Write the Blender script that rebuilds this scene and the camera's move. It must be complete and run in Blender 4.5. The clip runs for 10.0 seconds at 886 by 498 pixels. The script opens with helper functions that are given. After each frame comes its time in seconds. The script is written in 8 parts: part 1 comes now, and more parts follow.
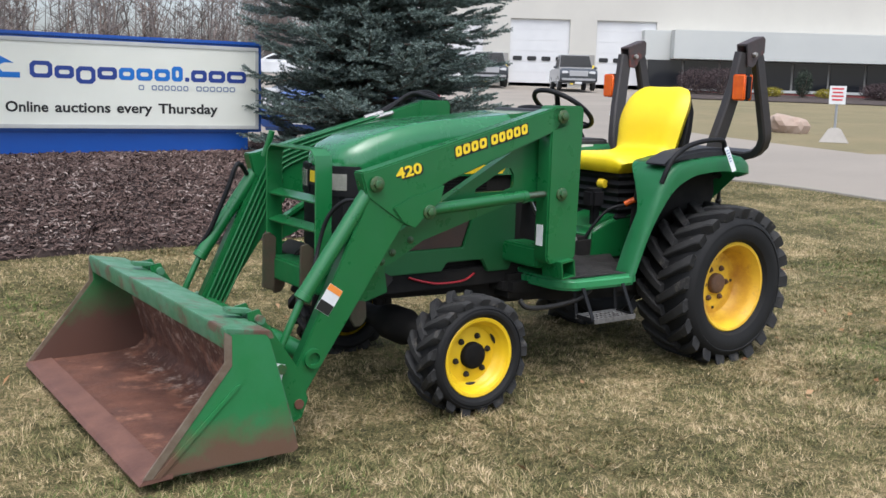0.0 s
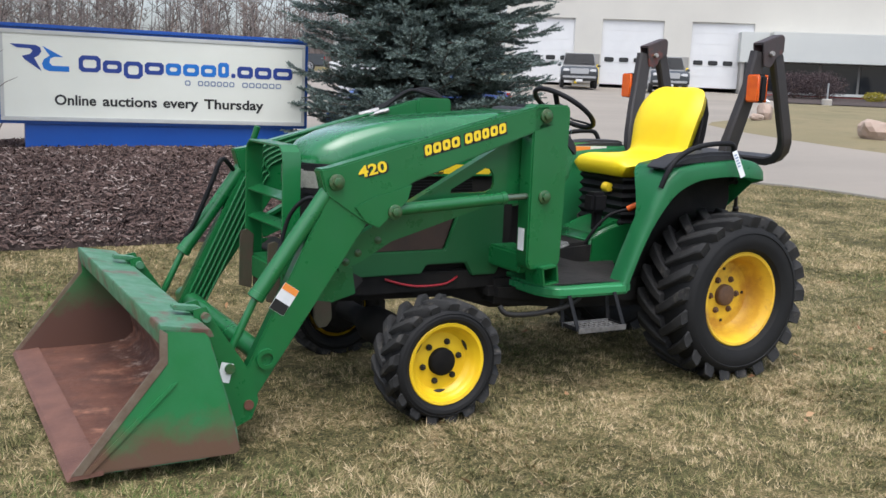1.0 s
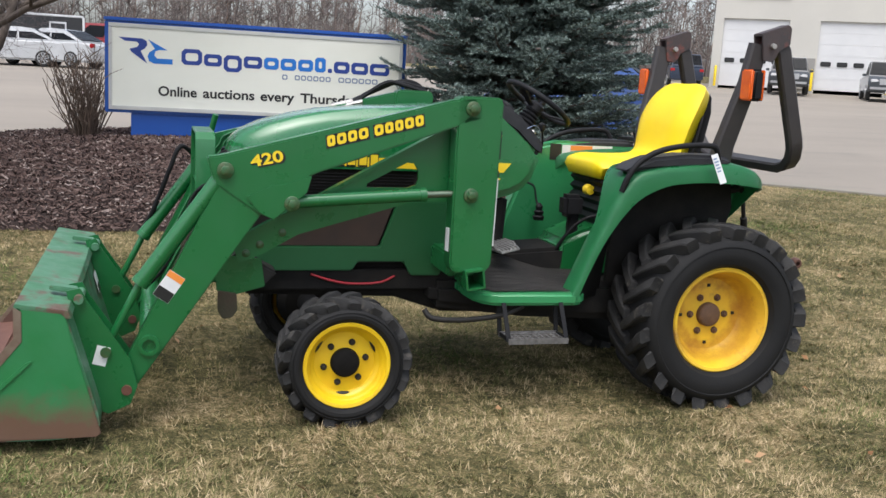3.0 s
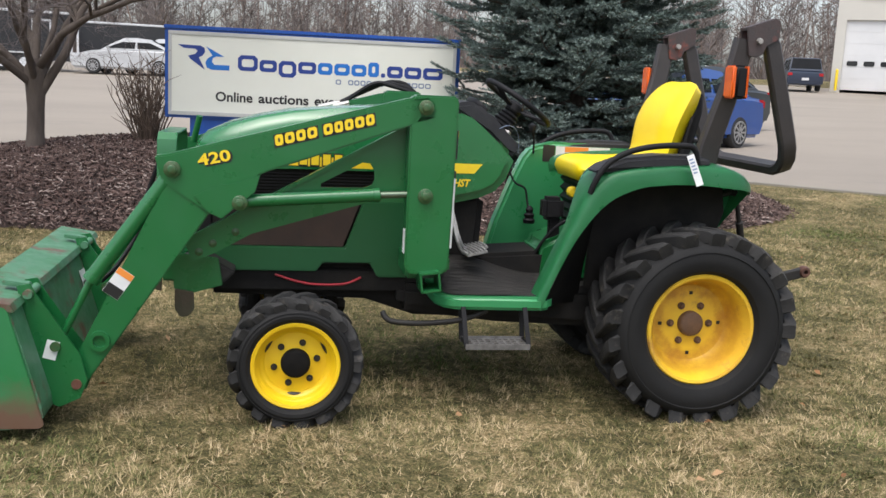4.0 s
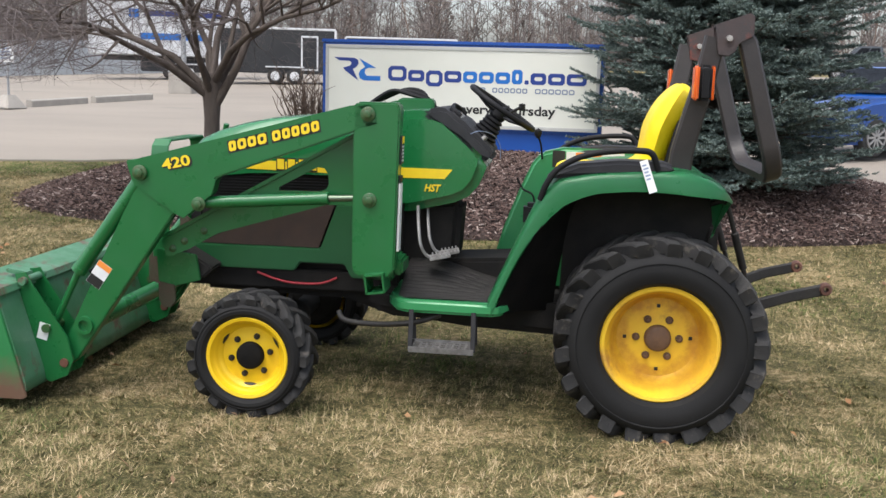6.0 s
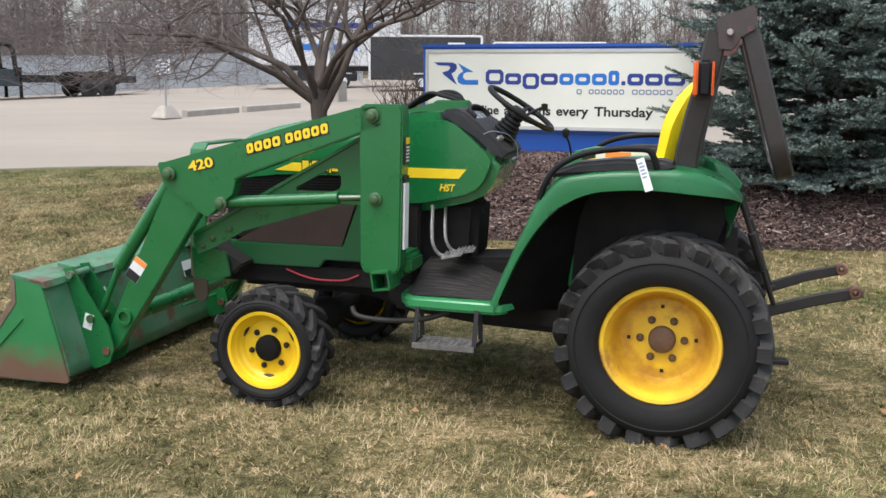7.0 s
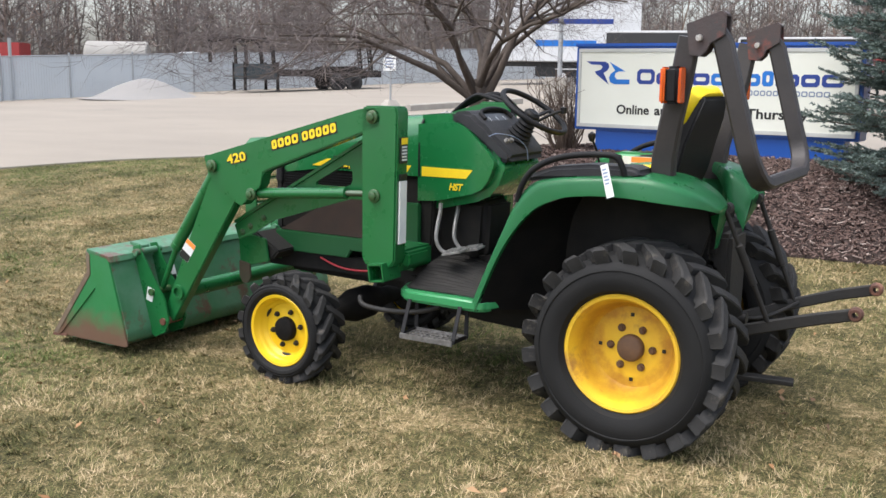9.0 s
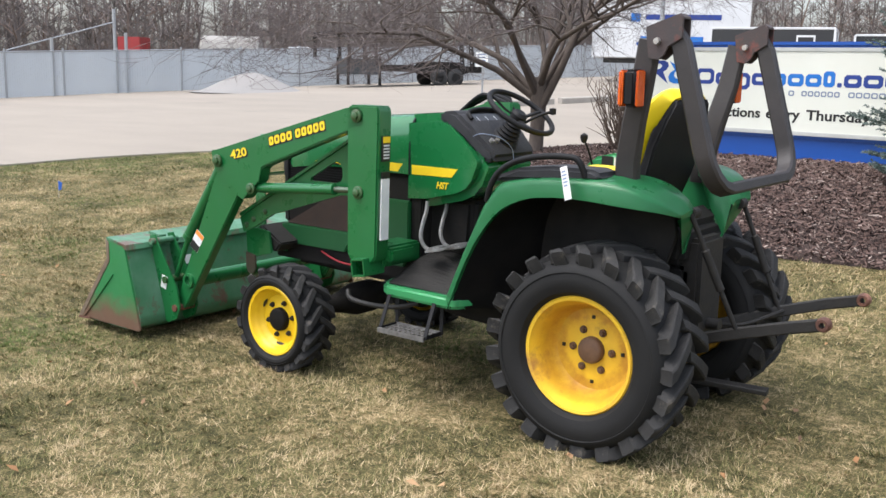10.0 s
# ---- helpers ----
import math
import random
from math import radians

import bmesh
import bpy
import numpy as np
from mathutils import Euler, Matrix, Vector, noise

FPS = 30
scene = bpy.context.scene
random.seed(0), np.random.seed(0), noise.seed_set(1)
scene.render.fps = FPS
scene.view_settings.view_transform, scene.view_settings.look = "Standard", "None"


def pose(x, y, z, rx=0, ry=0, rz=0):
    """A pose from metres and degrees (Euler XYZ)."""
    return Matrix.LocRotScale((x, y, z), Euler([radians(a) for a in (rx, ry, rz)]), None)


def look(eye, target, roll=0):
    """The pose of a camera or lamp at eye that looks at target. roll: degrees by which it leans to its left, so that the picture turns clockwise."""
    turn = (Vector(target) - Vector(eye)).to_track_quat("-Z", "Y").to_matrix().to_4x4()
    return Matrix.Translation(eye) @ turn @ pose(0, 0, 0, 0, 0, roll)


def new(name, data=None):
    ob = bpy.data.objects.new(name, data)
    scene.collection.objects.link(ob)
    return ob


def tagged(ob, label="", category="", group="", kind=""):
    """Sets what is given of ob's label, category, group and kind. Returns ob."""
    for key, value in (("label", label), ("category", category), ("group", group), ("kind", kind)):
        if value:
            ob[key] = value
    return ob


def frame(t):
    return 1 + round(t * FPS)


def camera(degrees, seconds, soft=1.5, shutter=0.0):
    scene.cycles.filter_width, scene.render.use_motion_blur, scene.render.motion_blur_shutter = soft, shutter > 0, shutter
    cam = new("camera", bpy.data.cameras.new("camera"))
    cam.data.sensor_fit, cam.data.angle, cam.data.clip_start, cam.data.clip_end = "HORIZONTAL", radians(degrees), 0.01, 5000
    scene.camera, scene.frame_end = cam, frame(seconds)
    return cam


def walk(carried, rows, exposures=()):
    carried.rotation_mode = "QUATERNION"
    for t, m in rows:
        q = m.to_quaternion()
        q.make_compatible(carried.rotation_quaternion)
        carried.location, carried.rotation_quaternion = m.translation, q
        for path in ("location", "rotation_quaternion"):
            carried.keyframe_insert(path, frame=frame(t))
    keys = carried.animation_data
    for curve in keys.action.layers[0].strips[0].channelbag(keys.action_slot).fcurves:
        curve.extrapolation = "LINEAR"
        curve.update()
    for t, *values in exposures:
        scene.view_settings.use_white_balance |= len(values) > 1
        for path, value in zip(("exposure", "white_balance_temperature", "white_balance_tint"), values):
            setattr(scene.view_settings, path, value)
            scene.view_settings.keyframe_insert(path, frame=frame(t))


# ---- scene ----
cam = camera(48.5, 10.0)
PATH = [
    (0, (-2.815, -3.801, 1.536), (-1.686, -2.18, 1.22), 1.6),
    (0.5, (-2.553, -3.889, 1.535), (-1.499, -2.219, 1.216), 2.1),
    (1, (-2.227, -3.979, 1.537), (-1.261, -2.257, 1.216), 2.3),
    (1.5, (-1.886, -4.071, 1.514), (-1.017, -2.298, 1.198), 2.3),
    (2, (-1.548, -4.146, 1.519), (-0.773, -2.331, 1.199), 2.6),
    (2.5, (-1.216, -4.179, 1.514), (-0.532, -2.328, 1.189), 2.9),
    (2.7, (-1.067, -4.232, 1.528), (-0.43, -2.365, 1.199), 3.1),
    (3.8, (-0.252, -4.356, 1.552), (0.133, -2.423, 1.214), 2.9),
    (4, (-0.093, -4.378, 1.54), (0.24, -2.434, 1.207), 2.8),
    (4.5, (0.305, -4.469, 1.566), (0.5, -2.507, 1.231), 2.5),
    (5, (0.68, -4.483, 1.557), (0.739, -2.511, 1.225), 2.3),
    (5.2, (0.841, -4.483, 1.566), (0.839, -2.511, 1.232), 2.0),
    (6.3, (1.647, -4.469, 1.594), (1.332, -2.522, 1.257), 1.3),
    (6.5, (1.795, -4.462, 1.581), (1.416, -2.527, 1.248), 0.9),
    (7, (2.177, -4.409, 1.588), (1.629, -2.515, 1.253), 0.4),
    (7.5, (2.486, -4.338, 1.581), (1.807, -2.487, 1.249), 0.3),
    (8, (2.813, -4.248, 1.613), (2.007, -2.45, 1.269), 0.3),
    (8.5, (3.148, -4.164, 1.635), (2.224, -2.425, 1.287), 0.5),
    (9, (3.425, -4.07, 1.643), (2.409, -2.383, 1.293), 0.8),
    (9.5, (3.726, -3.944, 1.665), (2.618, -2.317, 1.31), 1.2),
    (10, (4.023, -3.764, 1.681), (2.824, -2.205, 1.318), 1.2),
]
EXPOSURES = [(0, 0.96, 6100, 10), (2.5, 0.94, 6250, 10), (4.5, 1.00, 6480, 10), (6.5, 1.14, 6420, 10), (8.5, 1.26, 6450, 10), (10, 1.36, 6350, 10)]
walk(cam, [(t, look(eye, target, roll)) for t, eye, target, roll in PATH], EXPOSURES)

# ---- world and light: an overcast afternoon ----
world = bpy.data.worlds.new("overcast_sky")
scene.world = world
world.use_nodes = True
wn, wl = world.node_tree.nodes, world.node_tree.links
sky = wn.new("ShaderNodeTexSky")
sky.sky_type, sky.sun_disc = "NISHITA", False
sky.sun_elevation, sky.sun_rotation = radians(66), radians(210)
sky.air_density, sky.dust_density, sky.ozone_density = 1.0, 4.0, 1.0
pale = wn.new("ShaderNodeHueSaturation")
pale.inputs["Saturation"].default_value = 0.55
wl.new(sky.outputs["Color"], pale.inputs["Color"])
wl.new(pale.outputs["Color"], wn["Background"].inputs["Color"])
wn["Background"].inputs["Strength"].default_value = 0.15
sun = new("sun", bpy.data.lights.new("sun", "SUN"))
sun.data.energy, sun.data.angle, sun.data.color = 0.75, radians(50), (1.0, 0.99, 0.975)
sun.matrix_world = look((-4, -6, 20), (0, 0, 0))


# ---- materials ----
def mat(name, base, rough=0.6, metal=0.0, var=None, scale=8.0, amount=0.5, bump=0.0, bump_scale=60.0, rand=0.0, coat=0.0,
        spots=None, spot_scale=4.0, spot_at=0.62, spot_soft=0.08, rough_var=0.0, spec=0.5, stretch=None):
    """A surface: base colour broken up by a second colour in noise, spots of a third, grain in the relief."""
    m = bpy.data.materials.new(name)
    m.use_nodes = True
    n, l = m.node_tree.nodes, m.node_tree.links
    p = n["Principled BSDF"]
    p.inputs["Roughness"].default_value, p.inputs["Metallic"].default_value = rough, metal
    p.inputs["Coat Weight"].default_value = coat
    p.inputs["Specular IOR Level"].default_value = spec
    geo = n.new("ShaderNodeNewGeometry")
    place = geo.outputs["Position"]
    if stretch:
        mapping = n.new("ShaderNodeMapping")
        mapping.inputs["Scale"].default_value = stretch
        l.new(place, mapping.inputs["Vector"])
        place = mapping.outputs["Vector"]
    rgb = n.new("ShaderNodeRGB")
    rgb.outputs[0].default_value = (*base, 1)
    col = rgb.outputs[0]

    def noise_tex(sc, detail=5, rough_n=0.6):
        t = n.new("ShaderNodeTexNoise")
        t.inputs["Scale"].default_value, t.inputs["Detail"].default_value, t.inputs["Roughness"].default_value = sc, detail, rough_n
        l.new(place, t.inputs["Vector"])
        return t.outputs["Fac"]

    def mix(a, b, fac):
        x = n.new("ShaderNodeMix")
        x.data_type = "RGBA"
        l.new(fac, x.inputs["Factor"])
        l.new(a, x.inputs["A"])
        if isinstance(b, tuple):
            x.inputs["B"].default_value = (*b, 1)
        else:
            l.new(b, x.inputs["B"])
        return x.outputs["Result"]

    def ramp(v, lo, hi, top=1.0):
        r = n.new("ShaderNodeMapRange")
        r.inputs["From Min"].default_value, r.inputs["From Max"].default_value, r.inputs["To Max"].default_value = lo, hi, top
        l.new(v, r.inputs["Value"])
        return r.outputs["Result"]

    if var:
        col = mix(col, var, ramp(noise_tex(scale), 0.5 - amount * 0.4, 0.5 + amount * 0.4))
    if spots:
        col = mix(col, spots, ramp(noise_tex(spot_scale, 8, 0.7), spot_at, spot_at + spot_soft))
    if rand:
        info = n.new("ShaderNodeObjectInfo")
        hsv = n.new("ShaderNodeHueSaturation")
        l.new(ramp(info.outputs["Random"], 0, 1, 2 * rand), hsv.inputs["Value"])
        add = n.new("ShaderNodeMath")
        add.operation = "ADD"
        add.inputs[1].default_value = 1 - rand
        l.new(hsv.inputs["Value"].links[0].from_socket, add.inputs[0])
        l.new(add.outputs[0], hsv.inputs["Value"])
        l.new(col, hsv.inputs["Color"])
        col = hsv.outputs["Color"]
    l.new(col, p.inputs["Base Color"])
    if rough_var:
        l.new(ramp(noise_tex(scale * 2.3), 0.3, 0.7, 1), (rv := n.new("ShaderNodeMapRange")).inputs["Value"])
        rv.inputs["To Min"].default_value, rv.inputs["To Max"].default_value = max(0.02, rough - rough_var), min(1, rough + rough_var)
        l.new(rv.outputs["Result"], p.inputs["Roughness"])
    if bump:
        b = n.new("ShaderNodeBump")
        b.inputs["Strength"].default_value, b.inputs["Distance"].default_value = bump, 0.01
        l.new(noise_tex(bump_scale, 6, 0.65), b.inputs["Height"])
        l.new(b.outputs["Normal"], p.inputs["Normal"])
    return m


def island_mat(name, colours, rough=0.8, patch=None, patch_scale=0.8, fine=0.0, fine_scale=9.0):
    """For blades, chips and needles: each loose piece takes one of the colours; patch shifts them over the ground."""
    m = bpy.data.materials.new(name)
    m.use_nodes = True
    n, l = m.node_tree.nodes, m.node_tree.links
    p = n["Principled BSDF"]
    p.inputs["Roughness"].default_value = rough
    p.inputs["Specular IOR Level"].default_value = 0.25
    geo = n.new("ShaderNodeNewGeometry")
    ramp = n.new("ShaderNodeValToRGB")
    ramp.color_ramp.elements.remove(ramp.color_ramp.elements[1])
    for i, c in enumerate(colours):
        e = ramp.color_ramp.elements[0] if i == 0 else ramp.color_ramp.elements.new(i / (len(colours) - 1))
        e.position, e.color = i / max(1, len(colours) - 1), (*c, 1)
    value = geo.outputs["Random Per Island"]
    for strength, scale in ((patch, patch_scale), (fine, fine_scale)):
        if not strength:
            continue
        t = n.new("ShaderNodeTexNoise")
        t.inputs["Scale"].default_value, t.inputs["Detail"].default_value, t.inputs["Roughness"].default_value = scale, 5, 0.62
        l.new(geo.outputs["Position"], t.inputs["Vector"])
        r = n.new("ShaderNodeMapRange")
        r.inputs["From Min"].default_value, r.inputs["From Max"].default_value = 0.3, 0.7
        r.inputs["To Min"].default_value, r.inputs["To Max"].default_value = -strength, strength
        l.new(t.outputs["Fac"], r.inputs["Value"])
        a = n.new("ShaderNodeMath")
        a.operation, a.use_clamp = "ADD", True
        l.new(value, a.inputs[0])
        l.new(r.outputs["Result"], a.inputs[1])
        value = a.outputs[0]
    l.new(value, ramp.inputs["Fac"])
    l.new(ramp.outputs["Color"], p.inputs["Base Color"])
    return m


GREEN = mat("green_paint", (0.008, 0.112, 0.028), 0.33, var=(0.011, 0.130, 0.036), scale=3, amount=0.7, bump=0.06, bump_scale=9, coat=0.25, rough_var=0.1,
            spots=(0.022, 0.105, 0.036), spot_scale=22, spot_at=0.66, spot_soft=0.1)
FENDER = mat("fender_green", (0.028, 0.225, 0.078), 0.34, var=(0.038, 0.245, 0.092), scale=3, amount=0.6, bump=0.05, bump_scale=12, coat=0.3, rough_var=0.1)
# side panel green, darkened to hold the shade below the loader arms
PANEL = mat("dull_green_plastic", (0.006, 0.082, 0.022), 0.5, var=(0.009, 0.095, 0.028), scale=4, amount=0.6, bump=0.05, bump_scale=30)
HOOD = mat("hood_green", (0.008, 0.125, 0.034), 0.26, var=(0.014, 0.150, 0.046), scale=2.5, amount=0.6, coat=0.6, rough_var=0.10)
WORN = mat("worn_green_paint", (0.030, 0.15, 0.060), 0.45, var=(0.10, 0.22, 0.14), scale=5, amount=0.6, bump=0.15, bump_scale=30, rough_var=0.12,
           spots=(0.12, 0.07, 0.05), spot_scale=6, spot_at=0.53, spot_soft=0.09)
RUST = mat("rusty_steel", (0.150, 0.060, 0.036), 0.65, var=(0.052, 0.024, 0.018), scale=5, amount=0.7, bump=0.35, bump_scale=45, spots=(0.27, 0.125, 0.078), spot_scale=7,
           spot_at=0.54, spot_soft=0.12, rough_var=0.15)
YELLOW = mat("yellow_wheel_paint", (0.80, 0.56, 0.012), 0.38, var=(0.74, 0.45, 0.012), scale=5, amount=0.6, bump=0.08, bump_scale=40, rough_var=0.1)
OCHRE = mat("weathered_yellow_paint", (0.82, 0.55, 0.03), 0.45, var=(0.66, 0.36, 0.03), scale=4, amount=0.6, bump=0.15, bump_scale=40, rough_var=0.12,
            spots=(0.34, 0.16, 0.045), spot_scale=5, spot_at=0.54, spot_soft=0.16)
VINYL = mat("yellow_vinyl", (0.86, 0.66, 0.006), 0.42, var=(0.80, 0.58, 0.006), scale=3, amount=0.5, bump=0.12, bump_scale=220)
DECAL = mat("yellow_decal", (0.85, 0.62, 0.02), 0.4, var=(0.78, 0.55, 0.02), scale=20)
BLACKINK = mat("black_ink", (0.012, 0.012, 0.012), 0.45)
TYRE = mat("tyre_rubber", (0.016, 0.016, 0.0165), 0.75, var=(0.034, 0.033, 0.032), scale=7, amount=0.7, bump=0.35, bump_scale=90, spots=(0.10, 0.088, 0.072), spot_scale=11, spot_at=0.57, spot_soft=0.16, spec=0.3)
SIDEWALL = mat("tyre_sidewall", (0.0075, 0.0075, 0.008), 0.75, var=(0.012, 0.012, 0.0118), scale=6, amount=0.7, bump=0.12, bump_scale=70, spec=0.3)
BLACK = mat("black_plastic", (0.008, 0.008, 0.009), 0.55, var=(0.014, 0.014, 0.015), scale=9, amount=0.6, bump=0.15, bump_scale=160, spec=0.18)
MATTE = mat("matte_black_steel", (0.012, 0.012, 0.012), 0.85, var=(0.022, 0.020, 0.018), scale=6, bump=0.2, bump_scale=60, spec=0.15)
GREY = mat("dark_grey_plastic", (0.022, 0.023, 0.026), 0.65, var=(0.038, 0.038, 0.041), scale=8, bump=0.2, bump_scale=240, spec=0.25)
DARK = mat("greasy_black_iron", (0.007, 0.007, 0.007), 0.65, var=(0.018, 0.015, 0.012), scale=12, amount=0.7, bump=0.3, bump_scale=50)
RUSTDARK = mat("dark_rusty_steel", (0.075, 0.040, 0.028), 0.75, var=(0.03, 0.045, 0.02), scale=9, amount=0.8, bump=0.3, bump_scale=45)
ROPS = mat("faded_black_steel", (0.023, 0.021, 0.022), 0.5, var=(0.040, 0.034, 0.033), scale=7, amount=0.7, bump=0.15, bump_scale=60, spots=(0.12, 0.04, 0.03), spot_scale=9, spot_at=0.67)
ROPSRUST = mat("rusted_hinge_steel", (0.040, 0.036, 0.037), 0.6, var=(0.062, 0.040, 0.038), scale=11, amount=0.6, bump=0.25, bump_scale=60, spots=(0.16, 0.045, 0.035), spot_scale=7, spot_at=0.56, spot_soft=0.1)
STEEL = mat("bare_steel", (0.55, 0.54, 0.52), 0.38, 0.7, var=(0.34, 0.31, 0.28), scale=30, bump=0.15, bump_scale=80, rough_var=0.15)
BOLT = mat("greenish_bolt_steel", (0.015, 0.095, 0.028), 0.45, 0.0, var=(0.06, 0.08, 0.03), scale=40, bump=0.15)
CHROME = mat("hydraulic_rod_chrome", (0.16, 0.2, 0.15), 0.3, 0.7, var=(0.1, 0.14, 0.09), scale=18)
MESHY = mat("rust_brown_mesh", (0.052, 0.028, 0.020), 0.7, var=(0.030, 0.018, 0.014), scale=9, bump=0.6, bump_scale=400)
RUBBER = mat("floor_mat_rubber", (0.026, 0.025, 0.024), 0.7, var=(0.060, 0.055, 0.050), scale=8, amount=0.8, bump=0.3, bump_scale=60)
RED = mat("red_cable", (0.30, 0.014, 0.022), 0.4)
AMBER = mat("amber_lens", (0.75, 0.13, 0.01), 0.25, var=(0.62, 0.09, 0.01), scale=25, bump=0.4, bump_scale=90)
PAPER = mat("white_paper", (0.72, 0.73, 0.72), 0.6, var=(0.62, 0.63, 0.63), scale=15)
ORANGE = mat("orange_ink", (0.75, 0.25, 0.04), 0.5)
LENS = mat("headlight_glass", (0.30, 0.30, 0.26), 0.12, var=(0.20, 0.20, 0.17), scale=14, bump=0.5, bump_scale=60, coat=0.6)
SIGNBLUE = mat("blue_painted_metal", (0.010, 0.075, 0.36), 0.35, var=(0.012, 0.09, 0.41), scale=1.2, amount=0.7, bump=0.05, bump_scale=6)
SIGNFACE = mat("white_sign_face", (0.79, 0.80, 0.72), 0.42, var=(0.72, 0.73, 0.65), scale=1.1, amount=0.7, bump=0.05, bump_scale=4)
SIGNTRIM = mat("sign_edge_trim", (0.55, 0.56, 0.54), 0.4, var=(0.46, 0.47, 0.45), scale=4)
NAVY = mat("navy_ink", (0.016, 0.045, 0.25), 0.4)
SKYINK = mat("sky_blue_ink", (0.012, 0.16, 0.55), 0.4)
GREYINK = mat("grey_blue_ink", (0.20, 0.25, 0.36), 0.45)


# ---- builders ----
WHERE = {}


def fresh():
    return bmesh.new()


def thing(name, at, label, category, group="", kind=""):
    """An Empty at the base of a thing, which parents its parts."""
    ob = new(name)
    ob.empty_display_size = 0.1
    ob.location = at
    WHERE[ob] = Vector(at)
    return tagged(ob, label, category, group, kind)


def part(name, bm, material, parent=None, label="", smooth=40, kind=""):
    """Links a bmesh, made in world metres, as one mesh object under a thing or part."""
    bmesh.ops.recalc_face_normals(bm, faces=bm.faces)
    lo = Vector([min(v.co[i] for v in bm.verts) for i in range(3)])
    hi = Vector([max(v.co[i] for v in bm.verts) for i in range(3)])
    mid = (lo + hi) / 2
    if parent is None:
        mid.z = lo.z
    bmesh.ops.translate(bm, verts=bm.verts, vec=-mid)
    me = bpy.data.meshes.new(name)
    bm.to_mesh(me)
    bm.free()
    for m in material if isinstance(material, (list, tuple)) else [material]:
        me.materials.append(m)
    if smooth:
        me.shade_smooth()
        me.set_sharp_from_angle(angle=radians(smooth))
    ob = new(name, me)
    WHERE[ob] = mid
    if parent is not None:
        ob.parent = parent
        ob.location = mid - WHERE[parent]
    else:
        ob.location = mid
    return tagged(ob, label, kind=kind)


def bevel(bm, faces, width, seg=2):
    if width <= 0:
        return
    edges = {e for f in faces for e in f.edges if len(e.link_faces) == 2 and e.calc_face_angle(0) > 0.5}
    bmesh.ops.bevel(bm, geom=list(edges), offset=width, segments=seg, affect="EDGES", clamp_overlap=True)


def prism(bm, pts, y0, y1, bev=0.0, seg=2, axis="y"):
    """A flat outline of (a, b) pairs drawn out between two planes: axis y takes (x, z), x takes (y, z), z takes (x, y)."""
    def at(a, b, c):
        return {"y": (a, c, b), "x": (c, a, b), "z": (a, b, c)}[axis]
    one = [bm.verts.new(at(a, b, y0)) for a, b in pts]
    two = [bm.verts.new(at(a, b, y1)) for a, b in pts]
    faces = [bm.faces.new(one), bm.faces.new(two[::-1])]
    for i in range(len(pts)):
        j = (i + 1) % len(pts)
        faces.append(bm.faces.new((one[i], two[i], two[j], one[j])))
    bmesh.ops.recalc_face_normals(bm, faces=faces)
    bevel(bm, faces, bev, seg)
    return bm


def box(bm, x0, x1, y0, y1, z0, z1, bev=0.004, seg=2):
    return prism(bm, [(x0, z0), (x1, z0), (x1, z1), (x0, z1)], y0, y1, bev, seg)


def obox(bm, centre, size, turn=(0, 0, 0), bev=0.004):
    """A bevelled box turned by degrees."""
    b = bmesh.new()
    sx, sy, sz = (s / 2 for s in size)
    box(b, -sx, sx, -sy, sy, -sz, sz, bev)
    m = pose(*centre, *turn)
    bmesh.ops.transform(b, matrix=m, verts=b.verts)
    merge(bm, b)
    return bm


def merge(bm, other):
    me = bpy.data.meshes.new("tmp")
    other.to_mesh(me)
    other.free()
    bm.from_mesh(me)
    bpy.data.meshes.remove(me)


def sweep(bm, pts, section, up=(0, 0, 1), closed=False, cap=True, scales=None):
    """Draws a cross-section of (u, v) pairs along a line of points."""
    pts = [Vector(p) for p in pts]
    rings, n = [], len(pts)
    side_prev = None
    for i, p in enumerate(pts):
        if closed:
            d = pts[(i + 1) % n] - pts[i - 1]
        else:
            d = pts[min(i + 1, n - 1)] - pts[max(i - 1, 0)]
        d.normalize()
        if side_prev is None:
            s = d.cross(Vector(up))
            if s.length < 1e-3:
                s = d.cross(Vector((1, 0, 0)))
        else:
            s = side_prev - d * side_prev.dot(d)
        s.normalize()
        side_prev = s
        t = s.cross(d)
        k = scales[i] if scales else 1.0
        rings.append([bm.verts.new(p + s * (u * k) + t * (v * k)) for u, v in section])
    m = len(section)
    faces = []
    for i in range(n if closed else n - 1):
        a, b = rings[i], rings[(i + 1) % n]
        for j in range(m):
            faces.append(bm.faces.new((a[j], a[(j + 1) % m], b[(j + 1) % m], b[j])))
    if cap and not closed:
        faces += [bm.faces.new(rings[0][::-1]), bm.faces.new(rings[-1])]
    return faces


def ring_section(r, sides=10):
    return [(r * math.cos(2 * math.pi * k / sides), r * math.sin(2 * math.pi * k / sides)) for k in range(sides)]


def rect_section(w, h, c=0.008):
    w, h = w / 2, h / 2
    return [(w, -h + c), (w, h - c), (w - c, h), (-w + c, h), (-w, h - c), (-w, -h + c), (-w + c, -h), (w - c, -h)]


def tube(bm, pts, r, sides=10, closed=False, scales=None):
    sweep(bm, pts, ring_section(r, sides), closed=closed, scales=scales)
    return bm


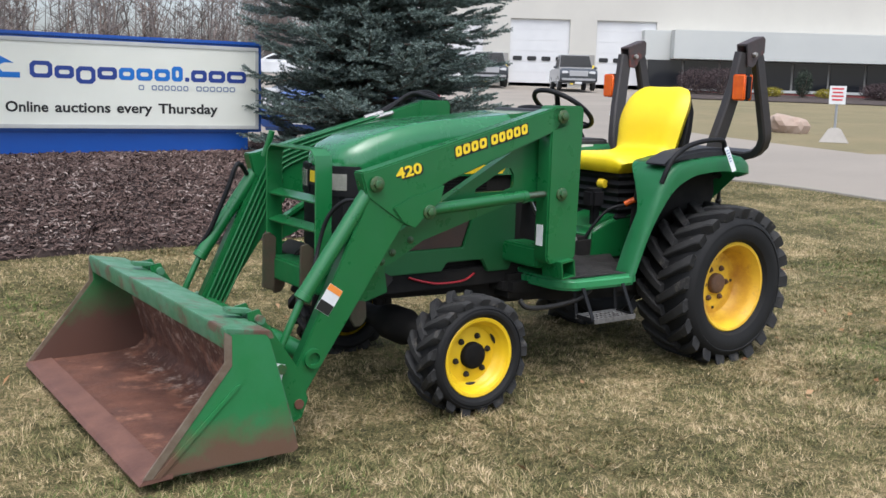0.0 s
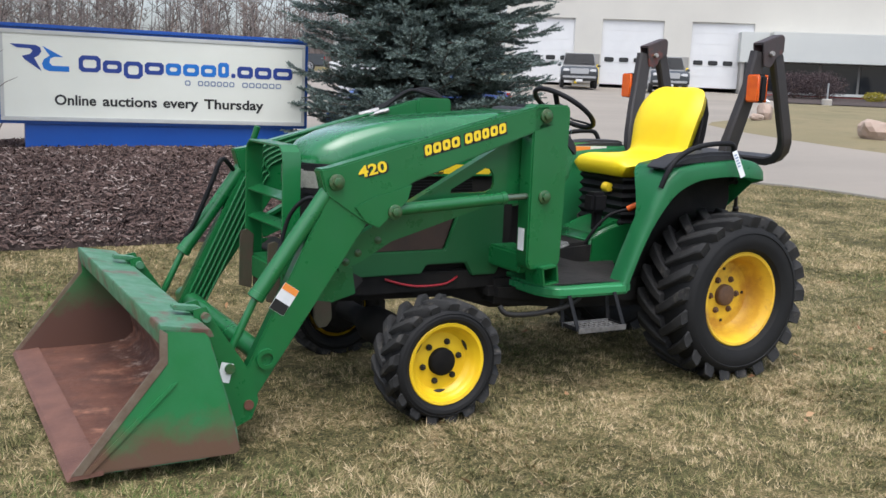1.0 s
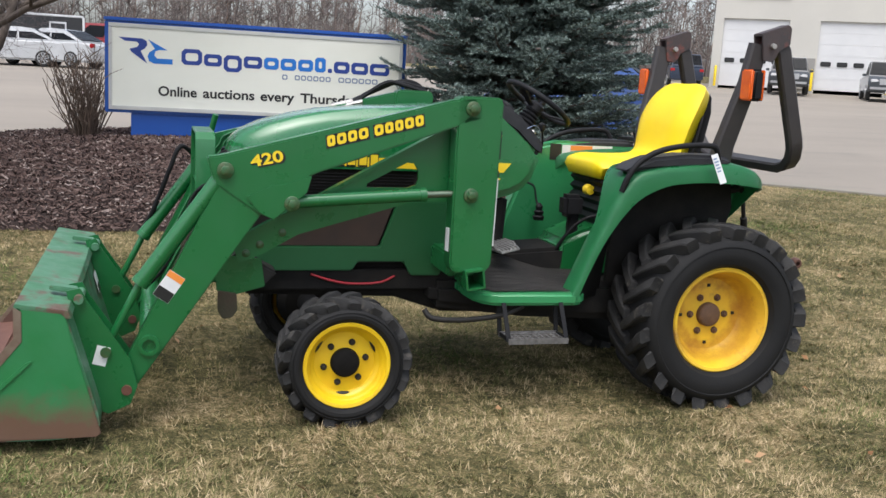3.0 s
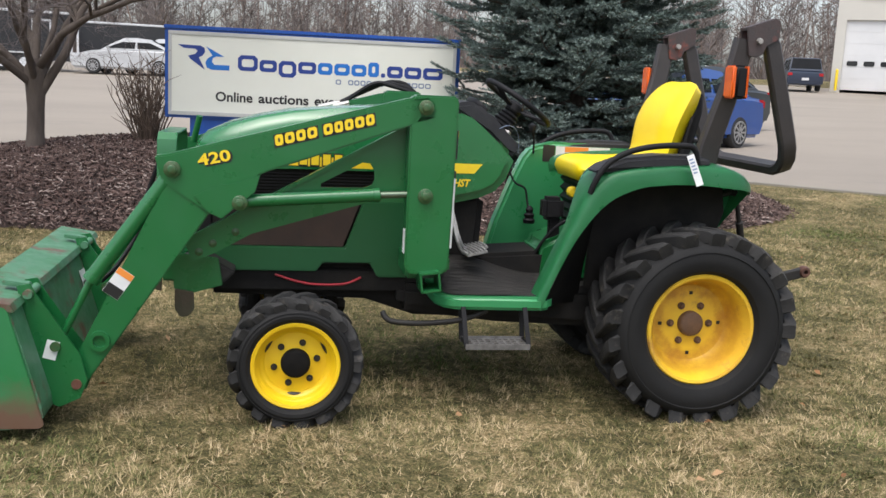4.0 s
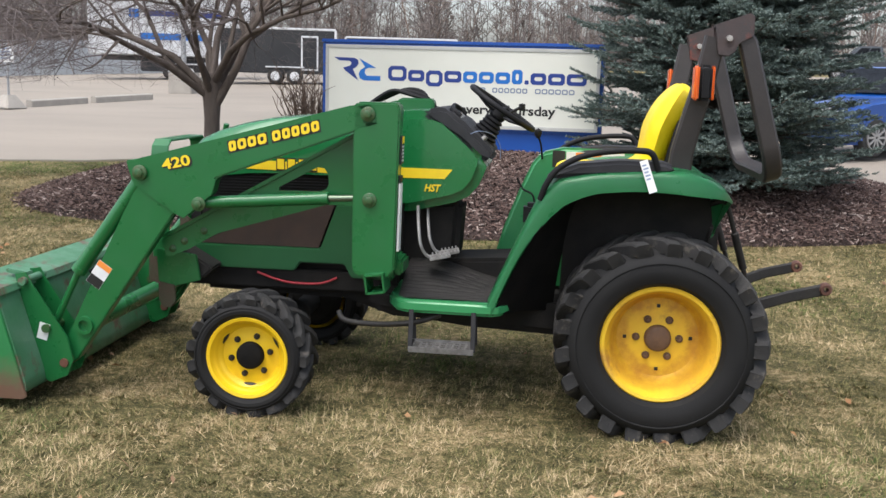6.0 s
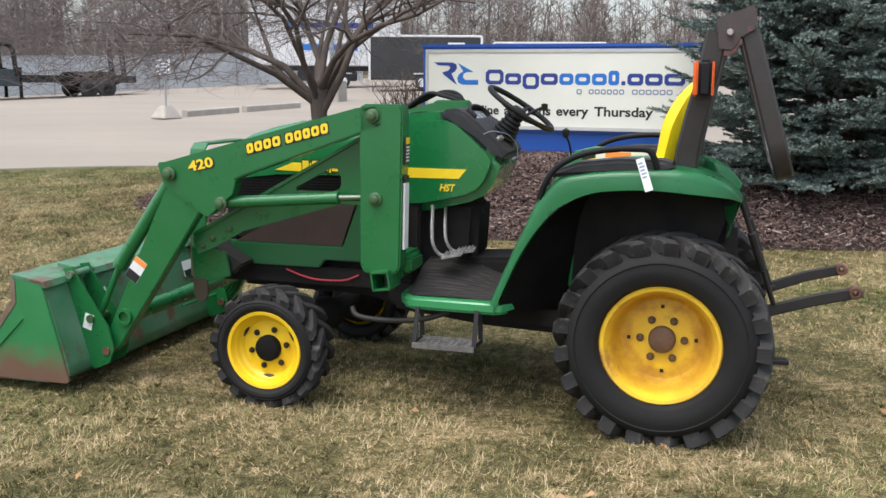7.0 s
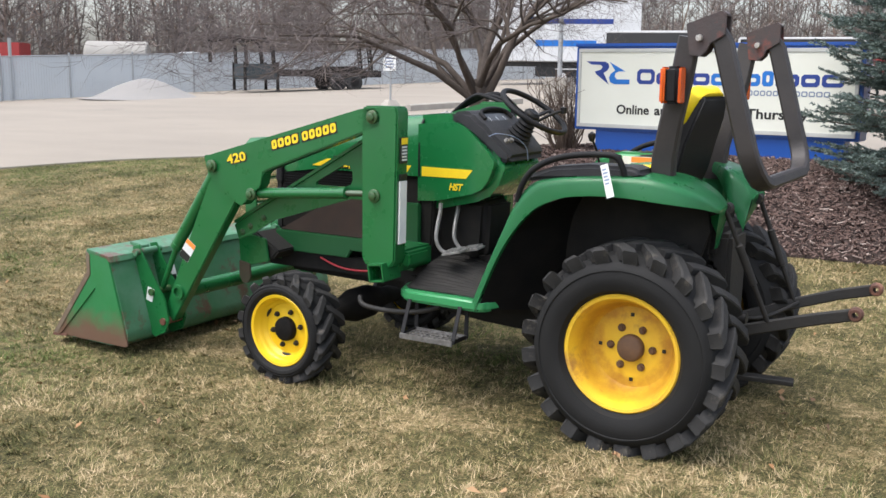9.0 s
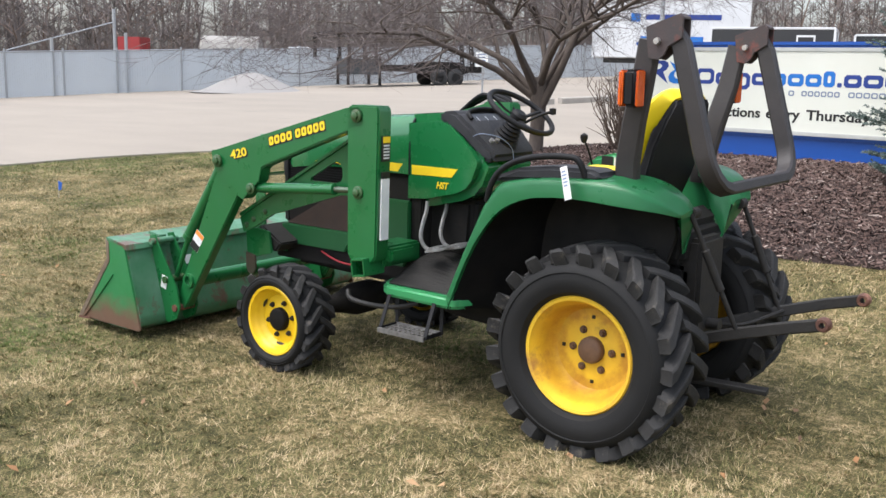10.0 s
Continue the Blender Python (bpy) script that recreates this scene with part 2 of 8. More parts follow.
def curve(pts, steps=6):
    """A smooth line through points (Catmull-Rom)."""
    P = [Vector(p) for p in pts]
    out = []
    for i in range(len(P) - 1):
        a, b, c, d = P[max(i - 1, 0)], P[i], P[i + 1], P[min(i + 2, len(P) - 1)]
        for k in range(steps):
            t = k / steps
            out.append(0.5 * ((2 * b) + (c - a) * t + (2 * a - 5 * b + 4 * c - d) * t * t + (3 * b - a - 3 * c + d) * t ** 3))
    out.append(P[-1])
    return out


def lathe(bm, profile, centre, sides=48, axis="y", closed=False, cap=True):
    """Turns (radius, along) pairs round an axis through centre."""
    c = Vector(centre)
    rings = []
    for r, s in profile:
        row = []
        for k in range(sides):
            a = 2 * math.pi * k / sides
            q = {"y": (r * math.cos(a), s, r * math.sin(a)), "x": (s, r * math.cos(a), r * math.sin(a)), "z": (r * math.cos(a), r * math.sin(a), s)}[axis]
            row.append(bm.verts.new(c + Vector(q)))
        rings.append(row)
    for i in range(len(rings) if closed else len(rings) - 1):
        a, b = rings[i], rings[(i + 1) % len(rings)]
        for k in range(sides):
            j = (k + 1) % sides
            bm.faces.new((a[k], a[j], b[j], b[k]))
    if cap and not closed:
        for row in (rings[0], rings[-1]):
            bm.faces.new(row)
    return bm


def bolt(bm, x, y, z, r=0.03, out=0.02, hexes=True):
    """A pin end facing the -y side: a washer and a hexagon head."""
    lathe(bm, [(r * 0.2, 0), (r, 0), (r, -out * 0.35), (r * 0.9, -out * 0.45), (r * 0.2, -out * 0.45)], (x, y, z), 20)
    lathe(bm, [(r * 0.1, -out * 0.4), (r * 0.62, -out * 0.4), (r * 0.62, -out * 0.9), (r * 0.5, -out), (r * 0.1, -out)], (x, y, z), 6 if hexes else 16)


def text_mesh(words, size, bold=0.0, depth=0.002, align="LEFT", width=None, spacing=1.0):
    """Words in the built-in font as a bmesh in the x/y plane, fitted to a width if one is given."""
    cu = bpy.data.curves.new("words", "FONT")
    cu.body, cu.size, cu.offset, cu.extrude, cu.align_x, cu.space_character = words, size, bold, depth, align, spacing
    cu.resolution_u = 3
    ob = bpy.data.objects.new("words", cu)
    me = bpy.data.meshes.new_from_object(ob)
    bm = bmesh.new()
    bm.from_mesh(me)
    bpy.data.objects.remove(ob)
    bpy.data.curves.remove(cu)
    bpy.data.meshes.remove(me)
    if width:
        x0, x1 = min(v.co.x for v in bm.verts), max(v.co.x for v in bm.verts)
        for v in bm.verts:
            v.co.x = (v.co.x - x0) * width / (x1 - x0)
    return bm


def place(bm, m):
    bmesh.ops.transform(bm, matrix=m, verts=bm.verts)
    return bm


def sheet(name, pts, thick, material, parent, m, label=""):
    """A thin flat piece (decal, label): outline in x/y, laid by the matrix m, standing thick off the surface."""
    bm = bmesh.new()
    prism(bm, pts, 0, thick, 0, axis="z")
    place(bm, m)
    return part(name, bm, material, parent, label, smooth=0)


def raw(name, verts, faces, material, label="", category="", kind="", parent=None, smooth=False):
    """One mesh from arrays, for the uncountable stuff."""
    me = bpy.data.meshes.new(name)
    verts, faces = np.asarray(verts, np.float32), np.asarray(faces, np.int32)
    k = faces.shape[1]
    me.vertices.add(len(verts))
    me.vertices.foreach_set("co", verts.ravel())
    me.loops.add(faces.size)
    me.loops.foreach_set("vertex_index", faces.ravel())
    me.polygons.add(len(faces))
    me.polygons.foreach_set("loop_start", np.arange(0, faces.size, k, dtype=np.int32))
    me.polygons.foreach_set("loop_total", np.full(len(faces), k, np.int32))
    if smooth:
        me.polygons.foreach_set("use_smooth", np.ones(len(faces), bool))
    me.materials.append(material)
    me.update(calc_edges=True)
    ob = new(name, me)
    if parent is not None:
        ob.parent = parent
        ob.location = -WHERE[parent]
    WHERE[ob] = Vector((0, 0, 0))
    return tagged(ob, label, category, "", kind)


# ---- ground ----
BED = (0.5, 7.15, 5.3, 2.6)


def smooth01(u):
    u = np.clip(u, 0, 1)
    return u * u * (3 - 2 * u)


def ground_z(x, y):
    """The lawn is level under the tractor and climbs towards the buildings."""
    return (0.014 * x + 0.035 * y) * smooth01((y + 1) / 7.0) - 0.03


def bed_v(x, y):
    """Below 1 inside the mulch bed."""
    return np.abs((x - BED[0]) / BED[2]) ** 3 + np.abs((y - BED[1]) / BED[3]) ** 3


def bed_z(x, y):
    return ground_z(x, y) + 0.03 + 0.55 * np.clip(1 - bed_v(x, y), 0, 1)


SHORE = [(-175, 14), (173, 11.4), (165, 11.4), (156, 11.2), (148, 10.7), (140, 9.8), (131, 8.7), (120, 8.3), (105, 8.0), (90, 7.9), (65, 7.9), (45, 8.2), (33, 8.8), (20, 9.8), (5, 10.1), (-12, 12), (-40, 16), (-90, 18), (-140, 18)]


def shore_r(theta):
    """How far the grass island reaches from its middle (0, 3), by direction in degrees."""
    a = sorted((t % 360, r) for t, r in SHORE)
    xs = [t for t, _ in a]
    rs = [r for _, r in a]
    return np.interp(theta % 360, xs, rs, period=360)


def rings(name, inner, outer, steps, material, lift, sectors=360, label="", kind="structure", category=""):
    """A sheet between two outlines round (0, 3), laid on the ground."""
    th = np.arange(sectors) * 360 / sectors
    c, s = np.cos(np.radians(th)), np.sin(np.radians(th))
    V = []
    for k in range(steps + 1):
        r = inner(th) + (outer(th) - inner(th)) * (k / steps) ** 1.8
        x, y = r * c, 3 + r * s
        V.append(np.stack([x, y, ground_z(x, np.minimum(y, 75)) + lift], 1))
    V = np.concatenate(V)
    F = []
    for k in range(steps):
        a = k * sectors + np.arange(sectors)
        b = k * sectors + (np.arange(sectors) + 1) % sectors
        F.append(np.stack([a, b, b + sectors, a + sectors], 1))
    return raw(name, V, np.concatenate(F), material, label, category, kind, smooth=True)


def lawn_mat():
    """Matted thatch: fine straw and olive flecks whose mean drifts from patch to patch."""
    m = bpy.data.materials.new("lawn_thatch")
    m.use_nodes = True
    n, l = m.node_tree.nodes, m.node_tree.links
    p = n["Principled BSDF"]
    p.inputs["Roughness"].default_value, p.inputs["Specular IOR Level"].default_value = 0.95, 0.2
    geo = n.new("ShaderNodeNewGeometry")
    total = None
    for scale, lo, hi in ((95.0, -0.36, 0.36), (24.0, -0.22, 0.22), (5.0, -0.16, 0.16), (1.5, -0.20, 0.20)):
        t = n.new("ShaderNodeTexNoise")
        t.inputs["Scale"].default_value, t.inputs["Detail"].default_value, t.inputs["Roughness"].default_value = scale, 4, 0.65
        l.new(geo.outputs["Position"], t.inputs["Vector"])
        r = n.new("ShaderNodeMapRange")
        r.inputs["From Min"].default_value, r.inputs["From Max"].default_value = 0.3, 0.7
        r.inputs["To Min"].default_value, r.inputs["To Max"].default_value = lo, hi
        l.new(t.outputs["Fac"], r.inputs["Value"])
        a = n.new("ShaderNodeMath")
        a.operation = "ADD"
        l.new(r.outputs["Result"], a.inputs[0])
        if total is None:
            a.inputs[1].default_value = 0.44
            fleck = t.outputs["Fac"]
        else:
            l.new(total, a.inputs[1])
        total = a.outputs[0]
    ramp = n.new("ShaderNodeValToRGB")
    ramp.color_ramp.elements[0].position, ramp.color_ramp.elements[0].color = 0.05, (0.034, 0.031, 0.014, 1)
    ramp.color_ramp.elements[1].position, ramp.color_ramp.elements[1].color = 1.0, (0.504, 0.378, 0.221, 1)
    for pos, c in ((0.3, (0.082, 0.077, 0.030)), (0.5, (0.145, 0.120, 0.053)), (0.72, (0.27, 0.207, 0.105))):
        e = ramp.color_ramp.elements.new(pos)
        e.color = (*c, 1)
    l.new(total, ramp.inputs["Fac"])
    l.new(ramp.outputs["Color"], p.inputs["Base Color"])
    b = n.new("ShaderNodeBump")
    b.inputs["Strength"].default_value, b.inputs["Distance"].default_value = 0.9, 0.02
    l.new(fleck, b.inputs["Height"])
    l.new(b.outputs["Normal"], p.inputs["Normal"])
    return m


SOIL = lawn_mat()
ASPHALT = mat("pale_worn_asphalt", (0.285, 0.246, 0.200), 0.85, var=(0.205, 0.180, 0.150), scale=0.35, amount=0.7, stretch=(0.4, 1, 1), bump=0.25, bump_scale=70, spots=(0.19, 0.17, 0.145), spot_scale=0.45, spot_at=0.60, spot_soft=0.10)
CONCRETE = mat("pale_concrete", (0.38, 0.35, 0.31), 0.85, var=(0.28, 0.26, 0.23), scale=3, amount=0.7, bump=0.25, bump_scale=40)
MULCH = mat("dark_mulch", (0.030, 0.020, 0.017), 0.95, var=(0.060, 0.041, 0.035), scale=14, amount=0.8, bump=1.0, bump_scale=45)

rings("ground", lambda t: t * 0 + 0.001, lambda t: t * 0 + 1800.0, 130, SOIL, 0.0, 240, "patchy straw and green early spring lawn soil")
rings("road", shore_r, lambda t: t * 0 + 62.0, 60, ASPHALT, 0.02, 360, "pale worn asphalt yard and drive round the lawn")

# kerb stone round the island
def kerb():
    bm = fresh()
    th = np.arange(0, 360, 1.5)
    r = shore_r(th)
    pts = [(a * math.cos(math.radians(t)), 3 + a * math.sin(math.radians(t)), ground_z(a * math.cos(math.radians(t)), 3 + a * math.sin(math.radians(t))) + 0.0) for t, a in zip(th, r)]
    sweep(bm, pts, [(0.06, -0.1), (0.06, 0.012), (0.05, 0.024), (-0.05, 0.024), (-0.06, 0.012), (-0.06, -0.1)], closed=True)
    return part("kerb", bm, mat("weathered_kerb", (0.20, 0.18, 0.15), 0.9, var=(0.13, 0.12, 0.09), scale=2, amount=0.8, bump=0.3, bump_scale=40), None, "low weathered concrete kerb between lawn and road", kind="structure")


kerb()


def mulch_bed():
    n = 150
    x, y = np.meshgrid(np.linspace(BED[0] - BED[2], BED[0] + BED[2], n), np.linspace(BED[1] - BED[3], BED[1] + BED[3], n))
    x, y = x.ravel(), y.ravel()
    rng = np.random.default_rng(3)
    v = bed_v(x, y)
    z = bed_z(x, y) + rng.normal(0, 0.008, len(x))
    z = np.where(v > 0.97, ground_z(x, y) - 0.05, z)
    V = np.stack([x, y, z], 1)
    i = (np.arange(n - 1)[:, None] * n + np.arange(n - 1)[None, :]).ravel()
    F = np.stack([i, i + 1, i + n + 1, i + n], 1)
    keep = (v[F] < 1.02).all(1)
    return raw("mulch_bed", V, F[keep], MULCH, "dark brown shredded bark mulch bed on a low mound", "mulch", "structure", smooth=True)


mulch_bed()


# ---- the sign ----
SX0, SY0, SX1, SY1 = -1.333, 6.80, 1.87, 6.575
STURN = math.degrees(math.atan2(SY1 - SY0, SX1 - SX0))
SLEN = 3.53
SIGN_M = pose(SX0, SY0, 0.0236, 0, 0, STURN) @ Matrix.Diagonal((math.hypot(SX1 - SX0, SY1 - SY0) / SLEN, 0.9, 0.9, 1))
SFACE = SIGN_M @ pose(0, 0, 0, 90, 0, 0)


def block_word(widths, gap, x0=0.0, low=None):
    """A row of plain rounded blocks in place of a word: the (width, height) of each, and how far it hangs below the line."""
    x, out = x0, []
    for k, (w, h) in enumerate(widths):
        out.append((x, -(low[k] if low else 0.0), x + w, h))
        x += w + gap
    return out


def ring_block(bm, x0, z0, x1, z1, stroke, y0, y1):
    """A rounded block with an open middle, or a solid one where it is too small for that."""
    def loop(d, c):
        a, b, e, f = x0 + d, z0 + d, x1 - d, z1 - d
        return [(a + c, b), (e - c, b), (e, b + c), (e, f - c), (e - c, f), (a + c, f), (a, f - c), (a, b + c)]
    w = min(x1 - x0, z1 - z0)
    if w < 2.6 * stroke:
        prism(bm, loop(0, w * 0.2), y0, y1, 0)
        return
    rows = [[bm.verts.new((a, y, b)) for a, b in loop(d, c)] for d, c, y in ((0, w * 0.2, y1), (0, w * 0.2, y0), (stroke, w * 0.1, y0), (stroke, w * 0.1, y1))]
    for p, q in zip(rows, rows[1:] + rows[:1]):
        for k in range(8):
            bm.faces.new((p[k], p[(k + 1) % 8], q[(k + 1) % 8], q[k]))


def sign():
    s = thing("billboard_sign", SIGN_M @ Vector((SLEN / 2, 0.15, 0.75)), "long white auction sign in a blue frame on a base", "sign")

    def local(bm):
        return place(bm, SIGN_M)
    bm = fresh(); box(bm, 0.0, SLEN, 0.015, 0.36, 1.115, 2.175, 0.012)
    part("frame_box", local(bm), SIGNBLUE, s, "blue painted metal cabinet")
    bm = fresh(); box(bm, 0.29, SLEN - 0.16, 0.06, 0.30, 0.35, 1.116, 0.006)
    part("base", local(bm), SIGNBLUE, s, "blue painted base")
    bm = fresh(); box(bm, -0.01, SLEN + 0.01, -0.005, 0.38, 2.172, 2.215, 0.008)
    part("top_rail", local(bm), SIGNBLUE, s)
    # raised trim round the face
    bm = fresh()
    for a, b, c, d in ((0.045, SLEN - 0.045, 2.105, 2.15), (0.045, SLEN - 0.045, 1.15, 1.195)):
        box(bm, a, b, -0.012, 0.02, c, d, 0.004)
    for a, b in ((0.045, 0.085), (SLEN - 0.085, SLEN - 0.045)):
        box(bm, a, b, -0.0118, 0.02, 1.196, 2.104, 0.004)
    part("face_trim", local(bm), SIGNTRIM, s, "pale aluminium edge trim")
    bm = fresh(); box(bm, 0.085, SLEN - 0.085, -0.002, 0.018, 1.195, 2.105, 0.0)
    part("face_panel", local(bm), SIGNFACE, s, "white translucent face panel", smooth=0)

    def ink(name, outline, material, label=""):
        bm = fresh()
        prism(bm, outline, -0.0045, -0.0015, 0)
        part(name, local(bm), material, s, label, smooth=0)

    def blocks(name, row, material, z, stroke, label):
        for x0, z0, x1, z1 in row:
            bm = fresh()
            ring_block(bm, x0, z + z0, x1, z + z1, stroke, -0.0045, -0.0015)
            part(name, local(bm), material, s, label, smooth=0)
    # swoosh mark in two blues
    ink("mark_dark", [(0.155, 1.99), (0.42, 1.985), (0.465, 1.96), (0.475, 1.915), (0.445, 1.87), (0.40, 1.845), (0.475, 1.70), (0.30, 1.825), (0.275, 1.86), (0.36, 1.885), (0.385, 1.92), (0.36, 1.945), (0.225, 1.95)], NAVY, "dark blue swoosh shape")
    ink("mark_light", [(0.485, 1.98), (0.70, 1.865), (0.61, 1.865), (0.565, 1.845), (0.555, 1.80), (0.585, 1.765), (0.76, 1.765), (0.76, 1.705), (0.55, 1.705), (0.495, 1.73), (0.478, 1.785), (0.50, 1.835), (0.56, 1.875)], SKYINK, "light blue swoosh shape")
    # the name, as plain blocks
    cap, low = 0.185, 0.140
    blocks("name_block", block_word([(0.235, cap), (0.205, low), (0.21, low), (0.215, low)], 0.022, 0.86, [0, 0, 0.055, 0]), NAVY, 1.712, 0.046, "dark blue name block")
    blocks("name_block", block_word([(0.175, low), (0.185, low), (0.18, low), (0.13, 0.175)], 0.022, 1.812), SKYINK, 1.712, 0.046, "light blue name block")
    blocks("name_block", block_word([(0.05, 0.05), (0.19, low), (0.205, low), (0.24, low)], 0.022, 2.575), NAVY, 1.712, 0.046, "dark blue name block")
    row = block_word([(0.065, 0.062)] + [(0.062, 0.062)] * 7 + [(0.07, 0.062)] * 7, 0.012, 2.03)
    blocks("small_block", [b for k, b in enumerate(row) if k not in (1, 8)], GREYINK, 1.600, 0.014, "thin grey lettering block")
    u = 0.60
    for word, wide in (("Online", 0.44), ("auctions", 0.60), ("every", 0.405), ("Thursday", 0.715)):
        bm = text_mesh(word, 0.16, 0.004, 0.0015, width=wide)
        place(bm, SFACE @ pose(u, 1.335, 0.0035))
        part("lettering", bm, BLACKINK, s, "black lettering", 0, "stuff")
        u += wide + 0.07


sign()


# ---- the tractor: x runs to its rear, y to its right-hand side, YC is its middle ----
YC = 0.655


def mir(y):
    return 2 * YC - y


def mirrored(bm):
    """A copy on the other side of the tractor."""
    b = bm.copy()
    for v in b.verts:
        v.co.y = mir(v.co.y)
    bmesh.ops.reverse_faces(b, faces=b.faces)
    return b


tractor = thing("tractor", (0.95, YC, -0.04), "green compact tractor with front loader parked on the lawn", "tractor")


def pair(name, bm, material, parent=tractor, label="", smooth=40):
    other = mirrored(bm)
    a = part(name, bm, material, parent, label, smooth)
    b = part(name, other, material, parent, label, smooth)
    return a, b


def lug(bm, hub, a0, a1, r0, r1, ya, yb, w, anchor):
    """One tread bar: from the shoulder ya, where it wraps on to the sidewall, to near the middle yb."""
    hx, hz = hub
    s = 1 if yb > ya else -1
    rows = []
    for t, dr, dy in ((0.0, -0.075, 0.012), (0.0, -0.012, -0.004), (0.10, 0.0, 0.0), (0.45, 0.0, 0.0), (0.75, 0.0, 0.0), (1.0, -0.006, 0.0)):
        a = a0 + (a1 - a0) * t ** 0.85
        y = ya + (yb - ya) * t + s * dy
        half = w * (1.12 - 0.28 * t)
        top, low = r1 + dr, min(r0 - 0.014, r1 + dr - 0.02)
        rows.append([bm.verts.new((hx + r * math.cos(a + da), y + s * sink, hz + r * math.sin(a + da))) for da, r, sink in ((-half * 1.3, low, 0.02 if t == 0 else 0), (-half, top - 0.006, 0), (-half * 0.75, top, 0), (half * 0.75, top, 0), (half, top - 0.006, 0), (half * 1.3, low, 0.02 if t == 0 else 0))])
    for p, q in zip(rows, rows[1:]):
        for j in range(5):
            bm.faces.new((p[j], p[j + 1], q[j + 1], q[j]))
    bm.faces.new(rows[0][::-1])
    bm.faces.new(rows[-1])
    bm.edges.new((rows[2][0], anchor))


def wheel(name, x, z, y_out, y_in, r_rim, r_base, r_top, lugs, y_lip, y_disc, rim_mat, label, holes):
    """A wheel seen from the left side: tyre with tread bars, dished rim, hub and nuts."""
    mid = (y_out + y_in) / 2
    front = holes == 3
    bm = fresh()
    side = r_base - r_rim
    half = [(r_rim - 0.004, y_lip + 0.012), (r_rim + side * 0.07, y_lip - 0.002), (r_rim + side * 0.16, y_out + 0.016), (r_rim + side * 0.34, y_out + 0.002), (r_rim + side * 0.52, y_out), (r_rim + side * 0.66, y_out + 0.006), (r_rim + side * 0.68, y_out + 0.001),
            (r_rim + side * 0.72, y_out + 0.003), (r_rim + side * 0.84, y_out + 0.020), (r_base - 0.014, y_out + 0.042), (r_base, y_out + 0.075), (r_base + 0.003, (y_out * 2 + mid) / 3 + 0.02), (r_base + 0.008, mid)]
    full = half + [(r, 2 * mid - y) for r, y in half[-2::-1]]
    lathe(bm, full, (x, 0, z), 72, closed=True)
    tyre_faces = len(bm.faces)
    bm.verts.ensure_lookup_table()
    anchor = bm.verts[12 * 72]
    step = 2 * math.pi / lugs
    for k in range(lugs):
        a = step * k
        lug(bm, (x, z), a, a + step * 0.95, r_base, r_top, y_out + 0.012, mid + 0.015, step * 0.215, anchor)
        lug(bm, (x, z), a + step * 0.5, a + step * 1.45, r_base, r_top, y_in - 0.012, mid - 0.015, step * 0.215, anchor)
    rh = 0.066 if front else 0.062
    hub_bm = fresh()
    lathe(hub_bm, [(0.0005, y_disc - 0.040), (rh * 0.78, y_disc - 0.040), (rh * 0.95, y_disc - 0.034), (rh, y_disc - 0.026), (rh * 1.02, y_disc + 0.01), (0.0005, y_disc + 0.01)], (x, 0, z), 32)
    hub = part(name, hub_bm, HUBDARK if front else HUBRUST, tractor, label)
    ty = part("tyre", bm, [TYRE, SIDEWALL], hub, "black rubber tyre with heavy tread bars", 32)
    for p in ty.data.polygons:
        if p.index < tyre_faces:
            p.material_index = 1
    bm = fresh()
    w = y_disc - y_lip
    lathe(bm, [(r_rim - 0.012, y_lip + 0.012), (r_rim + 0.008, y_lip + 0.010), (r_rim + 0.011, y_lip), (r_rim + 0.004, y_lip - 0.007), (r_rim - 0.010, y_lip - 0.004), (r_rim - 0.016, y_lip + 0.012), (r_rim - 0.024, y_lip + 0.026),
               (r_rim * 0.865, y_lip + w * 0.42), (r_rim * 0.845, y_lip + w * 0.62), (r_rim * 0.80, y_lip + w * 0.78), (r_rim * 0.765, y_disc - 0.010), (r_rim * 0.72, y_disc + 0.002), (r_rim * 0.60, y_disc + 0.003), (rh * 1.35, y_disc - 0.002), (0.03, y_disc - 0.004), (0.03, y_disc + 0.012),
               (r_rim * 0.80, y_disc + 0.012), (r_rim - 0.02, y_disc + 0.02), (r_rim - 0.012, 2 * mid - y_lip - 0.02)], (x, 0, z), 64, cap=False)
    part("rim", bm, rim_mat, hub, "dished yellow steel rim", 35)
    nr = 0.098 if front else 0.100
    for k in range(6):
        a = 2 * math.pi * (k + (0.2 if front else 0.0)) / 6
        bm = fresh()
        bolt(bm, x + nr * math.cos(a), y_disc - 0.002, z + nr * math.sin(a), 0.015 if front else 0.018, 0.022)
        part("wheel_nut", bm, DARK if front else HUBRUST, hub)
    for k in range(holes):
        a = 2 * math.pi * k / holes + (0.5 if front else 0.02)
        bm = fresh()
        if front:
            rr = r_rim * 0.765
            tube(bm, [(x + rr * math.cos(a + d), y_disc - 0.006, z + rr * math.sin(a + d)) for d in np.linspace(-0.22, 0.22, 7)], 1, 6, scales=[0.003, 0.007, 0.009, 0.010, 0.009, 0.007, 0.003])
        else:
            rr, s = 0.152, 0.008
            box(bm, x + rr * math.cos(a) - s, x + rr * math.cos(a) + s, y_disc - 0.004, y_disc + 0.004, z + rr * math.sin(a) - s, z + rr * math.sin(a) + s, 0.001)
        part("rim_hole", bm, BLACKINK, hub)
    return hub


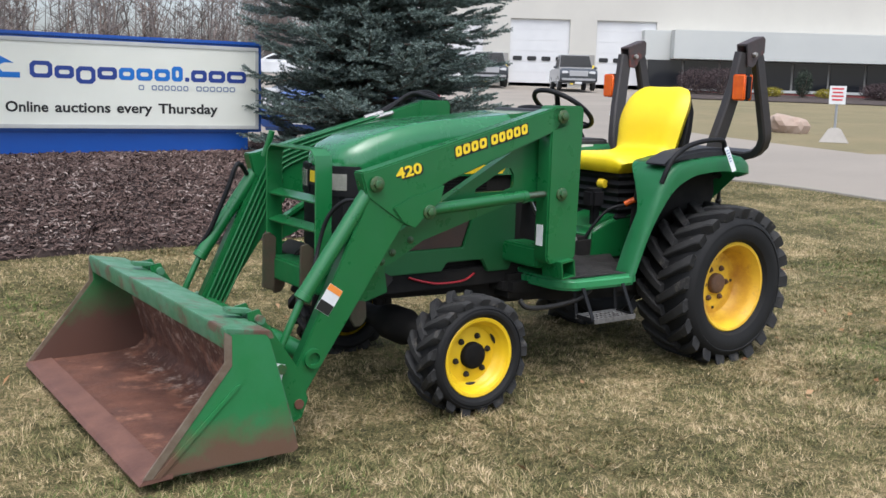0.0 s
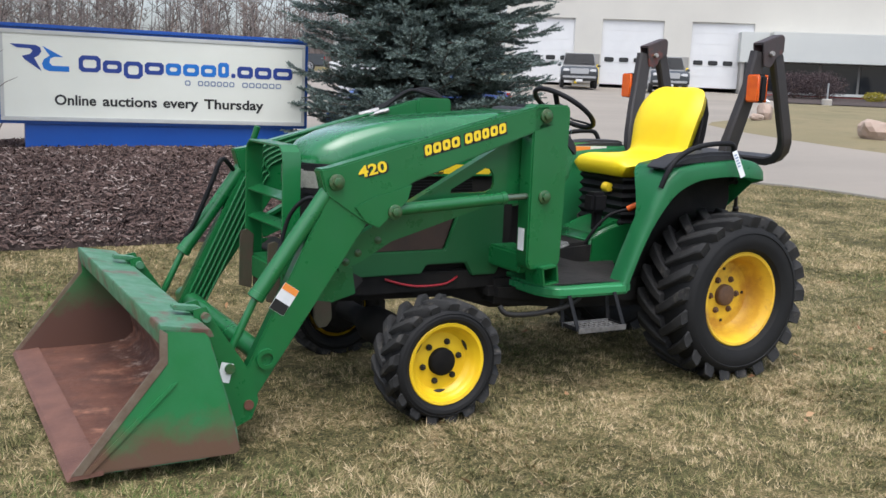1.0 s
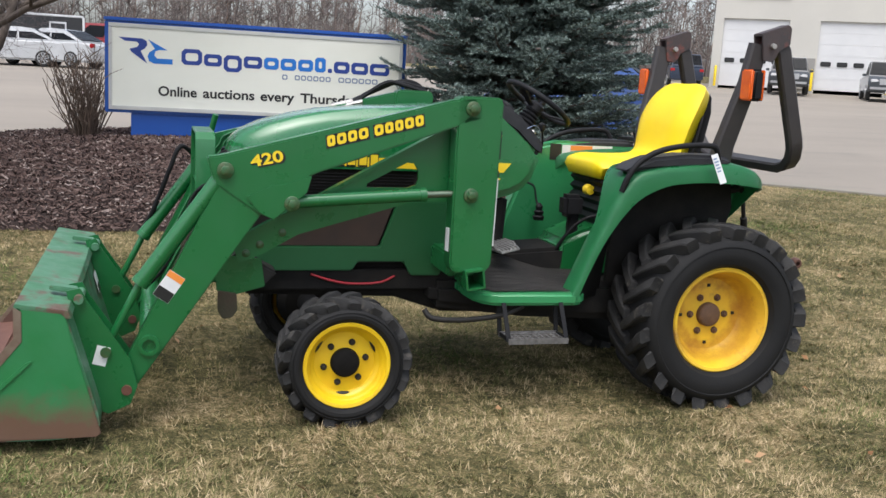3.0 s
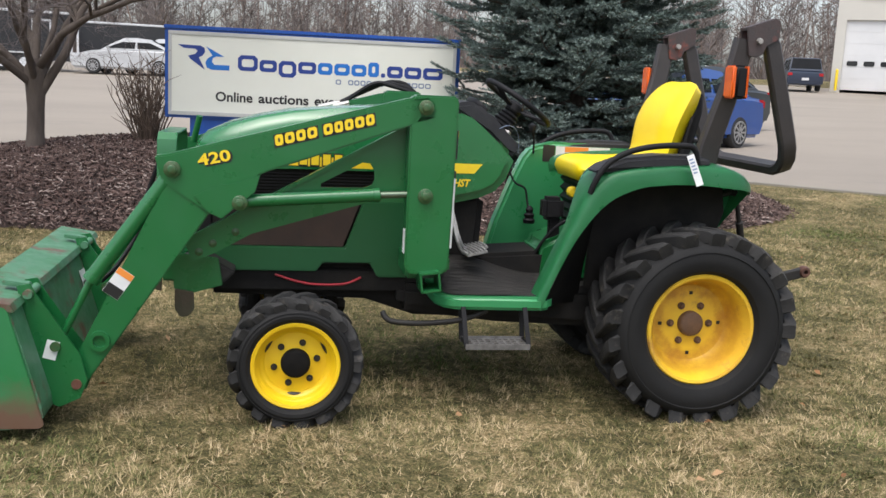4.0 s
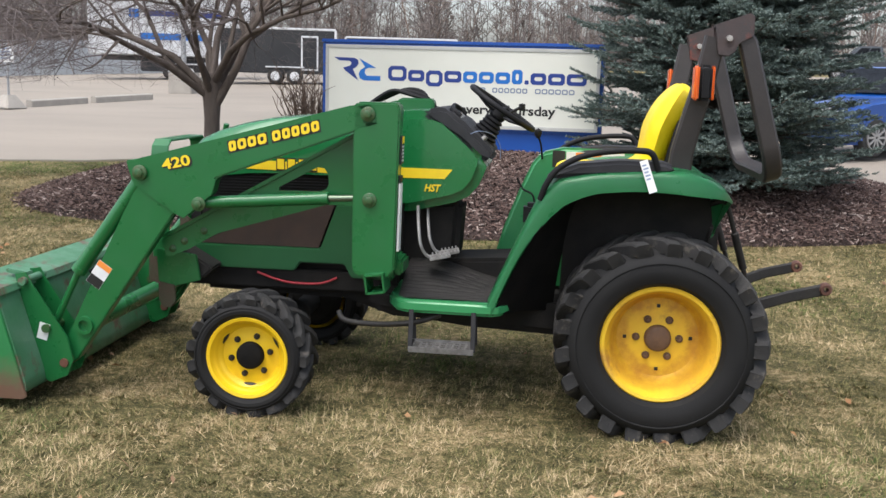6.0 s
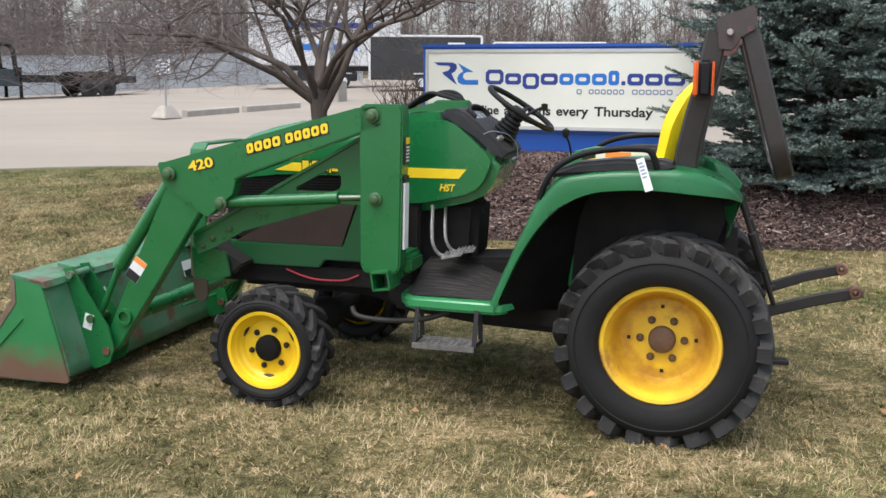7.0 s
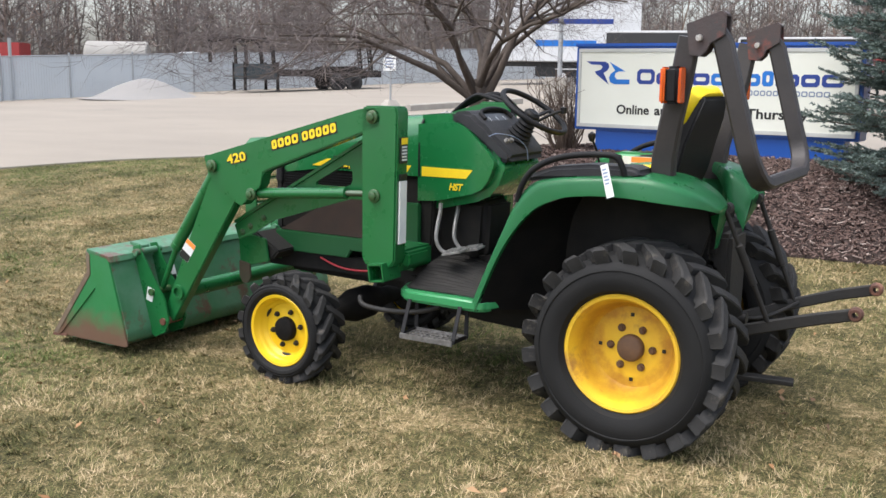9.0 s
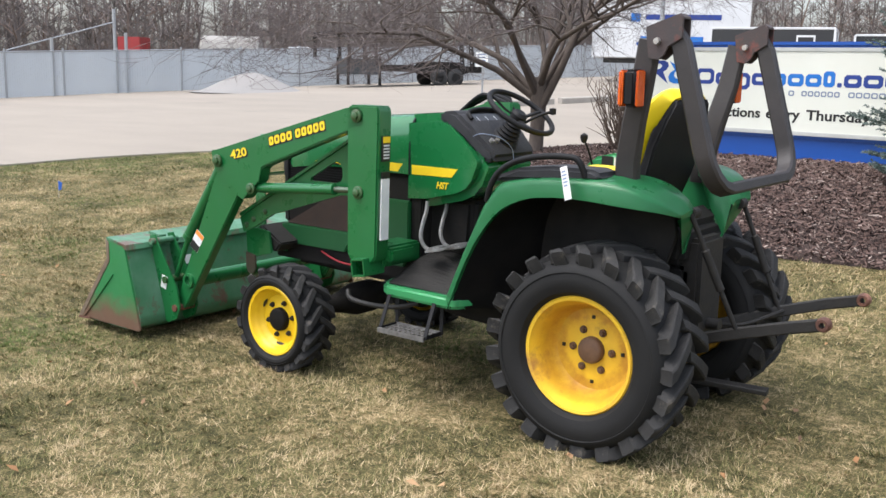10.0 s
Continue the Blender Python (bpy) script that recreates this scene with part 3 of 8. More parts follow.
def add_rust_ring(m, r0, r1, colour):
    """Rust run in round the edge of the dished disc, broken up by noise."""
    n, l = m.node_tree.nodes, m.node_tree.links
    p = n["Principled BSDF"]
    col = p.inputs["Base Color"].links[0].from_socket
    tc = n.new("ShaderNodeTexCoord")
    flat = n.new("ShaderNodeVectorMath")
    flat.operation = "MULTIPLY"
    flat.inputs[1].default_value = (1, 0, 1)
    l.new(tc.outputs["Object"], flat.inputs[0])
    ln = n.new("ShaderNodeVectorMath")
    ln.operation = "LENGTH"
    l.new(flat.outputs[0], ln.inputs[0])
    t = n.new("ShaderNodeTexNoise")
    t.inputs["Scale"].default_value, t.inputs["Detail"].default_value, t.inputs["Roughness"].default_value = 9, 7, 0.7
    l.new(tc.outputs["Object"], t.inputs["Vector"])
    wob = n.new("ShaderNodeMath")
    wob.operation = "MULTIPLY_ADD"
    wob.inputs[1].default_value = 0.07
    l.new(t.outputs["Fac"], wob.inputs[0])
    l.new(ln.outputs["Value"], wob.inputs[2])
    a = n.new("ShaderNodeMapRange")
    a.interpolation_type = "SMOOTHSTEP"
    a.inputs["From Min"].default_value, a.inputs["From Max"].default_value = r0 + 0.035 - 0.04, r0 + 0.035
    l.new(wob.outputs[0], a.inputs["Value"])
    b = n.new("ShaderNodeMapRange")
    b.interpolation_type = "SMOOTHSTEP"
    b.inputs["From Min"].default_value, b.inputs["From Max"].default_value = r1 + 0.035 + 0.025, r1 + 0.035
    l.new(wob.outputs[0], b.inputs["Value"])
    mu = n.new("ShaderNodeMath")
    mu.operation = "MULTIPLY"
    l.new(a.outputs["Result"], mu.inputs[0])
    l.new(b.outputs["Result"], mu.inputs[1])
    sp = n.new("ShaderNodeMapRange")
    sp.inputs["From Min"].default_value, sp.inputs["From Max"].default_value, sp.inputs["To Min"].default_value, sp.inputs["To Max"].default_value = 0.35, 0.65, 0.25, 0.85
    l.new(t.outputs["Fac"], sp.inputs["Value"])
    mv = n.new("ShaderNodeMath")
    mv.operation = "MULTIPLY"
    l.new(mu.outputs[0], mv.inputs[0])
    l.new(sp.outputs["Result"], mv.inputs[1])
    x = n.new("ShaderNodeMix")
    x.data_type = "RGBA"
    l.new(mv.outputs[0], x.inputs["Factor"])
    l.new(col, x.inputs["A"])
    x.inputs["B"].default_value = (*colour, 1)
    l.new(x.outputs["Result"], p.inputs["Base Color"])


add_rust_ring(OCHRE, 0.165, 0.215, (0.40, 0.17, 0.02))
GAUGE = mat("instrument_face", (0.045, 0.048, 0.05), 0.3, var=(0.02, 0.02, 0.022), scale=30, amount=0.4, coat=0.3)
HUBDARK = mat("dark_hub", (0.005, 0.005, 0.005), 0.8, var=(0.010, 0.009, 0.008), scale=20, spec=0.15)
HUBRUST = mat("rusty_hub", (0.14, 0.075, 0.04), 0.7, var=(0.09, 0.05, 0.03), scale=25, bump=0.3)


def far_wheel(src):
    """The right-hand wheel is the left one turned round."""
    c = WHERE[src]
    turn = Matrix.Rotation(math.pi, 4, "Z")
    made, kids = {}, list(src.children)
    for o in (src, *kids):
        made[o] = o.copy()
        scene.collection.objects.link(made[o])
    made[src].parent = tractor
    made[src].matrix_basis = Matrix.Translation(Vector((c.x, mir(c.y), c.z)) - WHERE[tractor]) @ turn
    for o in kids:
        made[o].parent = made[src]


fw = wheel("front_wheel", 0.0, 0.26, -0.112, 0.125, 0.192, 0.274, 0.304, 17, -0.091, -0.025, YELLOW, "yellow front wheel with black hub", 3)
rw = wheel("rear_wheel", 1.927, 0.428, -0.085, 0.30, 0.262, 0.440, 0.487, 21, -0.041, 0.100, OCHRE, "weathered yellow rear wheel, rusty round the hub", 4)
far_wheel(fw)
far_wheel(rw)

# chassis, axles, engine block
bm = fresh()
prism(bm, [(-0.42, 0.46), (0.35, 0.44), (0.6, 0.36), (1.2, 0.34), (1.75, 0.30), (2.1, 0.28), (2.18, 0.40), (2.18, 0.78), (1.9, 0.86), (1.5, 0.72), (0.6, 0.66), (-0.42, 0.64)], YC - 0.16, YC + 0.16, 0.02)
part("chassis", bm, MATTE, tractor, "greasy dark engine and transmission casting")
bm = fresh()
lathe(bm, [(0.075, -0.02), (0.085, 0.05), (0.06, 0.16), (0.055, 0.40), (0.07, 0.48), (0.10, 0.58), (0.10, 0.73), (0.07, 0.83), (0.055, 0.91), (0.06, 1.24), (0.085, 1.35), (0.075, 1.42)], (0.0, 0, 0.27), 20)
part("front_axle", bm, MATTE, tractor, "dark front axle housing")
bm = fresh()
lathe(bm, [(0.10, 0.13), (0.12, 0.2), (0.12, 0.34), (0.17, 0.44), (0.19, 0.52), (0.19, 0.88), (0.17, 0.96), (0.12, 1.06), (0.12, 1.2), (0.10, 1.27)], (1.93, 0, 0.43), 24)
part("rear_axle", bm, DARK, tractor, "dark rear axle housing")
bm = fresh()
box(bm, -0.36, 0.45, 0.47, 0.84, 0.62, 1.0, 0.02)
part("engine", bm, DARK, tractor, "dark engine block behind the side screen")
for y0 in (0.44, 0.93):
    bm = fresh()
    box(bm, -0.5, 0.62, y0 - 0.03, y0 + 0.03, 0.50, 0.60, 0.006)
    part("frame_rail", bm, MATTE, tractor)

# dark bulk added below the floor to keep skylight off the grass
bm = fresh()
prism(bm, [(0.50, 0.42), (1.0, 0.36), (1.7, 0.33), (2.0, 0.32), (2.0, 0.55), (0.50, 0.55)], YC - 0.32, YC + 0.32, 0.04)
part("transmission_case", bm, MATTE, tractor, "dark box added under the floor to deepen the shade below")
bm = fresh()
lathe(bm, [(0.03, 0.0), (0.10, 0.0), (0.155, 0.03), (0.165, 0.10), (0.12, 0.17), (0.05, 0.19)], (0.0, 0, 0.265), 28)
pair("axle_end_housing", bm, MATTE, label="dark round axle end housing")
# hood
def hood_row(bm, x, top, w, lift=0.0):
    """One cross-section of the hood: upright sides, rounded shoulders, a nearly flat top with two soft creases."""
    base = 1.098 - 0.032 * min(1.0, max(0.0, (-0.15 - x) / 0.3))
    row = []
    for k in range(29):
        a = math.pi * k / 28
        c, s = math.cos(a), math.sin(a)
        side = abs(c) ** 0.34
        yy = YC - (w + lift) * side * (1 if c > 0 else -1)
        zz = base + (top + lift - base) * (s ** 0.46) + (0.007 * math.exp(-((abs(c) - 0.42) / 0.10) ** 2) if x > -0.4 else 0)
        row.append(bm.verts.new((x + 0.10 * side ** 4 * max(0, (0.1 - x) / 0.6), yy, zz)))
    return row


def skin(bm, rows):
    for a, b in zip(rows, rows[1:]):
        for k in range(len(a) - 1):
            bm.faces.new((a[k], a[k + 1], b[k + 1], b[k]))
    bm.faces.new(rows[0])
    bm.faces.new(rows[-1])


def hood():
    stations = [(-0.505, 1.150, 0.215), (-0.49, 1.205, 0.232), (-0.44, 1.255, 0.243), (-0.34, 1.302, 0.248), (-0.2, 1.344, 0.250), (-0.05, 1.376, 0.251), (0.2, 1.402, 0.252), (0.4, 1.416, 0.253), (0.567, 1.430, 0.254)]
    bm = fresh()
    skin(bm, [hood_row(bm, *s) for s in stations])
    bm2 = fresh()
    skin(bm2, [hood_row(bm2, x, 1.429, 0.2535) for x in (0.568, 0.577)])
    part("hood_seal", bm2, BLACK, tractor, "black rubber seal between hood and cowl", 0)
    return part("hood", bm, HOOD, tractor, "glossy green engine hood", 35)


hood()
# black grille band and side screens under the hood
for y, d in ((YC - 0.235, 1), (YC + 0.235, -1)):
    bm = fresh()
    prism(bm, [(-0.40, 0.74), (0.57, 0.74), (0.57, 1.125), (-0.40, 1.10)], y, y + d * 0.02, 0.003)
    part("side_grille", bm, MATTE, tractor, "black side grille under the hood")
    for k in range(9):
        bm = fresh()
        z = 0.95 + k * 0.015
        box(bm, -0.38, 0.40, y - d * 0.006, y + d * 0.004, z, z + 0.006, 0.001)
        part("grille_slat", bm, BLACK, tractor)
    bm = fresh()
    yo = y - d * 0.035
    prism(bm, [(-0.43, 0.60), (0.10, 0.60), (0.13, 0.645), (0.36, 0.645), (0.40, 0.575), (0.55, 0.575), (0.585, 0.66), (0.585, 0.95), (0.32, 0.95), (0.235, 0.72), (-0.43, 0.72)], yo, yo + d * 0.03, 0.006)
    part("side_panel", bm, PANEL, tractor, "green lower side panel, darkened for shade under the loader arms")
    bm = fresh()
    prism(bm, [(-0.40, 0.722), (0.225, 0.722), (0.305, 0.945), (0.02, 0.945)], yo + d * 0.012, yo + d * 0.024, 0.002)
    part("side_screen", bm, MESHY, tractor, "rust-brown mesh side screen")
    # stripe along the hood and cowl
    bm = fresh()
    ys = YC - d * 0.2535
    prism(bm, [(-0.16, 1.116), (0.565, 1.104), (0.565, 1.154), (-0.05, 1.160)], ys, ys + d * 0.03, 0.001)
    part("hood_stripe", bm, DECAL, tractor, "yellow hood stripe")
    for k in range(4):
        bm = fresh()
        x = 0.0 + k * 0.056
        box(bm, x, x + 0.046, ys - d * 0.002, ys + d * 0.004, 1.112, 1.178, 0.0)
        part("decal_block", bm, BLACKINK, tractor)
        bm = fresh()
        box(bm, x + 0.006, x + 0.042, ys - d * 0.004, ys + d * 0.004, 1.120, 1.172, 0.0)
        part("decal_block", bm, DECAL, tractor)
# hood nose: black mask with two lamps
bm = fresh()
prism(bm, [(-0.40, YC - 0.235), (-0.475, YC - 0.20), (-0.51, YC - 0.10), (-0.515, YC), (-0.51, YC + 0.10), (-0.475, YC + 0.20), (-0.40, YC + 0.235)], 0.72, 1.155, 0.012, axis="z")
mask = part("nose_grille", bm, BLACK, tractor, "black nose grille")
for s in (-1, 1):
    bm = fresh()
    prism(bm, [(a, YC + s * b) for a, b in ((-0.520, 0.050), (-0.514, 0.11), (-0.490, 0.187), (-0.43, 0.242), (-0.385, 0.252), (-0.382, 0.235), (-0.46, 0.17), (-0.495, 0.050))], 1.005, 1.158, 0.006, axis="z")
    lamp = part("headlight_surround", bm, BLACK, mask, "black headlight surround")
    bm = fresh()
    prism(bm, [(a, YC + s * b) for a, b in ((-0.524, 0.075), (-0.517, 0.125), (-0.494, 0.187), (-0.450, 0.228), (-0.44, 0.21), (-0.47, 0.17), (-0.50, 0.075))], 1.035, 1.128, 0.006, axis="z")
    part("headlight", bm, LENS, lamp, "clear wrap-around headlight")
bm = fresh()
box(bm, -0.524, -0.51, YC - 0.045, YC + 0.045, 1.05, 1.14, 0.004)
part("badge_plate", bm, BLACKINK, mask)
bm = fresh()
box(bm, -0.528, -0.522, YC - 0.03, YC + 0.03, 1.065, 1.125, 0.006)
part("badge", bm, DECAL, mask, "small yellow badge")

# cowl behind the hood with the dash
CW = 0.250
bm = fresh()
prism(bm, [(0.520, 0.915), (0.520, 1.420), (0.70, 1.437), (0.80, 1.440), (0.865, 1.417), (0.94, 1.356), (1.02, 1.285), (1.075, 1.215), (1.070, 1.165), (1.035, 1.075), (0.985, 1.015), (0.91, 0.98), (0.82, 0.958), (0.70, 0.93)], YC - CW, YC + CW, 0.045, 6)
cowl = part("cowl", bm, HOOD, tractor, "green cowl below the dash", 50)
bm = fresh()
prism(bm, [(0.735, 1.42), (0.765, 1.447), (0.83, 1.456), (0.875, 1.448), (0.925, 1.405), (0.955, 1.388), (1.00, 1.342), (1.085, 1.262), (1.108, 1.220), (1.085, 1.186), (1.03, 1.21), (0.93, 1.30)], YC - 0.232, YC + 0.232, 0.034, 4)
for v in bm.verts:
    v.co.y = YC + (v.co.y - YC) * (1 - 0.16 * max(0.0, (v.co.x - 0.95) / 0.15) ** 2)
dash = part("dashboard", bm, GREY, tractor, "dark grey plastic dashboard", 50)
bm = fresh()
obox(bm, (0.923, YC - 0.01, 1.4005), (0.105, 0.24, 0.010), (0, 44, 0), 0.004)
part("instrument_panel", bm, GAUGE, dash, "grey instrument cluster behind clear plastic")
bm = fresh()
sweep(bm, curve([(0.925, YC - 0.165, 1.412), (0.885, YC - 0.14, 1.447), (0.875, YC - 0.01, 1.460), (0.885, YC + 0.12, 1.447), (0.925, YC + 0.145, 1.412)], 6), rect_section(0.018, 0.03, 0.004))
part("instrument_visor", bm, BLACK, dash, "black visor over the instruments", 60)
for y in (-0.08, 0.0, 0.08):
    bm = fresh()
    obox(bm, (0.920, YC - 0.01 + y, 1.408), (0.045, 0.008, 0.004), (0, 44, 25), 0.001)
    part("gauge_needle", bm, PAPER, dash)
for y in (-0.15, -0.10):
    bm = fresh()
    b2 = fresh()
    lathe(b2, [(0.001, -0.01), (0.013, -0.01), (0.013, 0.014), (0.001, 0.014)], (0, 0, 0), 14, "z")
    merge(bm, place(b2, pose(1.045, YC + y, 1.303, 0, 43, 0)))
    part("dash_knob", bm, STEEL, dash)
for y, d in ((YC - CW, 1), (YC + CW, -1)):
    bm = fresh()
    prism(bm, [(0.590, 1.100), (0.865, 1.103), (0.905, 1.151), (0.590, 1.152)], y - d * 0.002, y + d * 0.01, 0.0)
    part("cowl_stripe", bm, DECAL, cowl, "yellow stripe")
bm = text_mesh("HST", 0.05, 0.0016, 0.0012, width=0.080)
place(bm, Matrix(((0.96, 0.22, 0, 0.764), (0, 0, -1, YC - CW - 0.002), (0, 1, 0, 1.038), (0, 0, 0, 1))))
part("cowl_lettering", bm, DECAL, cowl, "yellow lettering", smooth=0)
bm = fresh()
prism(bm, [(0.60, 0.52), (0.86, 0.58), (0.93, 0.66), (0.95, 0.99), (0.60, 0.99)], YC - 0.15, YC + 0.15, 0.04, 3)
part("firewall", bm, MATTE, tractor, "black plastic pedestal under the cowl")
bm = fresh()
prism(bm, [(0.575, 0.45), (0.64, 0.45), (0.66, 1.0), (0.575, 1.0)], YC - 0.24, YC + 0.24, 0.01)
part("bulkhead", bm, MATTE, tractor, "black bulkhead behind the engine")

# steering wheel
SW = Vector((1.128, YC, 1.456))
TILT_W = pose(*SW, 0, 33.5, 0)
bm = fresh()
tube(bm, [TILT_W @ Vector((0.190 * math.cos(a), 0.190 * math.sin(a), 0)) for a in np.linspace(0, 2 * math.pi, 41)[:-1]], 0.0145, 10, closed=True)
sw = part("steering_wheel", bm, BLACK, tractor, "black steering wheel")
for a in (90, 210, 330):
    bm = fresh()
    c, s = math.cos(math.radians(a)), math.sin(math.radians(a))
    sweep(bm, [TILT_W @ Vector((r * c, r * s, z)) for r, z in ((0.02, -0.035), (0.08, -0.03), (0.14, -0.012), (0.186, 0))], rect_section(0.03, 0.012, 0.003))
    part("spoke", bm, BLACK, sw)
bm = fresh()
b2 = fresh()
lathe(b2, [(0.001, 0.0), (0.03, 0.0), (0.045, -0.015), (0.045, -0.05), (0.03, -0.06), (0.001, -0.06)], (0, 0, 0), 20, "z")
merge(bm, place(b2, TILT_W))
part("wheel_hub", bm, BLACK, sw)
bm = fresh()
b2 = fresh()
prof = [(0.001, -0.05), (0.035, -0.05)]
for k in range(8):
    prof += [(0.045 + k * 0.006, -0.055 - k * 0.022), (0.038 + k * 0.006, -0.065 - k * 0.022)]
prof += [(0.09, -0.245), (0.001, -0.245)]
lathe(b2, prof, (0, 0, 0), 20, "z")
merge(bm, place(b2, TILT_W))
part("column_boot", bm, BLACK, tractor, "black ribbed steering column boot")
bm = fresh()
tube(bm, curve([(1.06, YC + 0.03, 1.36), (1.16, YC + 0.10, 1.43), (1.22, YC + 0.17, 1.46)]), 0.008)
lathe(bm, [(0.001, -0.02), (0.018, -0.015), (0.018, 0.015), (0.001, 0.02)], (1.22, YC + 0.17, 1.46), 12, "z")
part("shuttle_lever", bm, BLACK, tractor)

# loader
bm = fresh()
prism(bm, [(0.482, 0.70), (0.505, 0.665), (0.655, 0.665), (0.685, 0.70), (0.70, 1.45), (0.69, 1.482), (0.50, 1.482), (0.482, 1.46)], 0.0, 0.105, 0.008)
masts = pair("loader_mast", bm, GREEN, label="green loader mast box")
for m in masts:
    s = 1 if m is masts[0] else -1
    yo = WHERE[m].y - s * 0.0525
    bm = fresh()
    for px_, pz in ((0.551, 1.427), (0.564, 1.031)):
        b2 = fresh()
        bolt(b2, px_, 0, pz, 0.034, 0.028)
        if s < 0:
            for v in b2.verts:
                v.co.y *= -1
        bmesh.ops.translate(b2, verts=b2.verts, vec=(0, yo, 0))
        part("pin", b2, BOLT, m, "dull steel pin")
    bm.free()
# labels on the mast's rear face
for z0, z1, mt, lab in ((1.20, 1.33, BLACKINK, "yellow and black warning label"), (0.79, 1.11, PAPER, "long white instruction label"), (1.115, 1.145, BLACKINK, "")):
    bm = fresh()
    box(bm, 0.692, 0.702, 0.025, 0.085, z0, z1, 0.0)
    for v in bm.verts:
        v.co.x += 0.0125 * (v.co.z - 0.70) / 0.75 - 0.004
    part("mast_label", bm, mt, masts[0], lab, smooth=0)
bm = fresh()
box(bm, 0.692, 0.7025, 0.027, 0.083, 1.295, 1.327, 0.0)
for v in bm.verts:
    v.co.x += 0.0125 * (v.co.z - 0.70) / 0.75 - 0.0035
part("mast_label", bm, DECAL, masts[0], smooth=0)
for k in range(5):
    bm = fresh()
    box(bm, 0.692, 0.7030, 0.033, 0.077, 1.213 + k * 0.016, 1.221 + k * 0.016, 0.0)
    for v in bm.verts:
        v.co.x += 0.0125 * (v.co.z - 0.70) / 0.75 - 0.0035
    part("label_line", bm, PAPER, masts[0], smooth=0)
bm = fresh()
box(bm, 0.4795, 0.483, 0.035, 0.085, 0.76, 0.87, 0.0)
part("mast_label", bm, PAPER, masts[0], "small white label", smooth=0)
# foot of the mast: square tube and bracket
bm = fresh()
for a in range(4):
    b2 = fresh()
    off = 0.042
    c, s = [(0, off), (off, 0), (0, -off), (-off, 0)][a]
    w, h = (0.09, 0.010) if a % 2 == 0 else (0.010, 0.09)
    obox(b2, (c, 0, s), (w, 0.16, h), (0, 0, 0), 0.002)
    merge(bm, place(b2, pose(0.60, 0.035, 0.64, 0, -8, 0)))
pair("mast_foot_tube", bm, GREEN, label="open square steel tube")
bm = fresh()
box(bm, 0.50, 0.665, 0.10, 0.40, 0.63, 0.74, 0.012)
box(bm, 0.66, 0.71, 0.10, 0.30, 0.66, 0.735, 0.012)
pair("mast_bracket", bm, GREEN, label="green mounting bracket")
# brace from the mast to the front frame: plates round an open slot
bm = fresh()
prism(bm, [(-0.12, 0.9967), (0.50, 1.345), (0.50, 1.20), (0.40, 1.165), (0.32, 1.160), (0.285, 1.163), (0.10, 1.062), (-0.12, 0.955)], 0.115, 0.132, 0.0)
prism(bm, [(0.50, 1.20), (0.40, 1.165), (0.32, 1.160), (0.340, 1.130), (0.342, 1.085), (0.330, 1.06), (0.330, 0.985), (0.50, 0.985)], 0.1152, 0.1322, 0.0)
prism(bm, [(-0.50, 0.77), (-0.47, 0.80), (-0.12, 0.9967), (-0.12, 0.955), (0.10, 1.062), (0.098, 1.044), (0.29, 1.046), (0.330, 1.06), (0.330, 0.985), (0.30, 0.975), (-0.21, 0.822), (-0.36, 0.735), (-0.47, 0.69)], 0.1148, 0.1318, 0.0)
pair("loader_brace", bm, GREEN, label="green side brace plate with a slot")
bm = fresh()
b2 = prism(fresh(), [(-0.48, 0.785), (0.50, 1.335), (0.50, 1.352), (-0.49, 0.80)], 0.10, 0.15, 0.0)
merge(bm, b2)
pair("brace_flange", bm, GREEN)
bm = fresh()
prism(bm, [(-0.555, 0.545), (-0.47, 0.53), (-0.465, 0.45), (-0.49, 0.415), (-0.53, 0.41), (-0.555, 0.45)], 0.20, 0.214, 0.004)
pair("frame_foot", bm, RUSTDARK, label="worn green foot plate, rusty at its tip")
bm = fresh()
prism(bm, [(-0.57, 0.71), (-0.36, 0.69), (-0.34, 0.56), (-0.48, 0.52), (-0.56, 0.54)], 0.216, 0.232, 0.004)
pair("frame_plate", bm, GREEN, label="green frame side plate")
for bx, bz in ((-0.38, 0.775), (-0.44, 0.735), (-0.28, 0.83)):
    bm = fresh()
    bolt(bm, bx, 0.115, bz, 0.018, 0.014)
    pair("brace_bolt", bm, BOLT)
bm = fresh()
prism(bm, [(-0.54, 0.66), (-0.34, 0.56), (-0.28, 0.62), (-0.46, 0.72)], 0.24, 0.46, 0.01)
pair("front_frame", bm, DARK, label="dark cross frame")

# arms
ARM_Y0, ARM_Y1 = 0.0, 0.078
bm = fresh()
prism(bm, [(-0.575, 1.06), (-0.985, 0.215), (-0.975, 0.175), (-0.935, 0.155), (-0.905, 0.165), (-0.385, 0.93), (-0.42, 1.02)], ARM_Y0 + 0.006, ARM_Y1 - 0.006, 0.006)
lower = pair("lower_arm", bm, GREEN, label="green lower loader arm")
bm = fresh()
prism(bm, [(-0.622, 1.172), (-0.575, 1.178), (0.46, 1.462), (0.56, 1.478), (0.60, 1.45), (0.60, 1.38), (0.50, 1.348), (-0.14, 1.118), (-0.178, 1.10), (-0.195, 1.03), (-0.335, 0.908), (-0.405, 0.93), (-0.588, 1.055)], ARM_Y0, ARM_Y1, 0.007)
upper = pair("upper_arm", bm, GREEN, label="green upper loader arm")
bm = fresh()
prism(bm, [(-0.40, 0.935), (-0.335, 0.905), (-0.192, 1.028), (-0.172, 1.102), (-0.30, 1.062), (-0.345, 1.058), (-0.455, 1.005)], -0.008, 0.0, 0.003)
pair("elbow_gusset", bm, GREEN)
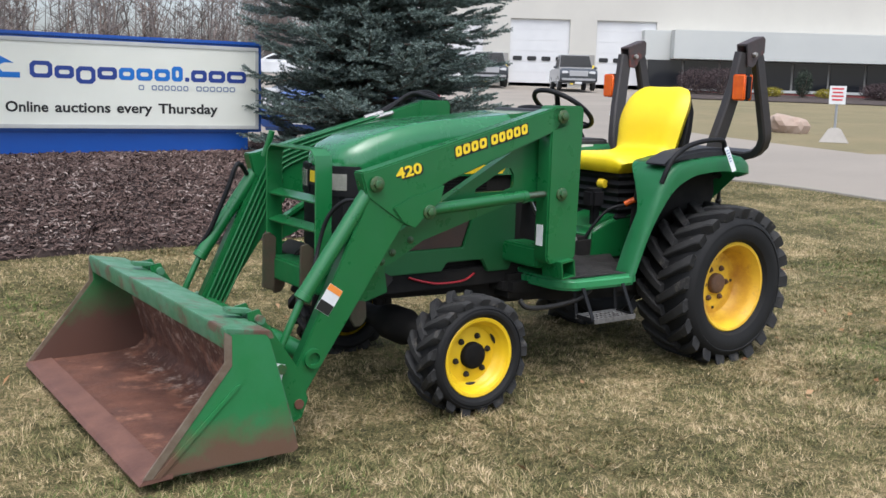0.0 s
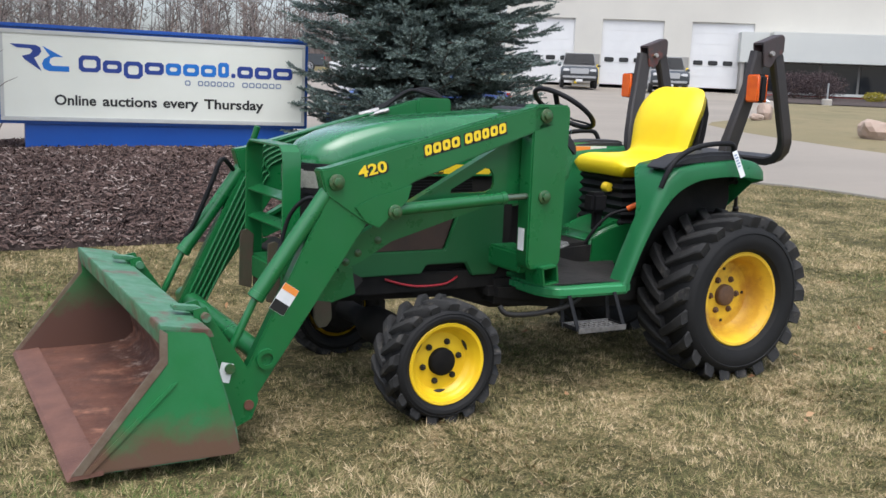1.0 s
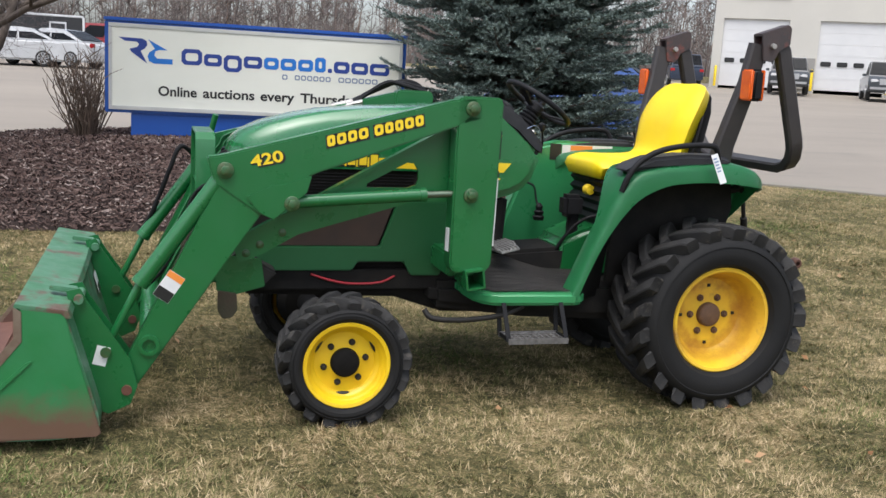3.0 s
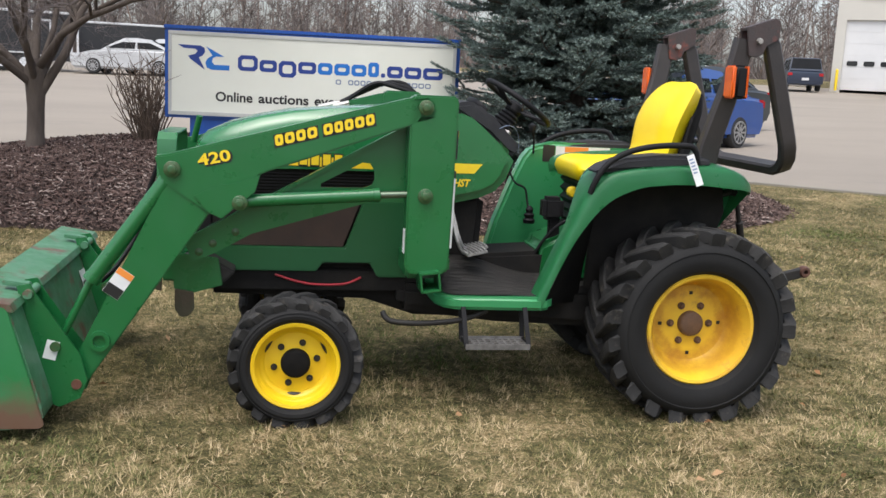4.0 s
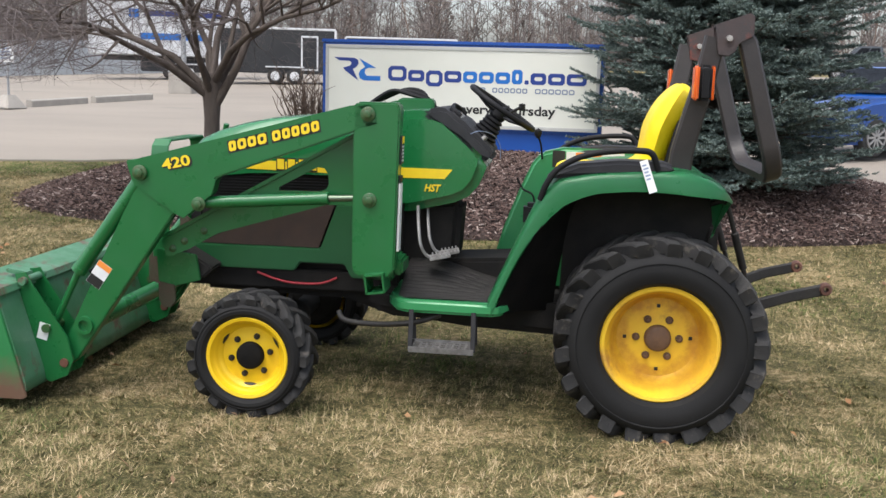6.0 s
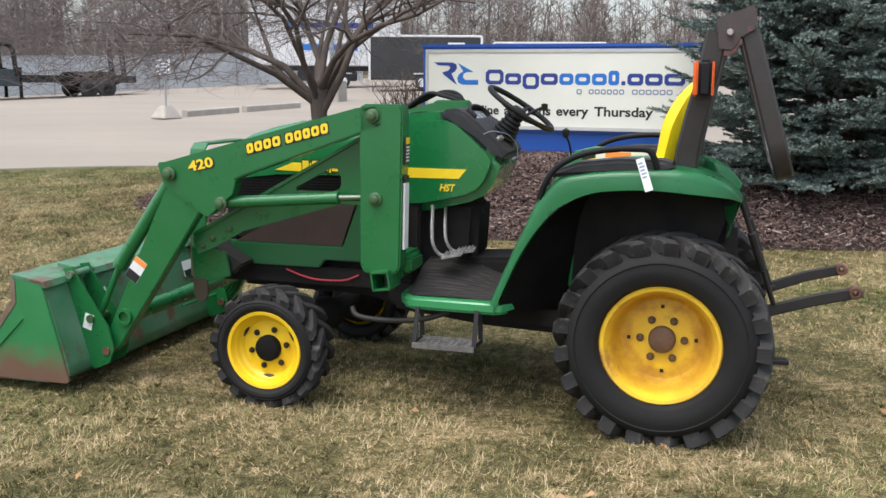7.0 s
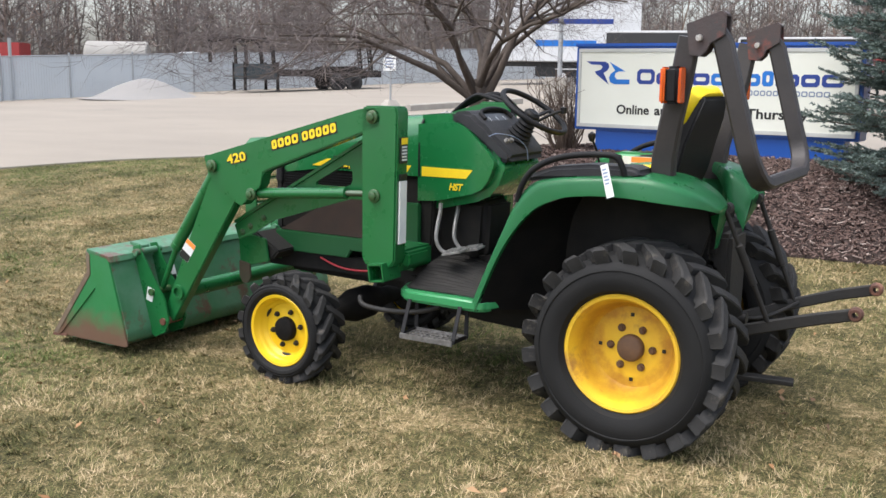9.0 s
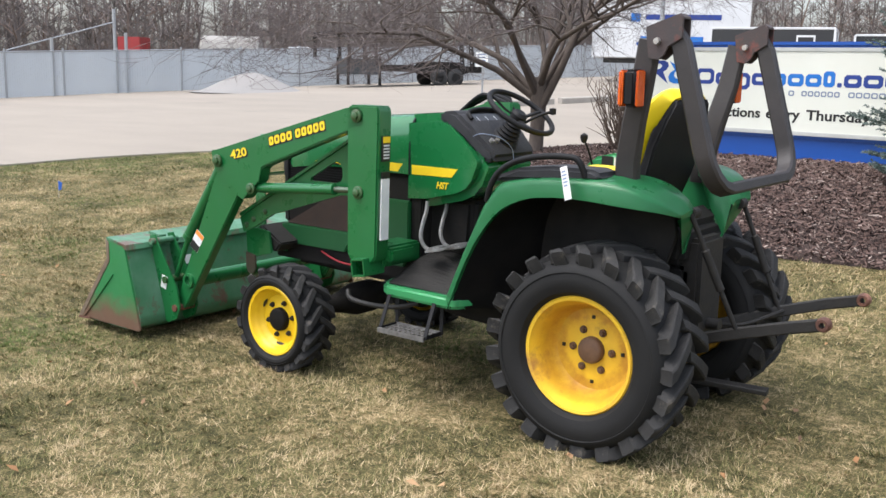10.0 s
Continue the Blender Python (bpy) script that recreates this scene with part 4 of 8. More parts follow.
# cross tube between the lower arms with open ends
bm = fresh()
lathe(bm, [(0.028, -0.012), (0.045, -0.012), (0.045, 1.412), (0.028, 1.412)], (-0.854, 0, 0.349), 24, closed=True)
part("cross_tube", bm, GREEN, tractor, "green cross tube with open ends")
for arm, yo, s in ((upper[0], 0.0, 1), (upper[1], mir(0.0), -1)):
    for px_, pz, r in ((-0.546, 1.117, 0.036), (-0.258, 0.978, 0.034)):
        b2 = fresh()
        bolt(b2, px_, 0, pz, r, 0.028)
        for v in b2.verts:
            v.co.y = yo + s * (v.co.y - 0.008)
        part("pin", b2, BOLT, arm, "dull steel pin")


def decal_blocks(arm, x0, z0, slope, sizes, h, gap, y):
    """Raised look of the lettering on the arm: yellow blocks with a black edge."""
    x = x0
    a = math.atan(slope)
    m = Matrix(((math.cos(a), -math.sin(a), 0, x0), (0, 0, -1, y), (math.sin(a), math.cos(a), 0, z0), (0, 0, 0, 1)))
    u = 0.0
    for w in sizes:
        if w > 0:
            c = 0.006
            o = [(u - c, -c * 1.3), (u + w + c, -c * 1.3), (u + w + c + 0.14 * h, h + c * 0.6), (u - c + 0.14 * h, h + c * 0.6)]
            sheet("decal_shadow", o, 0.0012, BLACKINK, arm, m)
            bm = fresh()
            ring_block(bm, u, 0, u + w, h, 0.0135, 0, 0.0024)
            for v in bm.verts:
                v.co = Vector((v.co.x + 0.14 * v.co.z, v.co.z, v.co.y))
            part("decal_block", place(bm, m), DECAL, arm, "yellow lettering block", 0)
        u += abs(w) + gap


decal_blocks(upper[0], -0.108, 1.231, 0.262, [0.036, 0.042, 0.041, 0.043, -0.012, 0.041, 0.038, 0.038, 0.041, 0.038], 0.047, 0.0085, 0.0)
for mm, off, d in ((BLACKINK, (0.004, -0.004), 0.0012), (DECAL, (0, 0), 0.0024)):
    bm = text_mesh("420", 0.068, 0.005 if mm is BLACKINK else 0.0018, d / 2, width=0.142 if mm is DECAL else 0.149)
    a = math.atan(0.22)
    m = Matrix(((math.cos(a), -math.sin(a), 0, -0.435 + off[0]), (0, 0, -1, -d / 2), (math.sin(a), math.cos(a), 0, 1.134 + off[1]), (0, 0, 0, 1)))
    place(bm, m)
    part("arm_number", bm, mm, upper[0], "yellow number with a black edge" if mm is DECAL else "", smooth=0)
# warning label on the lower arm
th = math.atan2(0.93 - 0.165, -0.385 + 0.905)
m = Matrix(((math.cos(th), -math.sin(th), 0, -0.775), (0, 0, -1, ARM_Y0 + 0.006), (math.sin(th), math.cos(th), 0, 0.535), (0, 0, 0, 1)))
for o, d, mt in (([(-0.005, 0.0), (0.125, 0.0), (0.125, 0.078), (-0.005, 0.078)], 0.001, PAPER), ([(0.095, 0.001), (0.124, 0.001), (0.124, 0.077), (0.095, 0.077)], 0.0018, ORANGE), ([(-0.004, 0.001), (0.045, 0.001), (0.045, 0.077), (-0.004, 0.077)], 0.0018, BLACKINK)):
    sheet("arm_label", o, d, mt, lower[0], m, "orange, white and black warning label")


def cylinder(name, p0, p1, p2, r, rod, y, label):
    """Barrel from p0 to p1, rod on to p2, with its ports and eyes."""
    bm = fresh()
    P = [Vector((p[0], y, p[1])) for p in (p0, p1, p2)]
    d = (P[1] - P[0]).normalized()
    sweep(bm, [P[0] - d * 0.03, P[0], P[0] + d * 0.001, P[1] - d * 0.03, P[1] - d * 0.029, P[1], P[1] + d * 0.004], ring_section(1, 20), up=(0, 1, 0), scales=[r * 0.6, r * 0.9, r, r, r * 1.08, r * 1.08, r * 0.7])
    a, b = pair(name, bm, GREEN, label=label)
    bm = fresh()
    tube(bm, [P[1], P[2]], rod, 14)
    a2, b2 = pair("cylinder_rod", bm, GREEN if name == "bucket_cylinder" else CHROME)
    return a, b


cylinder("lift_cylinder", (-0.235, 0.982), (0.36, 1.026), (0.54, 1.035), 0.029, 0.016, 0.035, "green lift cylinder")
cylinder("bucket_cylinder", (-0.565, 1.075), (-0.895, 0.612), (-1.03, 0.335), 0.036, 0.017, 0.038, "green bucket cylinder")

# bucket
BY0, BY1 = -0.235, 1.70


def bucket_build():
    bm = fresh()
    prism(bm, [(-1.68, 0.03), (-1.345, 0.45), (-1.355, 0.58), (-1.18, 0.562), (-1.04, 0.045), (-1.06, 0.03)], BY0, BY0 + 0.012, 0.003)
    side = part("bucket_side", bm, BUCKETSIDE, tractor, "green bucket side plate, rusty along the ground")
    bm = fresh()
    prism(bm, [(-1.68, 0.03), (-1.345, 0.45), (-1.355, 0.58), (-1.18, 0.562), (-1.04, 0.045), (-1.06, 0.03)], BY1 - 0.012, BY1, 0.003)
    side2 = part("bucket_side", bm, BUCKETSIDE, tractor, "green bucket side plate, rusty along the ground")
    for ob_, sg in ((side, 1), (side2, -1)):
        ob_.data.materials.append(SIDEIN)
        for p in ob_.data.polygons:
            if p.normal.y * sg > 0.5:
                p.material_index = 1
    # back and floor shell, outside painted and inside rusty
    shell = [(-1.655, 0.022), (-1.20, 0.022), (-1.09, 0.035), (-1.045, 0.075), (-1.052, 0.13), (-1.175, 0.555)]
    inner = [(-1.655, 0.034), (-1.22, 0.034), (-1.12, 0.050), (-1.075, 0.085), (-1.073, 0.13), (-1.195, 0.548)]
    bm = fresh()
    prism(bm, shell + inner[::-1], BY0 + 0.012, BY1 - 0.012, 0.0)
    ob = part("bucket_shell", bm, [WORN, BUCKETIN], tractor, "bucket shell, rusty brown inside", 60)
    for p in ob.data.polygons:
        n = p.normal
        if n.x < 0.5 and (n.z > 0.15 or (n.x < -0.3 and n.z > -0.4)):
            p.material_index = 1
    bm = fresh()
    prism(bm, [(-1.365, 0.578), (-1.36, 0.592), (-1.165, 0.562), (-1.15, 0.53), (-1.172, 0.53), (-1.19, 0.548), (-1.335, 0.566), (-1.338, 0.50), (-1.35, 0.50)], BY0 + 0.0, BY1, 0.002)
    part("bucket_top_lip", bm, WORN, tractor, "worn green top lip of the bucket")
    bm = fresh()
    prism(bm, [(-1.715, 0.014), (-1.58, 0.022), (-1.58, 0.042), (-1.70, 0.032)], BY0 - 0.004, BY1 + 0.004, 0.002)
    part("cutting_edge", bm, RUSTPINK, tractor, "rusty pinkish cutting edge")
    for y, d in ((BY0, -1), (BY1, 1)):
        bm = fresh()
        prism(bm, [(-1.66, 0.035), (-1.32, 0.355), (-1.30, 0.36), (-1.31, 0.345), (-1.63, 0.035)], y, y + d * 0.008, 0.001)
        part("side_rib", bm, BUCKETSIDE, side if d < 0 else side2)
        bm = fresh()
        prism(bm, [(-1.70, 0.035), (-1.66, 0.035), (-1.335, 0.44), (-1.335, 0.56), (-1.365, 0.58), (-1.365, 0.455)], y - 0.004 * (d < 0) + (-0.008 if d > 0 else 0), y + 0.004 * (d > 0) + (0.008 if d < 0 else 0), 0.001)
        part("side_edge", bm, EDGESTEEL, side if d < 0 else side2, "bare worn steel edge")
    # carriers behind the bucket
    for y in (0.0, mir(0.0)):
        s = 1 if y < YC else -1
        for k in (-0.035, 0.10):
            yy = y + s * k
            bm = fresh()
            prism(bm, [(-1.185, 0.60), (-1.13, 0.61), (-1.105, 0.56), (-0.93, 0.30), (-0.90, 0.18), (-0.93, 0.10), (-1.02, 0.06), (-1.06, 0.08), (-1.17, 0.52)], yy - 0.006, yy + 0.006, 0.002)
            part("bucket_bracket", bm, GREEN, tractor, "green bucket bracket plate")
        bm = fresh()
        tube(bm, [(-1.135, y - 0.07 * s, 0.568), (-1.135, y + 0.13 * s, 0.568)], 0.02, 14)
        obox(bm, (-1.20, y + 0.03 * s, 0.598), (0.11, 0.06, 0.02), (0, 8, 0), 0.004)
        part("bucket_hook", bm, WORN, tractor, "worn hook and pin")
        bm = fresh()
        tube(bm, [(-0.945, y - 0.05 * s, 0.165), (-0.945, y + 0.12 * s, 0.165)], 0.022, 14)
        part("bucket_pin", bm, RUST, tractor)
        bm = fresh()
        tube(bm, [(-1.03, y - 0.055 * s, 0.335), (-1.03, y + 0.12 * s, 0.335)], 0.022, 14)
        part("bucket_pin", bm, BOLT, tractor)
    m = Matrix(((0.96, 0.26, 0, -1.085), (0, 0, -1, -0.0415), (-0.26, 0.96, 0, 0.285), (0, 0, 0, 1)))
    sheet("bucket_label", [(0, 0), (0.055, 0), (0.055, 0.085), (0, 0.085)], 0.001, PAPER, tractor, m, "white label")
    # warning labels on the bucket's back
    for y in (0.13, 1.05):
        bm = fresh()
        obox(bm, (-1.121, y + 0.05, 0.40), (0.002, 0.12, 0.10), (0, -16, 0), 0)
        part("bucket_label", bm, PAPER, tractor, "white and black label", smooth=0)
        bm = fresh()
        obox(bm, (-1.112, y + 0.05, 0.372), (0.002, 0.11, 0.04), (0, -16, 0), 0)
        part("bucket_label", bm, BLACKINK, tractor, smooth=0)


BUCKETSIDE = mat("bucket_side_paint", (0.016, 0.16, 0.042), 0.42, var=(0.03, 0.19, 0.07), scale=4, amount=0.6, bump=0.1, bump_scale=25, rough_var=0.1, spots=(0.10, 0.055, 0.04), spot_scale=8, spot_at=0.66, spot_soft=0.06)
RUSTPINK = mat("scoured_rusty_steel", (0.185, 0.088, 0.062), 0.6, var=(0.085, 0.038, 0.029), scale=7, amount=0.7, bump=0.25, bump_scale=40)
EDGESTEEL = mat("worn_edge_steel", (0.24, 0.20, 0.15), 0.5, 0.3, var=(0.13, 0.08, 0.055), scale=16, amount=0.7, bump=0.2)


def add_low_rust(m, z0, z1, colour):
    """Dirt and rust rubbed in from the ground up to a ragged height."""
    n, l = m.node_tree.nodes, m.node_tree.links
    p = n["Principled BSDF"]
    col = p.inputs["Base Color"].links[0].from_socket
    geo = n.new("ShaderNodeNewGeometry")
    sep = n.new("ShaderNodeSeparateXYZ")
    l.new(geo.outputs["Position"], sep.inputs[0])
    t = n.new("ShaderNodeTexNoise")
    t.inputs["Scale"].default_value, t.inputs["Detail"].default_value, t.inputs["Roughness"].default_value = 9, 6, 0.7
    l.new(geo.outputs["Position"], t.inputs["Vector"])
    ma = n.new("ShaderNodeMath")
    ma.operation = "MULTIPLY_ADD"
    ma.inputs[1].default_value = 0.26
    l.new(t.outputs["Fac"], ma.inputs[0])
    l.new(sep.outputs["Z"], ma.inputs[2])
    r = n.new("ShaderNodeMapRange")
    r.inputs["From Min"].default_value, r.inputs["From Max"].default_value = z0 + 0.13, z1 + 0.13
    r.inputs["To Min"].default_value, r.inputs["To Max"].default_value = 1.0, 0.0
    l.new(ma.outputs[0], r.inputs["Value"])
    x = n.new("ShaderNodeMix")
    x.data_type = "RGBA"
    l.new(r.outputs["Result"], x.inputs["Factor"])
    l.new(col, x.inputs["A"])
    x.inputs["B"].default_value = (*colour, 1)
    l.new(x.outputs["Result"], p.inputs["Base Color"])


def add_scuffs(m, x0, x1, colour):
    """Pale scratches along the heel of the bucket."""
    n, l = m.node_tree.nodes, m.node_tree.links
    p = n["Principled BSDF"]
    col = p.inputs["Base Color"].links[0].from_socket
    geo = n.new("ShaderNodeNewGeometry")
    sep = n.new("ShaderNodeSeparateXYZ")
    l.new(geo.outputs["Position"], sep.inputs[0])
    t = n.new("ShaderNodeTexNoise")
    t.inputs["Scale"].default_value, t.inputs["Detail"].default_value, t.inputs["Roughness"].default_value = 16, 9, 0.8
    l.new(geo.outputs["Position"], t.inputs["Vector"])
    a = n.new("ShaderNodeMapRange")
    a.inputs["From Min"].default_value, a.inputs["From Max"].default_value = 0.52, 0.64
    l.new(t.outputs["Fac"], a.inputs["Value"])
    b = n.new("ShaderNodeMapRange")
    b.interpolation_type = "SMOOTHSTEP"
    b.inputs["From Min"].default_value, b.inputs["From Max"].default_value = x0, (x0 + x1) / 2
    l.new(sep.outputs["X"], b.inputs["Value"])
    c = n.new("ShaderNodeMapRange")
    c.interpolation_type = "SMOOTHSTEP"
    c.inputs["From Min"].default_value, c.inputs["From Max"].default_value = x1, (x0 + x1) / 2
    l.new(sep.outputs["X"], c.inputs["Value"])
    mu = n.new("ShaderNodeMath")
    mu.operation = "MULTIPLY"
    l.new(b.outputs["Result"], mu.inputs[0])
    l.new(c.outputs["Result"], mu.inputs[1])
    mv = n.new("ShaderNodeMath")
    mv.operation = "MULTIPLY"
    l.new(mu.outputs[0], mv.inputs[0])
    l.new(a.outputs["Result"], mv.inputs[1])
    x = n.new("ShaderNodeMix")
    x.data_type = "RGBA"
    l.new(mv.outputs[0], x.inputs["Factor"])
    l.new(col, x.inputs["A"])
    x.inputs["B"].default_value = (*colour, 1)
    l.new(x.outputs["Result"], p.inputs["Base Color"])


BUCKETIN = RUST.copy()
BUCKETIN.name = "rusty_bucket_inside"
add_scuffs(BUCKETIN, -1.26, -1.05, (0.48, 0.37, 0.30))
SIDEIN = BUCKETSIDE.copy()
SIDEIN.name = "bucket_side_inside"
add_low_rust(BUCKETSIDE, 0.09, 0.24, (0.13, 0.075, 0.05))
add_low_rust(SIDEIN, 0.22, 0.50, (0.10, 0.05, 0.037))
bucket_build()

# brush guard in front of the nose
bm = fresh()
def guard_strap(pts, w=0.09, t=0.012):
    b = fresh()
    sweep(b, pts, rect_section(t, w, 0.003), up=(1, 0, 0))
    return b


GX = -0.61
gy0, gy1 = YC - 0.275, YC + 0.275
b = guard_strap([(GX, gy0, 0.64), (GX, gy0, 1.17), (GX, gy0 + 0.012, 1.215), (GX, gy0 + 0.05, 1.243), (GX, gy1 - 0.05, 1.243), (GX, gy1 - 0.012, 1.215), (GX, gy1, 1.17), (GX, gy1, 0.64)])
bm.free()
guard = part("brush_guard", b, GREEN, tractor, "green steel brush guard", 35)
for z in (0.86, 1.0):
    b = fresh(); obox(b, (GX, YC, z), (0.07, 0.54, 0.010), (0, -18, 0), 0.002)
    part("guard_bar", b, GREEN, guard)
b = fresh(); box(b, GX - 0.03, GX + 0.22, gy0 + 0.01, gy1 - 0.01, 0.54, 0.66, 0.012)
part("bumper", b, GREEN, tractor, "green front bumper")
for y in (gy0 + 0.06, gy1 - 0.06):
    b = fresh()
    prism(b, [(GX - 0.095, 0.50), (GX - 0.03, 0.48), (GX - 0.02, 0.76), (GX - 0.055, 0.79), (GX - 0.09, 0.78)], y - 0.008, y + 0.008, 0.002)
    part("bumper_plate", b, RUSTDARK, tractor, "dark rusty bumper plate")

# floor, mat, step
STEPSTEEL = mat("worn_step_steel", (0.20, 0.195, 0.19), 0.5, 0.3, var=(0.09, 0.085, 0.08), scale=30, bump=0.2, bump_scale=80)
bm = fresh()
prism(bm, [(0.675, 0.075), (0.735, 0.030), (1.08, 0.018), (1.155, 0.020), (1.20, 0.05), (1.40, 0.654), (0.62, 0.654), (0.64, 0.16)], 0.497, 0.56, 0.016, 3, axis="z")
floors = pair("floor_pan", bm, FENDER, label="green foot platform")
bm = fresh()
grid = []
for i in range(25):
    v = i / 24
    row = []
    for j in range(160):
        y = 0.055 + (mir(0.055) - 0.055) * j / 159
        e = min(y, mir(y))
        x0 = 0.69 + 0.05 * max(0.0, 0.11 - e) / 0.055
        x = x0 + (1.16 + 0.30 * min(1.0, max(0.0, (e - 0.06) / 0.5)) - x0) * v
        hump = 0.085 * float(smooth01((e - 0.10) / 0.28)) * float(smooth01((1.22 - x) / 0.42)) + 0.030 * float(smooth01((e - 0.30) / 0.25))
        ridge = 0.0045 * max(0.0, math.sin(2 * math.pi * e / 0.026 + 1.2 * math.sin(x * 9)))
        row.append(bm.verts.new((x, y, 0.562 + hump + ridge)))
    grid.append(row)
for a, b in zip(grid, grid[1:]):
    for k in range(159):
        bm.faces.new((a[k], a[k + 1], b[k + 1], b[k]))
bmesh.ops.solidify(bm, geom=bm.faces[:], thickness=0.008)
part("floor_mat", bm, RUBBER, tractor, "worn black ribbed rubber mat over the foot platform", 50)
bm = fresh()
prism(bm, [(1.22, 0.54), (2.0, 0.54), (2.0, 0.95), (1.60, 0.86), (1.38, 0.80), (1.24, 0.74)], YC - 0.17, YC + 0.17, 0.03, 3)
part("transmission_tunnel", bm, GREEN, tractor, "green transmission tunnel")
for x in (0.77, 1.065):
    bm = fresh()
    for ya_, yb_ in ((0.02, -0.065), (0.09, 0.070)):
        q = fresh()
        sweep(q, [(x, ya_, 0.515), (x + 0.008, yb_, 0.345)], rect_section(0.007, 0.022, 0.001), up=(1, 0, 0))
        merge(bm, q)
    obox(bm, (x + 0.008, 0.003, 0.352), (0.007, 0.15, 0.02), (0, 0, 0), 0.001)
    pair("step_hanger", bm, BLACK, label="black step hanger")
bm = fresh()
box(bm, 0.772, 1.077, -0.080, -0.072, 0.335, 0.362, 0.001)
box(bm, 0.772, 1.077, 0.065, 0.073, 0.335, 0.362, 0.001)
for k in range(10):
    x = 0.782 + k * 0.031
    box(bm, x, x + 0.010, -0.072, 0.065, 0.346, 0.353, 0.001)
for k in range(4):
    y = -0.060 + k * 0.038
    box(bm, 0.777, 1.075, y, y + 0.010, 0.3465, 0.3535, 0.0)
pair("step_tread", bm, STEPSTEEL, label="worn bare steel grip step")
bm = fresh()
tube(bm, curve([(0.40, 0.10, 0.47), (0.44, 0.08, 0.43), (0.60, 0.08, 0.42), (0.78, 0.08, 0.44), (0.9, 0.1, 0.48)]), 0.014)
pair("under_rail", bm, DARK)
# pedals
def pedal(dy, dx):
    bm = fresh()
    sweep(bm, curve([(0.742 + dx, 0.355 + dy, 0.97), (0.745 + dx, 0.345 + dy, 0.92), (0.757 + dx, 0.298 + dy, 0.85), (0.772 + dx, 0.266 + dy, 0.785), (0.80 + dx, 0.272 + dy, 0.735), (0.845 + dx, 0.29 + dy, 0.718)]), rect_section(0.014, 0.022, 0.003), up=(0, 1, 0))
    obox(bm, (0.865 + dx, 0.30 + dy, 0.728), (0.105, 0.115, 0.012), (0, -12, 8), 0.003)
    for k in range(5):
        obox(bm, (0.829 + dx + k * 0.018, 0.30 + dy, 0.731 + k * 0.0040), (0.007, 0.11, 0.012), (0, -12, 8), 0.0)
    part("brake_pedal", bm, PEDAL, tractor, "bare worn steel pedal on a curved arm")


PEDAL = mat("worn_pedal_steel", (0.36, 0.36, 0.35), 0.5, 0.3, var=(0.22, 0.21, 0.20), scale=25, bump=0.2, bump_scale=80)
pedal(0.0, 0.0)
pedal(0.135, 0.03)

# fenders: the lower edge and the crown of the outer skin, from the platform over the wheel to the tail
FP = [(1.142, 0.499), (1.233, 0.722), (1.323, 0.886), (1.438, 1.022), (1.577, 1.092), (1.70, 1.112), (1.80, 1.118), (1.92, 1.116), (2.03, 1.106), (2.13, 1.095), (2.20, 1.080), (2.245, 1.055)]
FN = [(1.105, 0.520), (1.180, 0.700), (1.265, 0.895), (1.345, 1.060), (1.425, 1.150), (1.52, 1.178), (1.64, 1.196), (1.87, 1.213), (2.01, 1.207), (2.12, 1.175), (2.20, 1.125), (2.25, 1.070)]
FY = [0.022, 0.022, 0.020, 0.018, 0.016, 0.015, 0.015, 0.018, 0.030, 0.065, 0.135, 0.235]


def fender(deep, tail):
    lo, hi = curve([(a, 0, b) for a, b in FP], 4), curve([(a, 0, b) for a, b in FN], 4)
    out = curve([(a, 0, 0) for a in FY], 4)
    bm = fresh()
    rows = []
    n = len(lo)
    for i, (a, b, o) in enumerate(zip(lo, hi, out)):
        u = i / (n - 1)
        d = (b - a).normalized()
        y0 = o.x
        inner = max(y0 + 0.115, 0.10 + deep * float(smooth01((u - 0.12) / 0.28)) + tail * float(smooth01((u - 0.66) / 0.16)))
        fold = 0.05 + 0.16 * float(smooth01((u - 0.70) / 0.2))
        L = (b - a).length
        mid = a + d * (L * 0.62)
        rows.append([(a.x, y0 + 0.02, a.z), (a.x, y0, a.z), (mid.x, y0 + 0.002, mid.z), (b.x - d.x * min(0.022, L * 0.2), y0 + 0.010, b.z - d.z * min(0.022, L * 0.2)), (b.x - d.x * 0.004, y0 + 0.026, b.z - d.z * 0.004), (b.x, y0 + 0.05, b.z),
                     (b.x, (y0 + 0.05 + inner) / 2, b.z + 0.010 * d.z), (b.x, inner, b.z + 0.004), (b.x - d.x * 0.02, inner + 0.02, b.z - d.z * 0.02),
                     (b.x - d.x * fold, inner + 0.03, b.z - fold)])
    V = [[bm.verts.new(p) for p in r] for r in rows]
    for r, s in zip(V, V[1:]):
        for k in range(len(r) - 1):
            bm.faces.new((r[k], r[k + 1], s[k + 1], s[k]))
    bm.faces.new(V[-1])
    bmesh.ops.solidify(bm, geom=bm.faces[:], thickness=0.006)
    return bm


fenders = (part("fender", fender(0.26, 0.04), FENDER, tractor, "green rear fender", 45), part("fender", mirrored(fender(0.12, 0.22)), FENDER, tractor, "green rear fender", 45))
# inner fender wall
bm = fresh()
prism(bm, [(1.46, 0.54), (1.47, 0.84), (1.50, 1.03), (1.60, 1.13), (1.85, 1.17), (2.06, 1.15), (2.16, 1.09), (2.18, 0.95), (2.10, 0.70), (1.9, 0.5)], 0.36, 0.39, 0.004)
part("fender_wall", bm, MATTE, tractor, "black inner fender wall")
